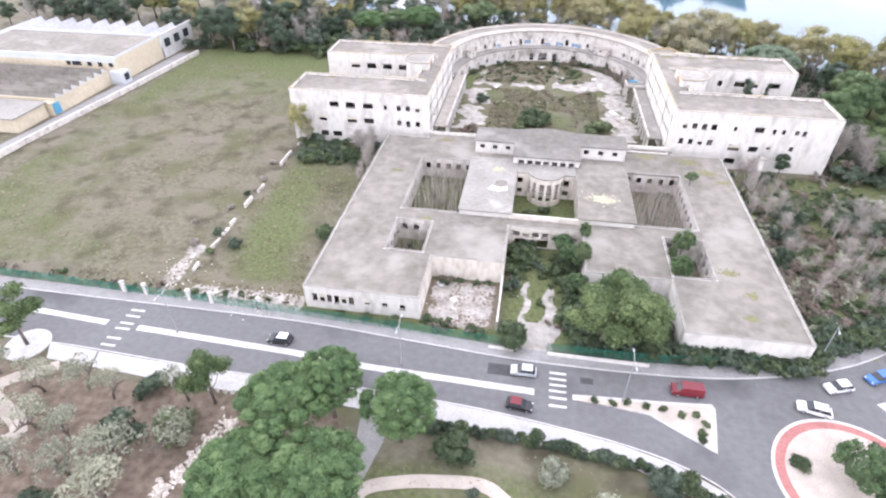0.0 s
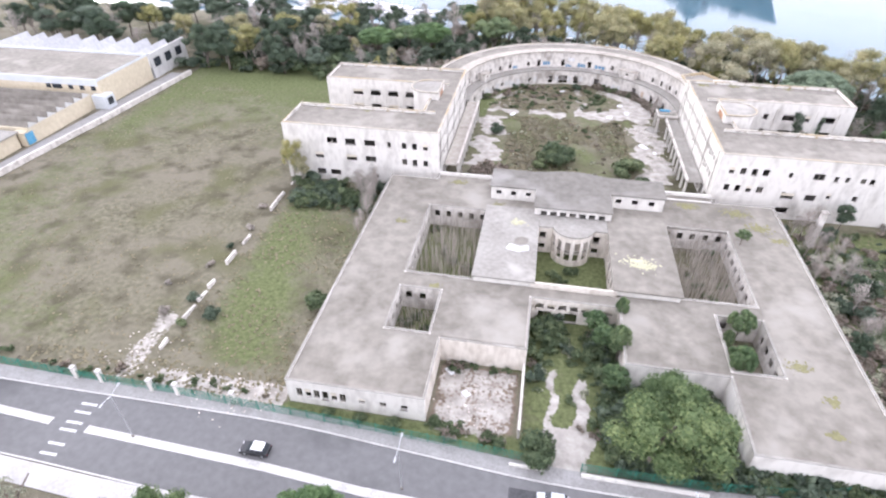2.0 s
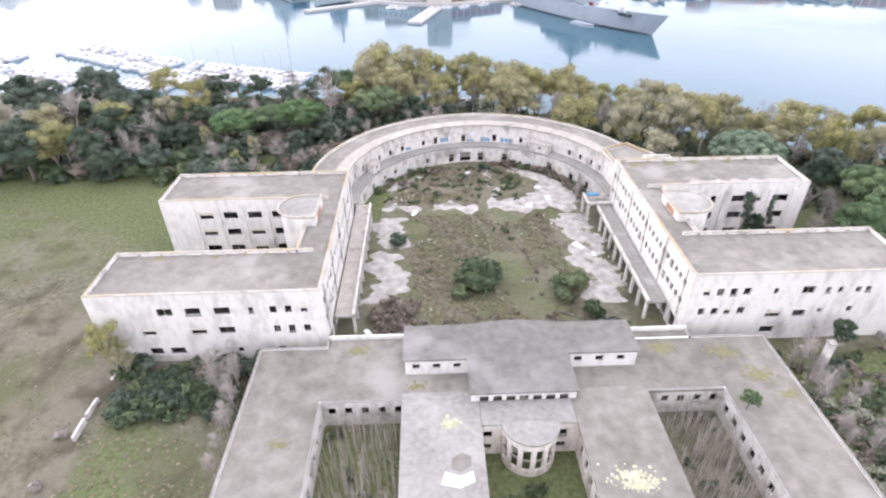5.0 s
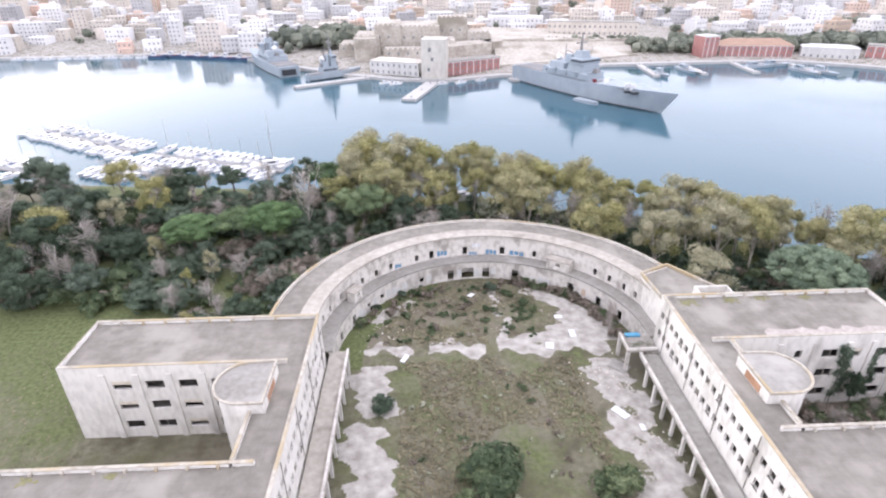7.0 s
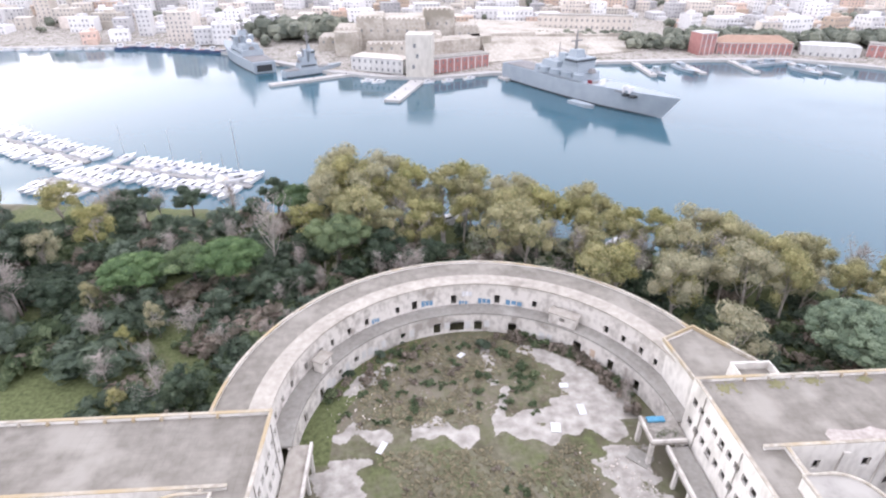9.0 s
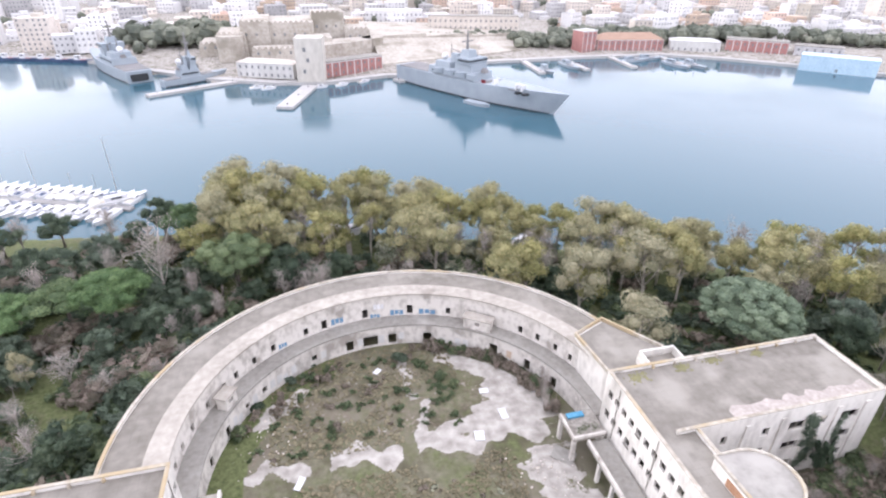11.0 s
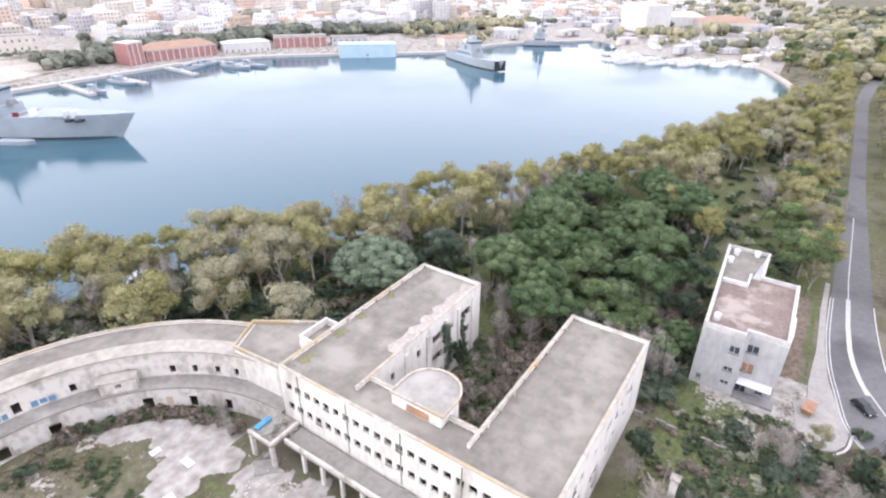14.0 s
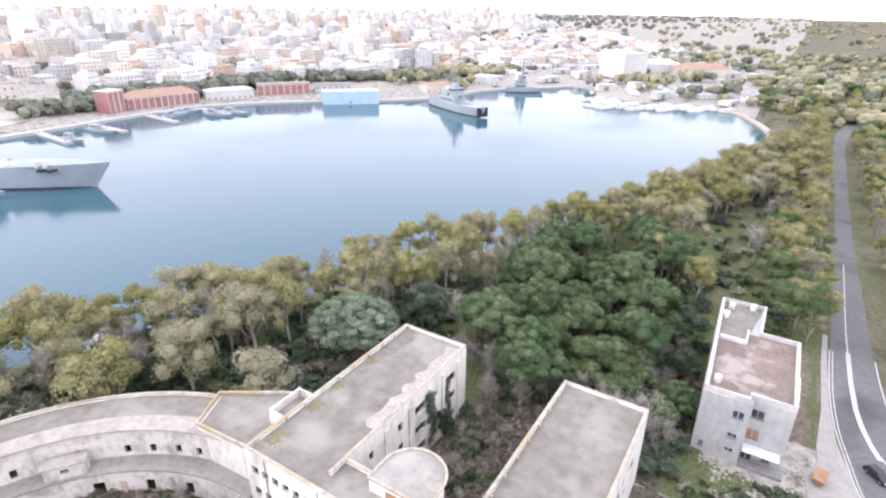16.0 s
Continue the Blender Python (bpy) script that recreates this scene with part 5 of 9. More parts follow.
def grow_undergrowth():
    for kind, spots in JOINED.items():
        source = []
        for seed in (41, 42):
            r, g = np.random.default_rng(seed), Geo()
            lobes = [(r.normal() * 0.5, r.normal() * 0.5, 0.45 + 0.55 * r.random(), 0.5, 0.5, 0.42) for _ in range(6)]
            core(g, r, lobes, 0.75, 5, 4)
            leaf_cloud(g, r, lobes, 90, 0.32)
            source.append((np.array(g.v), g.f, M[{"green": "leaf_green", "dark": "leaf_dark", "dry": "leaf_brown", "olive": "leaf_olive"}[kind]]))
        vs, fs, base = [], [], 0
        for x, y, z, sh, sw, turn, which in spots:
            v, f, _ = source[which]
            c, s = math.cos(turn), math.sin(turn)
            q = np.stack([(v[:, 0] * c - v[:, 1] * s) * sw + x, (v[:, 0] * s + v[:, 1] * c) * sw + y, v[:, 2] * sh + z], 1)
            vs.extend(q.tolist())
            fs.extend([tuple(i + base for i in p) for p in f])
            base += len(v)
        me = bpy.data.meshes.new("undergrowth")
        me.from_pydata(vs, [], fs)
        me.materials.append(source[0][2])
        tagged(new("undergrowth", me), {"green": "tangled green undergrowth of low shrubs", "dark": "dense dark green scrub thicket", "dry": "dry grey-brown leafless scrub", "olive": "pale grey-green scrub"}[kind], "undergrowth", kind="stuff")


used = set()
tree_rng = random.Random(77)


def z_at(x, y):
    return float(ground_height(np.array([float(x)]), np.array([float(y)]))[0])


def plant(pool, kind, x, y, height, group, width=None, unit=10.0, z=None, turn=None):
    """Stand a tree or shrub of that height at x, y; the first of a kind is the prototype itself."""
    ob = tree_rng.choice(pool[kind])
    s = height / unit
    sw = s * (width or 1.0)
    m = Matrix.Translation((x, y, (z_at(x, y) if z is None else z) - 0.05)) @ Matrix.Rotation(tree_rng.random() * 6.283 if turn is None else turn, 4, "Z") @ Matrix.Diagonal((sw, sw, s, 1))
    if ob.name not in used:
        used.add(ob.name)
        ob.matrix_basis = m
        made = ob
    else:
        made = copy_thing(ob, Matrix.Identity(4))
        made.matrix_basis = m
    made["group"] = group
    return made


# ---- where the trees stand ----
# park by the road
for x, y, h, k, w in ((-32.2, 41.2, 12, "umbrella_big", 1.1), (-27.6, 45.8, 12.5, "umbrella_big", 0.82), (-17.1, 43.4, 11.5, "umbrella_big", 0.92), (-24.8, 32.2, 11.5, "umbrella_big", 1.15), (-33.5, 30.8, 11, "umbrella_big", 1.2)):
    plant(PROTO, k, x, y, h, "umbrella pines in the park", w)
for x, y, h, w in ((-83.4, 51.2, 13, 0.95), (-46.3, 45.2, 11.5, 0.85)):
    plant(PROTO, "aleppo", x, y, h, "pines by the road", w)
for x, y, h, w in ((11.8, 65.8, 13.5, 1.15), (16.6, 66.3, 13.2, 1.2), (14.5, 71.5, 13, 1.0)):
    plant(PROTO, "aleppo", x, y, h, "pines in the forecourt", w)
for x, y, h, w in ( (13.5, 72, 9, 1.0), (20, 70, 7.5, 1.0), (9, 84, 5.5, 0.7)):
    plant(PROTO, "umbrella", x, y, h, "pines in the forecourt", w)
# woodland belt round the curved wing and along the shore
rng = random.Random(12)


def clear(x, y):
    d = float(shore_distance(np.array([x]), np.array([y]))[0])
    if d < 3:
        return False
    if math.hypot(x - 1.6, y - 182) < 46 and y > 178:
        return False
    if -71 < x < 74 and y < 184:
        return False
    if 80 < x < 126 and y < 137:
        return False
    if abs(x + 1.0) < 3.6 and 222 < y < 292:     # the footpath to the shore
        return False
    return True


# single trees that stand out of the wood west of the curved wing: kind, place, height, width
WEST_TREES = (("umbrella_big", -71, 228, 11.5, 1.35), ("umbrella_big", -50.7, 230.5, 13.5, 1.15), ("umbrella", -59.5, 231, 12, 1.25), ("dome", -27.5, 240.5, 14, 1.15), ("dark", -49.5, 274, 15, 1.0), ("dome", -41, 263, 14, 0.85),
              ("bare", -43.5, 240, 22.5, 0.95), ("bare", -55, 213, 10, 1.5), ("bare", -54.7, 196, 9, 1.45), ("bare", -66, 200, 9.5, 1.3), ("bare", -54.8, 246, 13.5, 1.0), ("bare", -69, 243, 12, 1.1), ("bare", -47, 208, 8.5, 1.2), ("bare", -73, 212, 10, 1.3),
              ("bare", -60, 204, 8, 1.4), ("bare", -36.5, 236, 11, 0.9), ("yellow", -90, 250, 16, 1.1), ("yellow", -62, 214.5, 9.5, 0.75), ("yellow", -66, 209, 7.5, 0.8), ("yellow", -60.4, 192.8, 6.5, 0.95), ("yellow", -78, 222, 10, 0.75), ("yellow", -97, 240, 14, 1.1),
              ("dark", -84, 222, 11, 1.25), ("dark", -78, 238, 11, 1.2), ("dark", -66, 220, 9, 1.2), ("dark", -42, 224, 9.5, 1.25), ("dark", -50, 219, 9, 1.2), ("dark", -35, 229, 9.5, 1.2), ("dark", -88, 208, 10.5, 1.3), ("dark", -73, 252, 11.5, 1.2), ("dark", -60, 256, 12, 1.2), ("dark", -33, 255, 12, 1.1))


def west_clear(x, y):
    """False where a chance tree would hide one of those."""
    return all(math.hypot(x - q[1], y - q[2]) > 5.0 for q in WEST_TREES)


BLUE = (72.5, 195.5)


def open_to_blue(x, y):
    """False where a tree would stand in or before the blue-green pine."""
    ax, ay = BLUE[0] - x, BLUE[1] - y
    along, off = ax * 0.72 + ay * 0.69, abs(ax * 0.69 - ay * 0.72)
    return math.hypot(ax, ay) > 10.5 and not (0 < along < 26 and off < 9)


for k in range(430):
    x, y = rng.uniform(-150, 175), rng.uniform(136, 300)
    if not clear(x, y):
        continue
    d = float(shore_distance(np.array([x]), np.array([y]))[0])
    if -50 < x < 175 and d < 34:
        continue
    if x < -62 and y < 205 + (-62 - x) * 0.12:
        continue
    if x > 62:
        if y < 132 + max(0, 74 - x):
            continue
        grove = math.hypot((x - 122) / 48, (y - 158) / 30) < 1
        if grove:
            continue
        kind = ("yellow" if rng.random() < 0.75 else "bare") if d < 36 else rng.choice(["dark", "bare", "yellow"])
    elif x > -8:
        kind = ("yellow" if rng.random() < 0.72 else "bare") if d < 40 else rng.choice(["dark", "bare", "yellow", "dark"])
    else:
        kind = rng.choice(["dark", "dark", "dark", "bare", "bare"]) if d > 24 else rng.choice(["yellow", "dark", "dark", "dark", "bare"])
    if not open_to_blue(x, y) or (x < -30 and not west_clear(x, y)):
        continue
    h = {"yellow": rng.uniform(14, 20), "dark": rng.uniform(9, 14), "umbrella": rng.uniform(11, 14.5), "bare": rng.uniform(10, 15)}[kind]
    if -95 < x < -30 and y < 262:                # low growth round the single trees
        h = min(h, rng.uniform(6, 10))
    plant(PROTO, kind, x, y, h, "woodland by the harbour", rng.uniform(0.95, 1.3))
plant(PROTO, "blue", BLUE[0], BLUE[1], 14.5, "woodland by the harbour", 1.3)
# the close belt of eucalyptus along the water
for x in np.arange(-34, 330, 6.8):
    for row_d in (4.5, 11.5, 19, 27):
        px = float(x) + rng.uniform(-2.6, 2.6)
        column = np.arange(320.0, 110.0, -1.5)
        y = float(column[np.argmax(shore_distance(np.full(column.shape, px), column) > row_d)]) + rng.uniform(-2, 2)
        if not clear(px, y) or not open_to_blue(px, y) or math.hypot((px - 122) / 44, (y - 158) / 26) < 1:
            continue
        u = rng.random()
        kind = "yellow" if u < 0.72 else "bare" if u < 0.9 else "dark" if u < 0.96 else "olive"
        plant(PROTO, kind, px, y, {"yellow": rng.uniform(12.5, 19) * (1.12 if px < 40 else 1.04), "bare": rng.uniform(12, 17), "dark": rng.uniform(9, 13), "olive": rng.uniform(11, 14)}[kind], "woodland by the harbour", rng.uniform(0.85, 1.2))
for kind, x, y, h, w in WEST_TREES:
    plant(PROTO, kind, x, y, h, "woodland by the harbour", w)
# by the road eastwards
for x, y, h in ((-30, 279, 26.5), (-20.5, 263, 22), (-9.5, 266, 22.5), (7, 271, 24), (15.6, 257, 20), (-26, 272, 23), (-16, 273, 24), (0, 268, 21), (31.5, 234, 13), (53.5, 230, 17.5), (59.5, 220, 15), (66, 230, 19), (75.5, 222, 16)):
    plant(PROTO, "yellow", x, y, h, "woodland by the harbour", 1.1)
for k in range(95):
    a, q = rng.random() * 6.283, math.sqrt(rng.random())
    x, y = 122 + 44 * q * math.cos(a), 158 + 26 * q * math.sin(a)
    if clear(x, y) and y > 141 and math.hypot(x - 90, y - 150) > 11:
        plant(PROTO, rng.choice(["dome", "dome", "dome", "umbrella", "aleppo"]), x, y, rng.uniform(8.5, 15.5), "pine grove beside the house", rng.uniform(0.68, 0.98))
for x, y, h, w in ((86, 143, 10.5, 1.25), (91, 150, 12, 1.2), (95, 160, 12.5, 1.2), (84, 152, 9.5, 1.1), (93, 141, 9, 1.1)):
    plant(PROTO, "aleppo", x, y, h, "pine grove beside the house", w)
for k in range(230):
    x = rng.choice([rng.uniform(135, 640), rng.uniform(135, 330), rng.uniform(300, 520)])
    y = rng.choice([rng.uniform(112, 150), rng.uniform(111, 126), rng.uniform(111, 118), rng.uniform(86, 95), rng.uniform(40, 94)])
    if not clear(x, y) or (x > 385 and abs(y - 100 + max(0, x - 400) * 0.27 + max(0, x - 470) * 0.1) < 9):
        continue
    plant(PROTO, rng.choice(["yellow", "yellow", "yellow", "yellow", "aleppo", "bare"]), x, y, rng.uniform(9, 17), "trees along the road", rng.uniform(0.9, 1.2))

# scrub and young trees between the grove, the wing and the house, and west of the curved wing
for k in range(90):
    x, y = rng.uniform(73, 118), rng.uniform(131, 152)
    if y > 131 + max(0, 78 - x) * 0.8:
        undergrowth(rng.choice(["dark", "green", "dark", "dry"]), x, y, rng.uniform(1.8, 4.0), 1.4)
for k in range(34):
    x, y = rng.uniform(74, 116), rng.uniform(132, 154)
    plant(PROTO, rng.choice(["dark", "bare", "bare", "dark", "dome"]), x, y, rng.uniform(6, 10.5), "pine grove beside the house", rng.uniform(0.9, 1.2))
for k in range(190):
    x, y = rng.uniform(-112, -38), rng.uniform(184, 266)
    if clear(x, y) and not (x < -66 and y < 204 + (-66 - x) * 0.12):
        undergrowth(rng.choice(["dark", "dark", "green", "dry"]), x, y, rng.uniform(2.2, 5.5), 1.3)
# dark wood behind the works
for k in range(100):
    x, y = rng.uniform(-235, -92), rng.uniform(203, 268)
    if clear(x, y) and not (x < -136 and y < 219):
        plant(PROTO, rng.choice(["dark", "dark", "bare", "yellow", "dark", "bare"]), x, y, rng.uniform(11, 17), "wood behind the works", rng.uniform(1.05, 1.35))
for k in range(110):
    x, y = rng.uniform(-140, -70), rng.uniform(204, 262)
    undergrowth(rng.choice(["dark", "dark", "green"]), x, y, rng.uniform(2.2, 5), 1.4)
# scrub close against the outside of the curved wing
for k in range(80):
    a, r = radians(rng.uniform(-5, 185)), rng.uniform(44.5, 54)
    if a > radians(105):
        r += 4.5
    undergrowth(rng.choice(["dark", "green", "dark", "dry"]), 1.6 + r * math.cos(a), 182 + r * math.sin(a), rng.uniform(1.5, 4), 1.3)
for k in range(150):
    a, r = radians(rng.uniform(35, 150)), rng.uniform(45.5, 64)
    x, y = 1.6 + r * math.cos(a), 182 + r * math.sin(a)
    if abs(x + 1.5) > 1.6:
        undergrowth(rng.choice(["dark", "dark", "green", "dry"]), x, y, rng.uniform(1.6, 4.2), 1.25)
for k in range(26):
    a, r = radians(rng.uniform(40, 140)), rng.uniform(49, 66)
    x, y = 1.6 + r * math.cos(a), 182 + r * math.sin(a)
    if clear(x, y) and open_to_blue(x, y):
        plant(PROTO, rng.choice(["dark", "bare", "bare"]), x, y, rng.uniform(6.5, 11), "woodland by the harbour", 1.1)
# rows close to both edges of the road
for k in range(44):
    x = 134 + k * 9 + rng.uniform(-2, 2)
    for y in (110.6 + rng.uniform(-1, 2), 94.6 - max(0, x - 290) * 0.012 - max(0, x - 395) * 0.55 + rng.uniform(-2, 1)):
        if rng.random() < 0.85:
            plant(PROTO, rng.choice(["yellow", "yellow", "yellow", "yellow", "bare"]), x, y, rng.uniform(9, 15), "trees along the road", rng.uniform(0.9, 1.15))
for k in range(130):
    x, y = rng.uniform(124, 300), rng.uniform(110, 150)
    if clear(x, y):
        undergrowth(rng.choice(["green", "green", "olive", "dark"]), x, y, rng.uniform(1.0, 2.8), 1.4)
# low scrub under the trees, so that the wood floor stays hidden
for k in range(230):
    x, y = rng.uniform(-120, 60), rng.uniform(184, 268)
    if clear(x, y) and not (x < -62 and y < 207 + (-62 - x) * 0.12):
        undergrowth(rng.choice(["dark", "green", "dark", "dry"]), x, y, rng.uniform(1.5, 3.6), 1.3)
for k in range(70):
    x, y = rng.uniform(74, 160), rng.uniform(133, 180)
    if clear(x, y):
        undergrowth(rng.choice(["dark", "green", "dark"]), x, y, rng.uniform(1.5, 3.2), 1.3)
for k in range(90):
    x, y = rng.uniform(10, 84), rng.uniform(184, 232)
    if clear(x, y):
        undergrowth(rng.choice(["dark", "dark", "green", "dry"]), x, y, rng.uniform(1.5, 3.2), 1.3)
for k in range(110):
    x, y = rng.uniform(52, 118), rng.uniform(182, 216)
    if clear(x, y):
        undergrowth(rng.choice(["dark", "dark", "green", "dry"]), x, y, rng.uniform(1.5, 3.6), 1.35)
for k in range(120):
    x, y = rng.uniform(-20, 120), rng.uniform(190, 272)
    if clear(x, y) and float(shore_distance(np.array([x]), np.array([y]))[0]) < 34:
        undergrowth(rng.choice(["olive", "dry", "green", "dark"]), x, y, rng.uniform(2, 4.5), 1.3)
# a footpath through the wood to the shore, with pale clutter at its end
solid("wood_path", ribbon(smooth_line([(-2.5, 226), (-1.5, 240), (-0.8, 256), (0, 269)], 4), 1.3, -3.5, 0.03), M["roof_low"], "narrow pale path through the wood", "path", "structure")


# ---- the town across the harbour ----
M["cream"] = mat("cream_town_walls", (0.46, 0.415, 0.365), (0.61, 0.56, 0.505), 0.9, 0.05, 0.5, 0, island=0.25)
M["ochre"] = mat("ochre_town_walls", (0.46, 0.35, 0.28), (0.58, 0.46, 0.385), 0.9, 0.05, 0.5, 0, island=0.25)
M["pale_town"] = mat("white_town_walls", (0.54, 0.53, 0.53), (0.7, 0.69, 0.685), 0.9, 0.05, 0.5, 0, island=0.2)
M["grey_town"] = mat("grey_town_walls", (0.36, 0.355, 0.36), (0.5, 0.49, 0.49), 0.9, 0.05, 0.5, 0, island=0.25)
# pane colour lifted to grey: distance haze put into the colour
M["town_glass"] = mat("haze_paled_windows", (0.14, 0.145, 0.155), (0.26, 0.265, 0.275), 0.6, 0.1, 1, 0)


def windows_on(glass, place, w, dep, h, rng, floors, cols, face=0):
    """Haze-paled panes on the front (0) or side (1) of a house that stands at place = (x, y, z, turn)."""
    x, y, z, turn = place
    span = dep if face else w
    c = np.repeat(-span / 2 + (np.arange(cols) + 0.5) * span / cols, floors)
    z0 = np.tile(np.arange(floors) * h / floors + 1.0, cols)
    keep = rng.random(len(c)) > 0.12
    c, z0 = c[keep], z0[keep]
    if not len(c):
        return
    u = np.stack([c - 0.65, c + 0.65, c + 0.65, c - 0.65], 1).ravel()
    v = np.stack([z0, z0, z0 + 1.6, z0 + 1.6], 1).ravel()
    px, py = (np.full(u.shape, -w / 2 - 0.06), -u) if face else (u, np.full(u.shape, -dep / 2 - 0.06))
    q = np.stack([px * math.cos(turn) - py * math.sin(turn) + x, px * math.sin(turn) + py * math.cos(turn) + y, v + z], 1)
    k = len(glass.v)
    glass.v.extend(q.tolist())
    glass.f.extend([(i, i + 1, i + 2, i + 3) for i in range(k, k + len(q), 4)])


def town():
    rng = np.random.default_rng(4)
    colours = ["pale_town", "pale_town", "pale_town", "cream", "cream", "ochre", "grey_town"]
    geos = {c: Geo() for c in sorted(set(colours))}
    glass = Geo()
    xs, ys = rng.uniform(-1400, 3300, 60000), 535 + 2900 * rng.random(60000) ** 2.1
    side = rng.random(60000) < 0.12
    xs = np.where(side, rng.uniform(560, 1500, 60000), xs)
    ys = np.where(side, rng.uniform(260, 620, 60000), ys)
    d = shore_distance(xs, ys)
    lim = (xs > -700 - 0.5 * ys) & (xs < 560 + 1.45 * ys)
    castle = ((xs > -128) & (xs < 235) & (ys < 676)) | ((xs > 200) & (xs < 385) & (ys < 585))
    sheds = (xs > 440) & (xs < 720) & (ys < 400)
    ok = (d > 16) & lim & ~castle & ~sheds & far_north(xs, ys)
    n = 0
    taken = {}
    near_houses = 0
    pane = Geo().box(-0.65, -0.08, 0, 0.65, 0.04, 1.6).mesh("window", M["town_glass"])
    xs, ys = xs[ok], ys[ok]
    for x, y, gz in zip(xs, ys, ground_height(xs, ys)):
        if n >= 6600:
            break
        key = (int(x // 18), int(y // 18))
        if key in taken:
            continue
        taken[key] = 1
        near = min(1, max(0, (y - 560) / 700))
        h = rng.choice([5, 8, 11, 15, 19, 25], p=[0.14, 0.22, 0.24, 0.2, 0.13, 0.07]) * (0.8 + 0.55 * near) + (rng.random() < 0.09) * 20 * near
        w, dep = rng.uniform(11, 24), rng.uniform(10, 18)
        if x > 700 and y < 700:
            h *= 0.6
        turn = rng.normal() * 0.22 + 0.12
        m, place = Matrix.Translation((x, y, gz - 1)) @ Matrix.Rotation(turn, 4, "Z"), (x, y, gz - 1, turn)
        c = colours[rng.integers(len(colours))]
        if y < 800 and x < 640 and near_houses < 75:      # the nearest ones stand as things of their own
            near_houses += 1
            hs = thing("town_house", "flat-roofed " + {"pale_town": "pale", "cream": "cream", "ochre": "ochre", "grey_town": "grey"}[c] + " town house across the harbour", "house", "houses across the harbour", at=(x, y, gz))
            part("wall", Geo().box(-w / 2, -dep / 2, 0, w / 2, dep / 2, h, m), M[c], hs)
            part("roof_edge", Geo().box(-w / 2 - 0.15, -dep / 2 - 0.15, h, w / 2 + 0.15, dep / 2 + 0.15, h + 0.35, m), M["grey_town"], hs)
            if rng.random() < 0.6:
                part("roof_hut", Geo().box(-w * 0.2, -dep * 0.2, h + 0.354, w * 0.1, dep * 0.2, h + 2.8, m), M[c], hs)
            floors, cols = max(1, int(h / 3.3)), max(2, int(w / 3.6))
            for f in range(floors):
                for k in range(cols):
                    o = new("window", pane)
                    o.parent = hs
                    o.matrix_parent_inverse = Matrix.Translation(-hs.location)
                    o.matrix_basis = m @ Matrix.Translation((-w / 2 + (k + 0.5) * w / cols, -dep / 2, f * h / floors + 1.0))
            n += 1
            continue
        g = geos[c]
        g.box(-w / 2, -dep / 2, 0, w / 2, dep / 2, h, m)
        if rng.random() < 0.65:
            a = rng.uniform(-0.4, 0.1) * w
            g.box(a, -dep * 0.2, h, a + w * 0.3, dep * 0.25, h + 2.6, m)
        if rng.random() < 0.35:
            g.box(-w / 2 + w * rng.uniform(0, 0.4), -dep / 2 - 5, 0, w / 2, -dep / 2 + 0.5, h * rng.uniform(0.3, 0.7), m)
        floors, cols = max(1, int(h / 3.3)), max(2, int(w / 3.2))
        if y > 1100:
            cols = max(2, cols // 2)
        windows_on(glass, place, w, dep, h, rng, floors, cols)
        if y < 900:
            windows_on(glass, place, w, dep, h, rng, floors, max(2, int(dep / 4)), 1)
        n += 1
    t = thing("town_houses", "dense pale town of flat-roofed blocks across the harbour", "town", kind="stuff", at=(100, 900, 0))
    for c, g in geos.items():
        tagged(part("houses", g, M[c], t), kind="stuff")
    tagged(part("windows", glass, M["town_glass"], t, "town windows, paled for haze"), kind="stuff")
    # woods and gardens between and beyond the houses
    town_woods, east_woods = Geo(), Geo()
    r2 = np.random.default_rng(9)
    spots = [(rx, ry, 9) for rx, ry in zip(r2.uniform(-700, 3400, 700), 640 + 3200 * r2.random(700) ** 1.5)]
    spots += [(rx, ry, 11) for rx, ry in zip(r2.uniform(700, 4200, 800), r2.uniform(-300, 1900, 800))]
    spots += [(r2.normal(-92, 16), r2.normal(618, 12), 14) for _ in range(70)]
    spots += [(r2.uniform(165, 225), r2.normal(566, 8), 8) for _ in range(55)]
    spots += [(50 + 130 * u, 590 + 14 * u + r2.normal() * 4, 5) for u in r2.random(40)]
    spots += [(215 + 210 * u + r2.normal() * 3, 578 - 45 * u + r2.normal() * 5, 10) for u in r2.random(190)]
    spots += [(r2.uniform(430, 620), r2.normal(440, 26), 9) for _ in range(60)]
    spots += [(r2.uniform(470, 1100), r2.uniform(-40, 330), 10) for _ in range(260)]
    spots += [(400 + 190 * u + r2.normal() * 4, 520 - 120 * u + r2.normal() * 6, 9) for u in r2.random(120)]
    spots += [(r2.uniform(430, 760), r2.uniform(20, 150), 11) for _ in range(150)]
    clumps = []
    for _ in range(8):
        g = Geo()
        lobes = [(r2.normal() * 0.5, r2.normal() * 0.5, r2.uniform(0.35, 0.8), 0.5, 0.5, 0.42) for _ in range(3)]
        core(g, r2, lobes, 1.0, 5, 4)
        leaf_cloud(g, r2, lobes, 8, 0.26)
        clumps.append((np.array(g.v), g.f))
    sx, sy = np.array([q[0] for q in spots]), np.array([q[1] for q in spots])
    for (x, y, s), dist, z in zip(spots, shore_distance(sx, sy), ground_height(sx, sy)):
        if dist < 9 or (x < 380 and y < 300):
            continue
        v, f = clumps[r2.integers(8)]
        woods = east_woods if x > 400 and y < 480 and r2.random() < 0.75 else town_woods
        k = len(woods.v)
        woods.v.extend((v * (s * r2.uniform(0.5, 1.1)) + np.array([x, y, z])).tolist())
        woods.f.extend([tuple(i + k for i in face) for face in f])
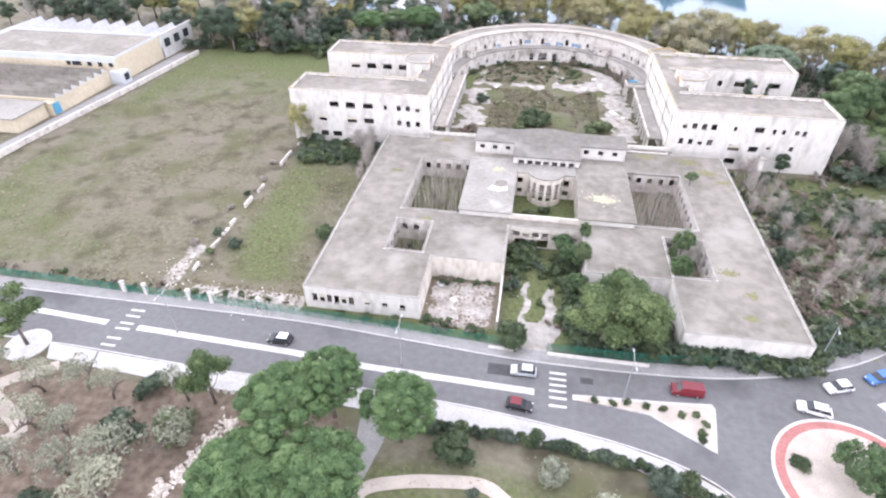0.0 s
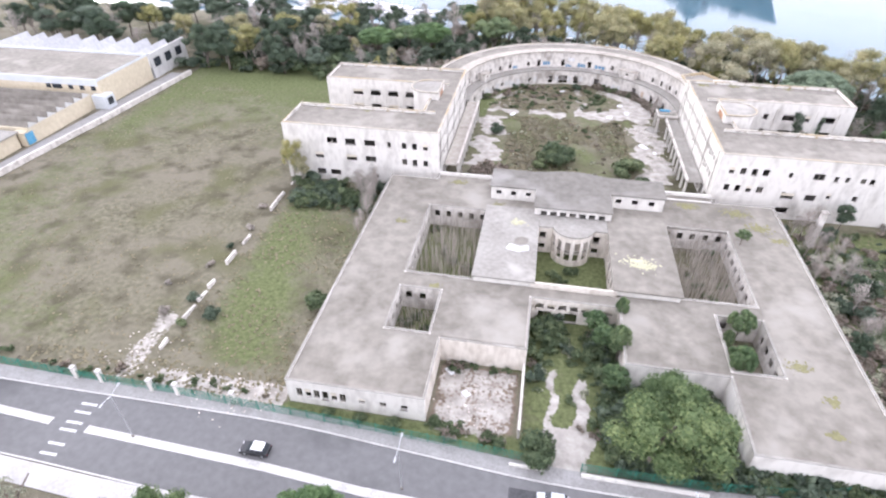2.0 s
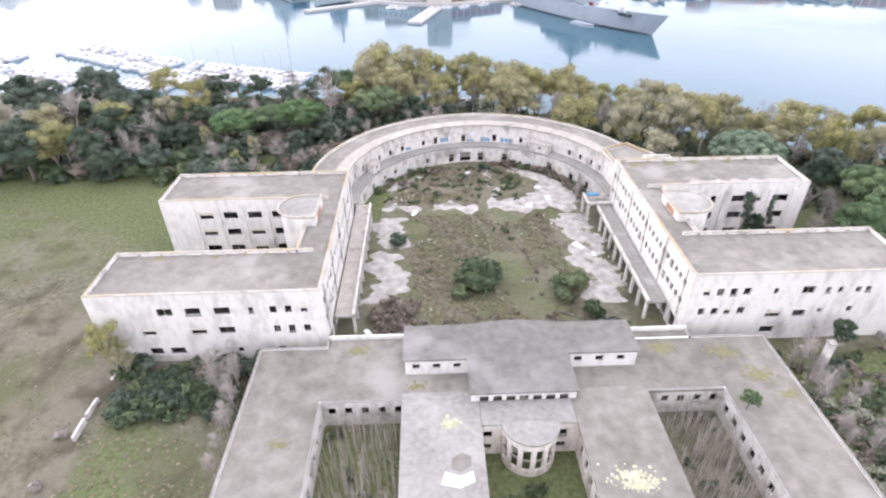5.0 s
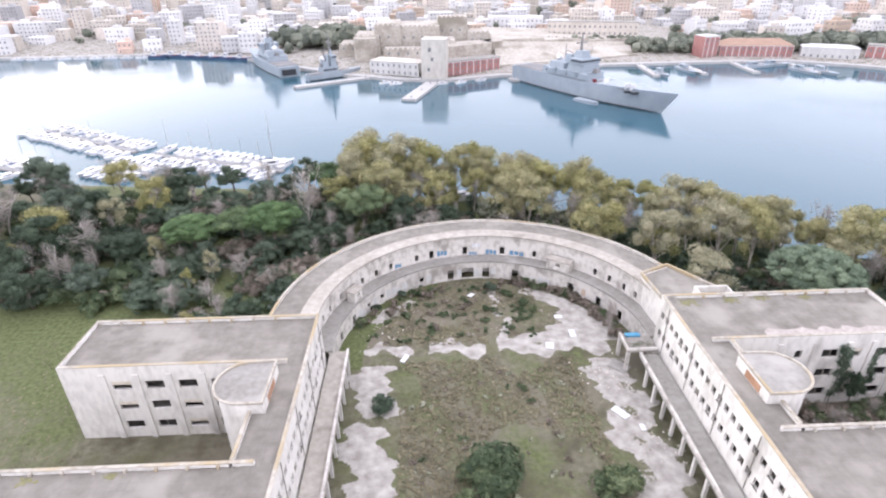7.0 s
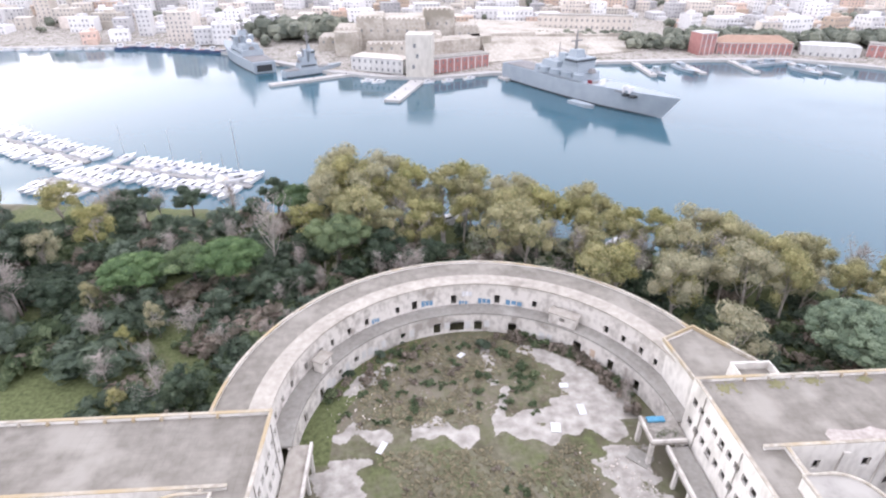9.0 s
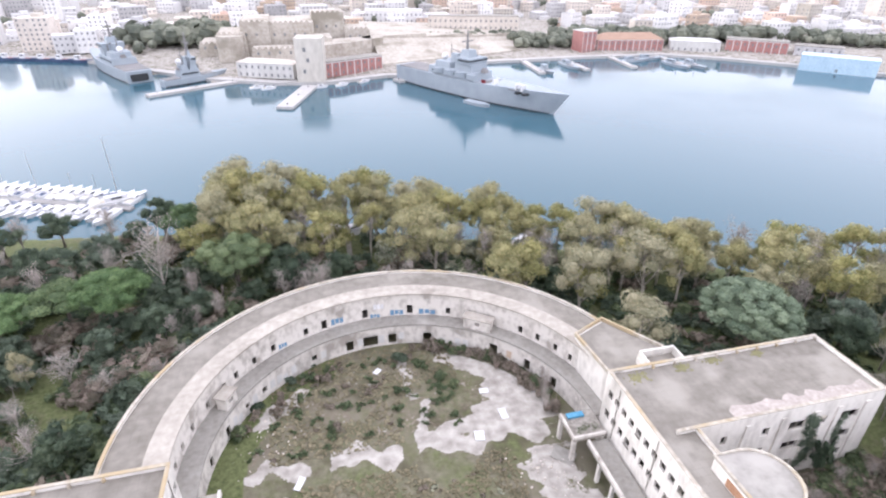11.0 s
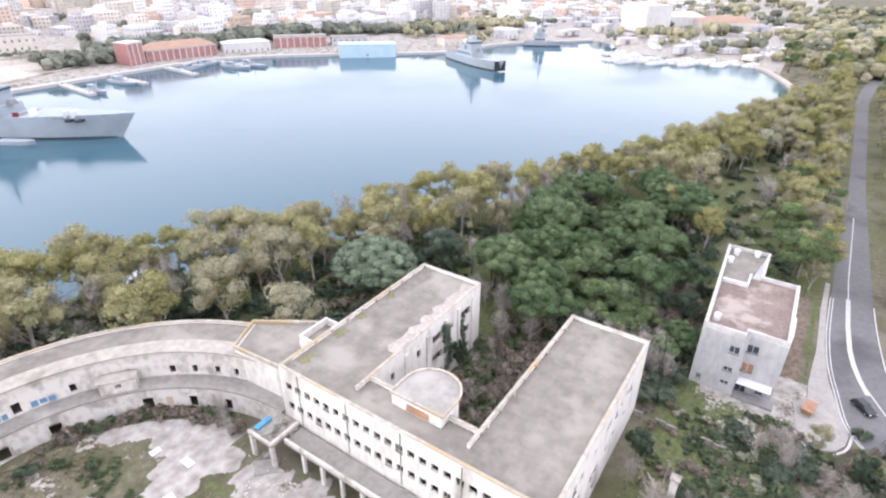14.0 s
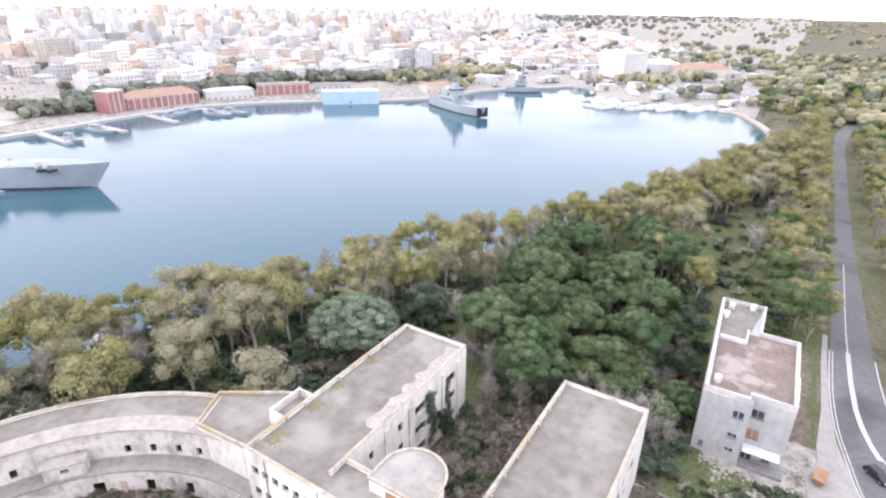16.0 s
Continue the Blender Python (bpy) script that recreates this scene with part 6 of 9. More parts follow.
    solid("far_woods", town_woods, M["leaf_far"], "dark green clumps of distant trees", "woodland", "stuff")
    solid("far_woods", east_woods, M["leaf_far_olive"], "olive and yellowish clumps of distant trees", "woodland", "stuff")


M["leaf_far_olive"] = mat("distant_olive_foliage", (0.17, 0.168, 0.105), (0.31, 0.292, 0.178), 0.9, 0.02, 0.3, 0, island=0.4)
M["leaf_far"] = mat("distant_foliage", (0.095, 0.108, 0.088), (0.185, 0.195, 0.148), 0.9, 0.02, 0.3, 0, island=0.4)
town()


def yards():
    """Low sheds, laid-up boats and stores round the boatyard."""
    r = np.random.default_rng(23)
    for k in range(70):
        x, y = r.uniform(500, 760), r.uniform(170, 400)
        if float(shore_distance(np.array([x]), np.array([y]))[0]) < 8 or (585 < x < 720 and 200 < y < 325):
            continue
        w, d, h = r.uniform(6, 22), r.uniform(5, 12), r.uniform(2.5, 7)
        m = Matrix.Translation((x, y, z_at(x, y) - 0.3)) @ Matrix.Rotation(r.uniform(-0.9, -0.3), 4, "Z")
        s = thing("boatyard_store", "low pale store in the boatyard", "shed", "stores of the boatyard", at=(x, y, z_at(x, y)))
        c = M[("white_wall", "cream", "grey_town", "metal_roof")[r.integers(4)]]
        part("wall", Geo().box(-w / 2, -d / 2, 0, w / 2, d / 2, h, m), c, s)
        part("roof", Geo().box(-w / 2 - 0.3, -d / 2 - 0.3, h, w / 2 + 0.3, d / 2 + 0.3, h + 0.4, m), M["metal_roof"], s)
        part("door", Geo().box(-w * 0.2, -d / 2 - 0.06, 0, w * 0.05, -d / 2 + 0.02, h * 0.75, m), M["town_glass"], s)


yards()


def block(name, label, category, x, y, w, dep, h, turn, wall, roof, floors, cols, pitched=0.0, z=None, side_cols=0, group=""):
    """A plain-walled building with window openings as recessed haze-paled panes, a roof and its eaves."""
    z = z_at(x, y) - 0.5 if z is None else z
    b = thing(name, label, category, group, at=(x, y, z))
    m = Matrix.Translation((x, y, z)) @ Matrix.Rotation(radians(turn), 4, "Z")
    holes = []
    for f in range(floors):
        for k in range(cols):
            c, z0 = (k + 0.5) * w / cols, 0.9 + f * h / floors
            holes.append((c - 0.7, c + 0.7, z0, z0 + min(2.0, h / floors - 1.3)))
    front = panel(lambda u, d: (-w / 2 + u, -dep / 2 + d), w, 0, h, 0.35, holes)
    front.v = [tuple(m @ Vector(p)) for p in front.v]
    part("wall", front, M[wall], b)
    part("wall", Geo().box(-w / 2, -dep / 2 + 0.4, 0, w / 2, dep / 2, h, m), M[wall], b)
    for u0, u1, v0, v1 in holes:
        part("window", Geo().box(-w / 2 + u0 + 0.01, -dep / 2 + 0.3, v0 + 0.01, -w / 2 + u1 - 0.01, -dep / 2 + 0.345, v1 - 0.01, m), M["town_glass"], b)
    if wall == "red_wall":
        for k in range(cols + 1):
            c = -w / 2 + k * w / cols
            part("pilaster", Geo().box(max(c - 0.35, -w / 2), -dep / 2 - 0.12, 0, min(c + 0.35, w / 2), -dep / 2 - 0.004, h - 0.62, m), M["white_wall"], b)
        part("cornice", Geo().box(-w / 2 - 0.1, -dep / 2 - 0.16, h - 0.6, w / 2 + 0.1, -dep / 2 - 0.004, h - 0.1, m), M["white_wall"], b)
    if side_cols:
        for f in range(floors):
            for k in range(side_cols):
                c, z0 = -dep / 2 + (k + 0.7) * dep / (side_cols + 0.4), 0.9 + f * h / floors
                part("window", Geo().box(-w / 2 - 0.05, c - 0.6, z0, -w / 2 + 0.02, c + 0.6, z0 + 1.7, m), M["town_glass"], b)
    if pitched:
        a, e = w / 2 + 0.4, dep / 2 + 0.4
        r = max(0.0, a - e)
        g = Geo().add([tuple(m @ Vector(p)) for p in ((-a, -e, h), (a, -e, h), (a, e, h), (-a, e, h), (-r, 0, h + pitched), (r, 0, h + pitched))],
                      [(0, 1, 5, 4), (1, 2, 5), (2, 3, 4, 5), (3, 0, 4), (3, 2, 1, 0)])
        part("roof", g, M[roof], b)
    else:
        part("roof", Geo().box(-w / 2 - 0.2, -dep / 2 - 0.2, h, w / 2 + 0.2, dep / 2 + 0.2, h + 0.5, m), M[roof], b)
    return b


def facing(name, label, category, a, b, dep, h, wall, roof, floors, cols, pitched=0.0, z=None):
    """A building whose front runs from a to b along the quay."""
    (ax, ay), (bx, by) = a, b
    w = math.hypot(bx - ax, by - ay)
    ux, uy = (bx - ax) / w, (by - ay) / w
    return block(name, label, category, (ax + bx) / 2 - uy * dep / 2, (ay + by) / 2 + ux * dep / 2, w, dep, h, math.degrees(math.atan2(uy, ux)), wall, roof, floors, cols, pitched, z)


# quay edge of the far bank
quay = [(-420, 603), (-300, 607), (-229, 613), (-160, 589), (-128, 557), (-62, 501), (-24, 482), (8, 477), (46, 490), (72, 483), (124, 522), (150, 523), (204, 526), (268, 524), (306, 500), (338, 469), (372, 429), (412, 397), (476, 389), (560, 326)]
solid("quay", ribbon(quay, 6, -9, -3.1), M["pavement_pale"], "pale stone quay along the far bank", "quay", "structure")
Q = -3.2
facing("harbour_building", "long white two-storey quayside building", "building", (-46, 501), (-12, 485), 11, 9, "white_wall", "cream", 2, 9, 2.0, Q)
facing("harbour_building", "faded red quayside building with a pale roof", "building", (7, 486), (46, 505), 10, 9, "red_wall", "roof_pale", 2, 8, 0, Q)
facing("harbour_building", "faded red barracks with a terracotta roof", "building", (223, 541), (277, 533), 17, 9, "red_wall", "terracotta", 2, 11, 4.5, Q)
facing("harbour_building", "narrow faded red quayside house with white windows", "building", (207.5, 536), (221, 540), 12, 16, "red_wall", "white_wall", 3, 3, 0, Q)
facing("harbour_building", "long white shed by the quay", "building", (284, 534), (318, 517), 14, 8, "white_wall", "white_wall", 1, 8, 2, Q)
facing("harbour_building", "faded red two-storey quayside building", "building", (323, 518), (357, 490), 13, 10.5, "red_wall", "roof_pale", 2, 8, 0, Q)
facing("harbour_building", "grey low quayside building", "building", (360, 487), (384, 466), 12, 9, "grey_town", "roof_pale", 2, 6, 0, Q)
facing("floating_shed", "pale blue sheet-metal shed on the water", "shed", (335, 455), (366, 421), 15, 10, "blue_shed", "blue_shed", 1, 1, 0, -5)
facing("hangar", "large white boatyard hangar", "hangar", (622, 318), (604, 287), 34, 25, "white_wall", "white_wall", 1, 1)
block("boatyard_shed", "low boatyard shed with a pale curved roof", "shed", 680, 268, 42, 24, 11, -55, "white_wall", "white_wall", 1, 4, 5)
block("boatyard_shed", "low boatyard shed with a tan roof", "shed", 682, 225, 60, 24, 9, -60, "cream", "terracotta", 1, 6, 5)
facing("harbour_building", "white low quayside building", "building", (497, 406), (508, 382), 12, 8, "white_wall", "metal_roof", 1, 6, 2)
facing("harbour_building", "cream low quayside building", "building", (424, 412), (458, 398), 12, 7, "cream", "terracotta", 1, 6, 2)

M["tower_stone"] = mat("pale_tower_stone", (0.43, 0.4, 0.355), (0.6, 0.565, 0.51), 0.95, 0.06, 0.4, 0.1, (1, 1, 0.4))
# fortress: a square water tower in front of a keep, bastions and curtain walls
fort = thing("fortress", "large weathered sandstone fortress with a square water tower", "castle", at=(0, 550, -3))
part("tower", Geo().prism([(-10, 477.5), (6, 474.5), (8.5, 489), (-7.5, 492)], -4, 22), M["tower_stone"], fort, "square pale water tower")
for z, u in ((14.5, 0.35), (8.5, 0.45), (2, 0.3)):
    part("window", Geo().box(-10 + 16 * u - 0.8, 477.5 - 3 * u - 0.35, z, -10 + 16 * u + 0.8, 477.5 - 3 * u + 0.3, z + 2.2), M["town_glass"], fort)
for x0, y0, x1, y1, h in ((-37, 526, -8, 541, 9), (-60, 545, -42, 580, 16.5), (-45, 552, -26, 598, 23), (-26, 556, 5, 600, 21.5), (4.5, 573, 28, 597, 26), (-74, 558, -60, 590, 8.5), (28, 566, 46, 596, 15), (-8, 536, 16, 560, 13.5)):
    taper = 1.2
    base, head = [(x0 - taper, y0 - taper), (x1 + taper, y0 - taper), (x1 + taper, y1), (x0 - taper, y1)], [(x0, y0), (x1, y0), (x1, y1), (x0, y1)]
    g = Geo().add([(*p, -4) for p in base] + [(*p, h) for p in head], [(0, 1, 5, 4), (1, 2, 6, 5), (2, 3, 7, 6), (3, 0, 4, 7), (4, 5, 6, 7)])
    part("bastion", g, M["stone"], fort)
    for k in range(int((x1 - x0) / 3.6)):
        part("merlon", Geo().box(x0 + 0.3 + k * 3.6, y0, h + 0.004, x0 + 2.3 + k * 3.6, y0 + 0.8, h + 1.2), M["stone"], fort)
    for k in range(int((x1 - x0) / 7)):
        x = x0 + 3.5 + k * 7
        part("embrasure", Geo().box(x - 0.7, y0 - 0.5, h * 0.6, x + 0.7, y0 + 0.2, h * 0.6 + 1.8), M["town_glass"], fort)
for cx, cy, r, h in ((-52, 545, 9, 15.5), (46, 552, 8, 11)):
    pts = [(cx + r * math.cos(2 * math.pi * k / 20), cy + r * math.sin(2 * math.pi * k / 20)) for k in range(20)]
    part("round_tower", Geo().prism(pts, -4, h), M["stone"], fort)
part("curtain_wall", Geo().prism([(9, 520), (44, 540), (46, 560), (12, 545)], -4, 11), M["stone"], fort)
rampart = thing("rampart", "long sloping sandstone rampart above the quay", "rampart", at=(110, 560, -3))
foot, brow, rear = [(46, 510), (90, 524), (130, 537), (182, 556)], [(47, 560), (90, 568), (130, 577), (172, 588)], [(48, 660), (90, 662), (130, 664), (190, 662)]
tops = (9.4, 7.6, 5.8, 4.0)
g = Geo()
for (fx, fy), (bx, by), (rx, ry), z in zip(foot, brow, rear, tops):
    g.v += [(fx, fy, -3.6), (fx, fy, -0.6), (bx, by, z), (rx, ry, z), (rx, ry, -3.6)]
for k in range(3):
    a, b = 5 * k, 5 * k + 5
    g.f += [(a + i, b + i, b + i + 1, a + i + 1) for i in range(4)]
g.f += [(4, 3, 2, 1, 0), (15, 16, 17, 18, 19)]
part("slope", g, M["stone"], rampart)
for k in range(3):
    (ax, ay), (bx, by) = brow[k], brow[k + 1]
    part("parapet", ribbon([(ax, ay), (bx, by)], 1.0, min(tops[k], tops[k + 1]) - 0.5, tops[k] + 1.0), M["stone"], rampart)
facing("harbour_building", "long cream terrace of houses on the rampart", "building", (106, 632), (184, 614), 13, 11, "cream", "roof_pale", 2, 18, 0, 4.5)
facing("harbour_building", "long white building above the fortress", "building", (58, 690), (112, 682), 14, 11, "pale_town", "pale_town", 2, 13, 0, 4)

# piers
for (ax, ay), (bx, by), w in (((-18, 422), (-3, 470), 9), ((153, 524), (150, 477), 4.5), ((185, 521), (185, 481), 4.5), ((225, 524), (222, 482), 4.5), ((264, 520), (262, 478), 5), ((-92, 464), (-44, 494), 6), ((50, 474), (66, 482), 8)):
    p = thing("pier", "concrete pier reaching into the harbour", "pier", "piers of the far bank", at=(ax, ay, -5))
    part("deck", ribbon([(ax, ay), (bx, by)], w, -6.5, -3.6), M["pavement_pale"], p)
    for t in (0.1, 0.5, 0.9):
        part("bollard", Geo().tube([(ax + (bx - ax) * t, ay + (by - ay) * t, -3.6), (ax + (bx - ax) * t, ay + (by - ay) * t, -2.9)], [0.35, 0.3], 8), M["hull_dark"], p)
beach = smooth_line([(330, 132), (348, 131.5), (386, 133), (425, 139), (458, 150), (488, 164), (505, 182)], 5)
solid("beach_path", ribbon(beach, 4, -6, -3.5), M["gravel"], "pale curved promenade along the bay", "path", "structure")


# ---- ships and boats ----
def hull(length, beam, height, flare=0.35, stern=0.85, n=18):
    """Hull along +x, waterline at z 0, sheer rising to the bow."""
    g = Geo()
    for k in range(n + 1):
        t = k / n
        w = beam / 2 * (stern + (1 - stern) * min(1, t * 4)) * (1 if t < 0.6 else max(0.02, math.cos((t - 0.6) / 0.4 * math.pi / 2) ** 0.75))
        x = length * (t - 0.5)
        sheer = height * (1 + 0.22 * max(0, t - 0.55) / 0.45)
        x_top = x + (length * 0.085 * max(0, t - 0.75) / 0.25)
        lower = w * (1 - flare * max(0, t - 0.5) * 1.4)
        g.v += [(x, -lower * 0.9, -1.5), (x, -lower, 0.6), (x_top, -w, sheer), (x_top, w, sheer), (x, lower, 0.6), (x, lower * 0.9, -1.5)]
    for k in range(n):
        a, b = 6 * k, 6 * k + 6
        g.f += [(a + i, b + i, b + i + 1, a + i + 1) for i in range(5)]
    g.f += [(5, 4, 3, 2, 1, 0), tuple(6 * n + i for i in range(6))]
    return g


def put(g, m):
    g.v = [tuple(m @ Vector(p)) for p in g.v]
    return g


def warship(stern, bow, beam, freeboard, label, rich):
    a, b = Vector((*stern, SEA)), Vector((*bow, SEA))
    length = (b - a).length
    m = Matrix.Translation((a + b) / 2) @ Matrix.Rotation(math.atan2(b.y - a.y, b.x - a.x), 4, "Z")
    s = thing("warship", label, "ship", at=tuple((a + b) / 2))
    B = lambda *v: Geo().box(*v, m)
    part("hull", put(hull(length, beam, freeboard), m), M["navy"], s)
    boot = hull(length * 0.998, beam * 0.985, 0.9)
    part("boot_topping", put(Geo().add([(boot.v[i - i % 6 + (1 if i % 6 < 3 else 4)][0], boot.v[i - i % 6 + (1 if i % 6 < 3 else 4)][1] * 1.03, min(z, 0.75)) for i, (x, y, z) in enumerate(boot.v)], boot.f), m), M["hull_dark"], s, "black boot topping")
    h, L = freeboard, length
    part("flight_deck", B(-L * 0.47, -beam * 0.43, h + 0.02, -L * 0.2, beam * 0.43, h + 0.4), M["deck"], s, "dark grey deck")
    part("flight_deck", B(L * 0.12, -beam * 0.4, h + 0.02, L * 0.34, beam * 0.4, h + 0.5), M["deck"], s, "dark grey deck")
    def tier(x0, x1, half, z0, z1, lean=0.12):
        """A deckhouse with leaning sides."""
        d = (z1 - z0) * lean
        low = [(x0, -half), (x1, -half), (x1, half), (x0, half)]
        high = [(x0 + d, -half + d), (x1 - d, -half + d), (x1 - d, half - d), (x0 + d, half - d)]
        g = Geo().add([(x, y, z0) for x, y in low] + [(x, y, z1) for x, y in high], [(0, 1, 5, 4), (1, 2, 6, 5), (2, 3, 7, 6), (3, 0, 4, 7), (4, 5, 6, 7)])
        return put(g, m)

    part("superstructure", tier(-L * 0.24, L * 0.08, beam * 0.44, h, h + 4.2), M["navy"], s)
    part("superstructure", tier(-L * 0.2, -L * 0.09, beam * 0.36, h + 4.2, h + 7.4), M["navy"], s)
    part("superstructure", tier(-L * 0.06, L * 0.055, beam * 0.37, h + 4.2, h + 8.0), M["navy"], s)
    part("bridge", tier(-L * 0.045, L * 0.045, beam * 0.4, h + 8.0, h + 11.2, -0.06), M["navy"], s)
    part("bridge_window", B(-L * 0.03, -beam * 0.425, h + 9.6, L * 0.0485, beam * 0.425, h + 10.5), M["glass_dark"], s)
    part("mast_house", tier(-L * 0.05, L * 0.01, beam * 0.2, h + 11.2, h + 15.0, 0.2), M["navy"], s)
    part("gun_mount", tier(L * 0.075, L * 0.105, 1.7, h + 4.2, h + 6.4, 0.25), M["deck"], s)
    part("gun_mount", tier(-L * 0.235, -L * 0.21, 1.7, h + 4.2, h + 6.2, 0.25), M["deck"], s)
    part("crane", put(Geo().tube([(-L * 0.08, beam * 0.25, h + 4), (-L * 0.08, beam * 0.25, h + 11), (-L * 0.17, beam * 0.2, h + 13)], [0.45, 0.4, 0.2], 6), m), M["deck"], s)
    for k in range(9):
        x = -L * 0.21 + k * L * 0.03
        part("porthole", B(x, -beam * 0.441, h + 1.6, x + 0.9, beam * 0.441, h + 2.6), M["glass_dark"], s)
    part("antenna", put(Geo().tube([(-L * 0.14, 0, h + 7), (-L * 0.14, 0, h + 17)], [0.5, 0.15], 5), m), M["deck"], s)
    part("antenna", put(Geo().tube([(L * 0.02, 2, h + 11), (L * 0.03, 2, h + 18)], [0.2, 0.08], 4), m), M["deck"], s)
    part("funnel", tier(-L * 0.13, -L * 0.08, 2.0, h + 7.4, h + 11.8, 0.1), M["navy"], s)
    part("mast", put(Geo().tube([(-L * 0.03, 0, h + 12), (-L * 0.03, 0, h + 25)], [1.1, 0.3], 6).box(-L * 0.03 - 0.4, -4, h + 19, -L * 0.03 + 0.4, 4, h + 19.6), m), M["deck"], s)
    part("radome", put(core(Geo(), np.random.default_rng(2), [(-L * 0.185, 0, h + 9, 1.9, 1.9, 1.9)], 1.0, 10, 7), m), M["white_gel"], s)
    if rich:
        for x in (0.2, 0.335, 0.365):
            part("deck_stripe", B(L * x, -beam * 0.42, h + 0.5, L * x + 0.9, -beam * 0.2, h + 3.4), M["white_gel"], s, "white deck screen")
        for x in (0.345, 0.385):
            part("hawse_port", B(L * x, -beam * 0.5, h - 1.0, L * x + 2.4, -beam * 0.3, h - 0.1), M["hull_dark"], s)
        part("life_raft", B(L * 0.13, -beam * 0.42, h + 0.5, L * 0.15, -beam * 0.36, h + 2.2), M["car_red"], s, "red deck locker")
        for k in range(4):
            part("ship_boat", put(hull(7, 2.4, 1.2), m @ Matrix.Translation((-L * 0.16 + k * 9, -beam * 0.46, h + 2.6))), M["navy"], s)
    return s


warship((58, 484), (115, 384), 18, 9.5, "large pale grey naval ship moored by the fortress", True)
carrier = warship((-103, 504), (-148, 584), 17, 7, "pale grey naval ship with a flat deck, moored stern out", False)
# black panel painted in for the shade inside the open stern
part("stern_gate", Geo().box(-0.3, -5, 1.2, 0.4, 5, 5.2, Matrix.Translation((-103.2, 503.6, SEA)) @ Matrix.Rotation(math.atan2(80, -45), 4, "Z")), M["hull_dark"], carrier, "open stern gate, its inner shade as a black panel")
warship((-88, 488), (-56, 511), 8, 4, "small grey naval vessel at the pier", False)
landing = warship((394, 384), (361, 322), 13, 6, "grey landing vessel with an open bow", False)
# the bow opening's shade, again a solid black panel
part("bow_gate", Geo().box(-0.5, -4.5, 0.8, 0.6, 4.5, 7.5, Matrix.Translation((360.2, 320.4, SEA)) @ Matrix.Rotation(math.atan2(-62, -33), 4, "Z")), M["hull_dark"], landing, "open bow gate, its inner shade as a black panel")
warship((492, 367), (509, 337), 8, 4, "small dark grey workboat at the quay", False)
lighter = thing("lighter", "grey work raft lying against the ship", "raft", at=(84, 408, SEA))
part("deck", put(hull(16, 5, 1.6, 0.1, 1.0), Matrix.Translation((83, 410, SEA)) @ Matrix.Rotation(radians(-60), 4, "Z")), M["navy"], lighter)


def small_boat(seed, length, kind):
    rng2 = random.Random(seed)
    b = thing("motorboat" if kind != "sail" else "sailing_boat", {"motor": "white moored motorboat", "sail": "white moored sailing boat with a bare mast", "cover": "white moored boat with a blue cover"}[kind] + " in the marina", "boat")
    part("hull", hull(length, length * 0.32, 1.1, 0.2, 0.85, 9), M["white_gel"], b)
    part("cabin", Geo().prism([(-length * 0.2, -length * 0.1), (length * 0.15, -length * 0.09), (length * 0.22, 0), (length * 0.15, length * 0.09), (-length * 0.2, length * 0.1)], 1.1, 2.0), M["white_gel"], b)
    part("windscreen", Geo().box(-length * 0.1, -length * 0.102, 1.4, length * 0.1, length * 0.102, 1.75), M["glass_dark"], b)
    part("cockpit", Geo().box(-length * 0.44, -length * 0.1, 1.1, -length * 0.22, length * 0.1, 1.25), M["boat_blue"] if kind == "cover" else M["shutter"], b)
    if kind == "sail":
        part("mast", Geo().tube([(length * 0.05, 0, 1.1), (length * 0.05, 0, length * 1.35)], [0.12, 0.07], 6), M["metal"], b)
        part("boom", Geo().tube([(length * 0.05, 0, 2.4), (-length * 0.35, 0, 2.5)], [0.16, 0.12], 6), M["boat_blue"], b)
    return b


def fishing_boat(name="fishing_boat", label="dark blue fishing boat with a white wheelhouse at the quay", paint="boat_blue", house="white_gel", deck="red_wall"):
    b = thing(name, label, "boat")
    part("hull", hull(15, 4.6, 2.0, 0.3, 0.8, 9), M[paint], b)
    part("wheelhouse", Geo().prism([(-4.5, -1.4), (-1, -1.4), (-0.6, 0), (-1, 1.4), (-4.5, 1.4)], 2.0, 5.0), M[house], b)
    part("windscreen", Geo().box(-3.5, -1.42, 3.8, -0.98, 1.42, 4.5), M["glass_dark"], b)
    part("mast", Geo().tube([(1.5, 0, 2), (1.5, 0, 9)], [0.18, 0.1], 6), M["metal"], b)
    part("deck", Geo().box(-0.5, -1.5, 2.0, 4, 1.5, 2.15), M[deck], b)
    return b


boats = [small_boat(1, 8.5, "motor"), small_boat(2, 10.5, "motor"), small_boat(3, 9, "cover"), small_boat(4, 11, "sail"), fishing_boat(), fishing_boat("patrol_boat", "grey naval patrol boat at the pier", "navy", "navy", "deck")]
boat_rng = random.Random(8)
boat_used = set()


def moor(k, x, y, turn, group):
    b = boats[k]
    m = Matrix.Translation((x, y, SEA)) @ Matrix.Rotation(turn, 4, "Z")
    if k in boat_used:
        b = copy_thing(b, m)
    else:
        boat_used.add(k)
        b.matrix_basis = m
    b["group"] = group
    return b


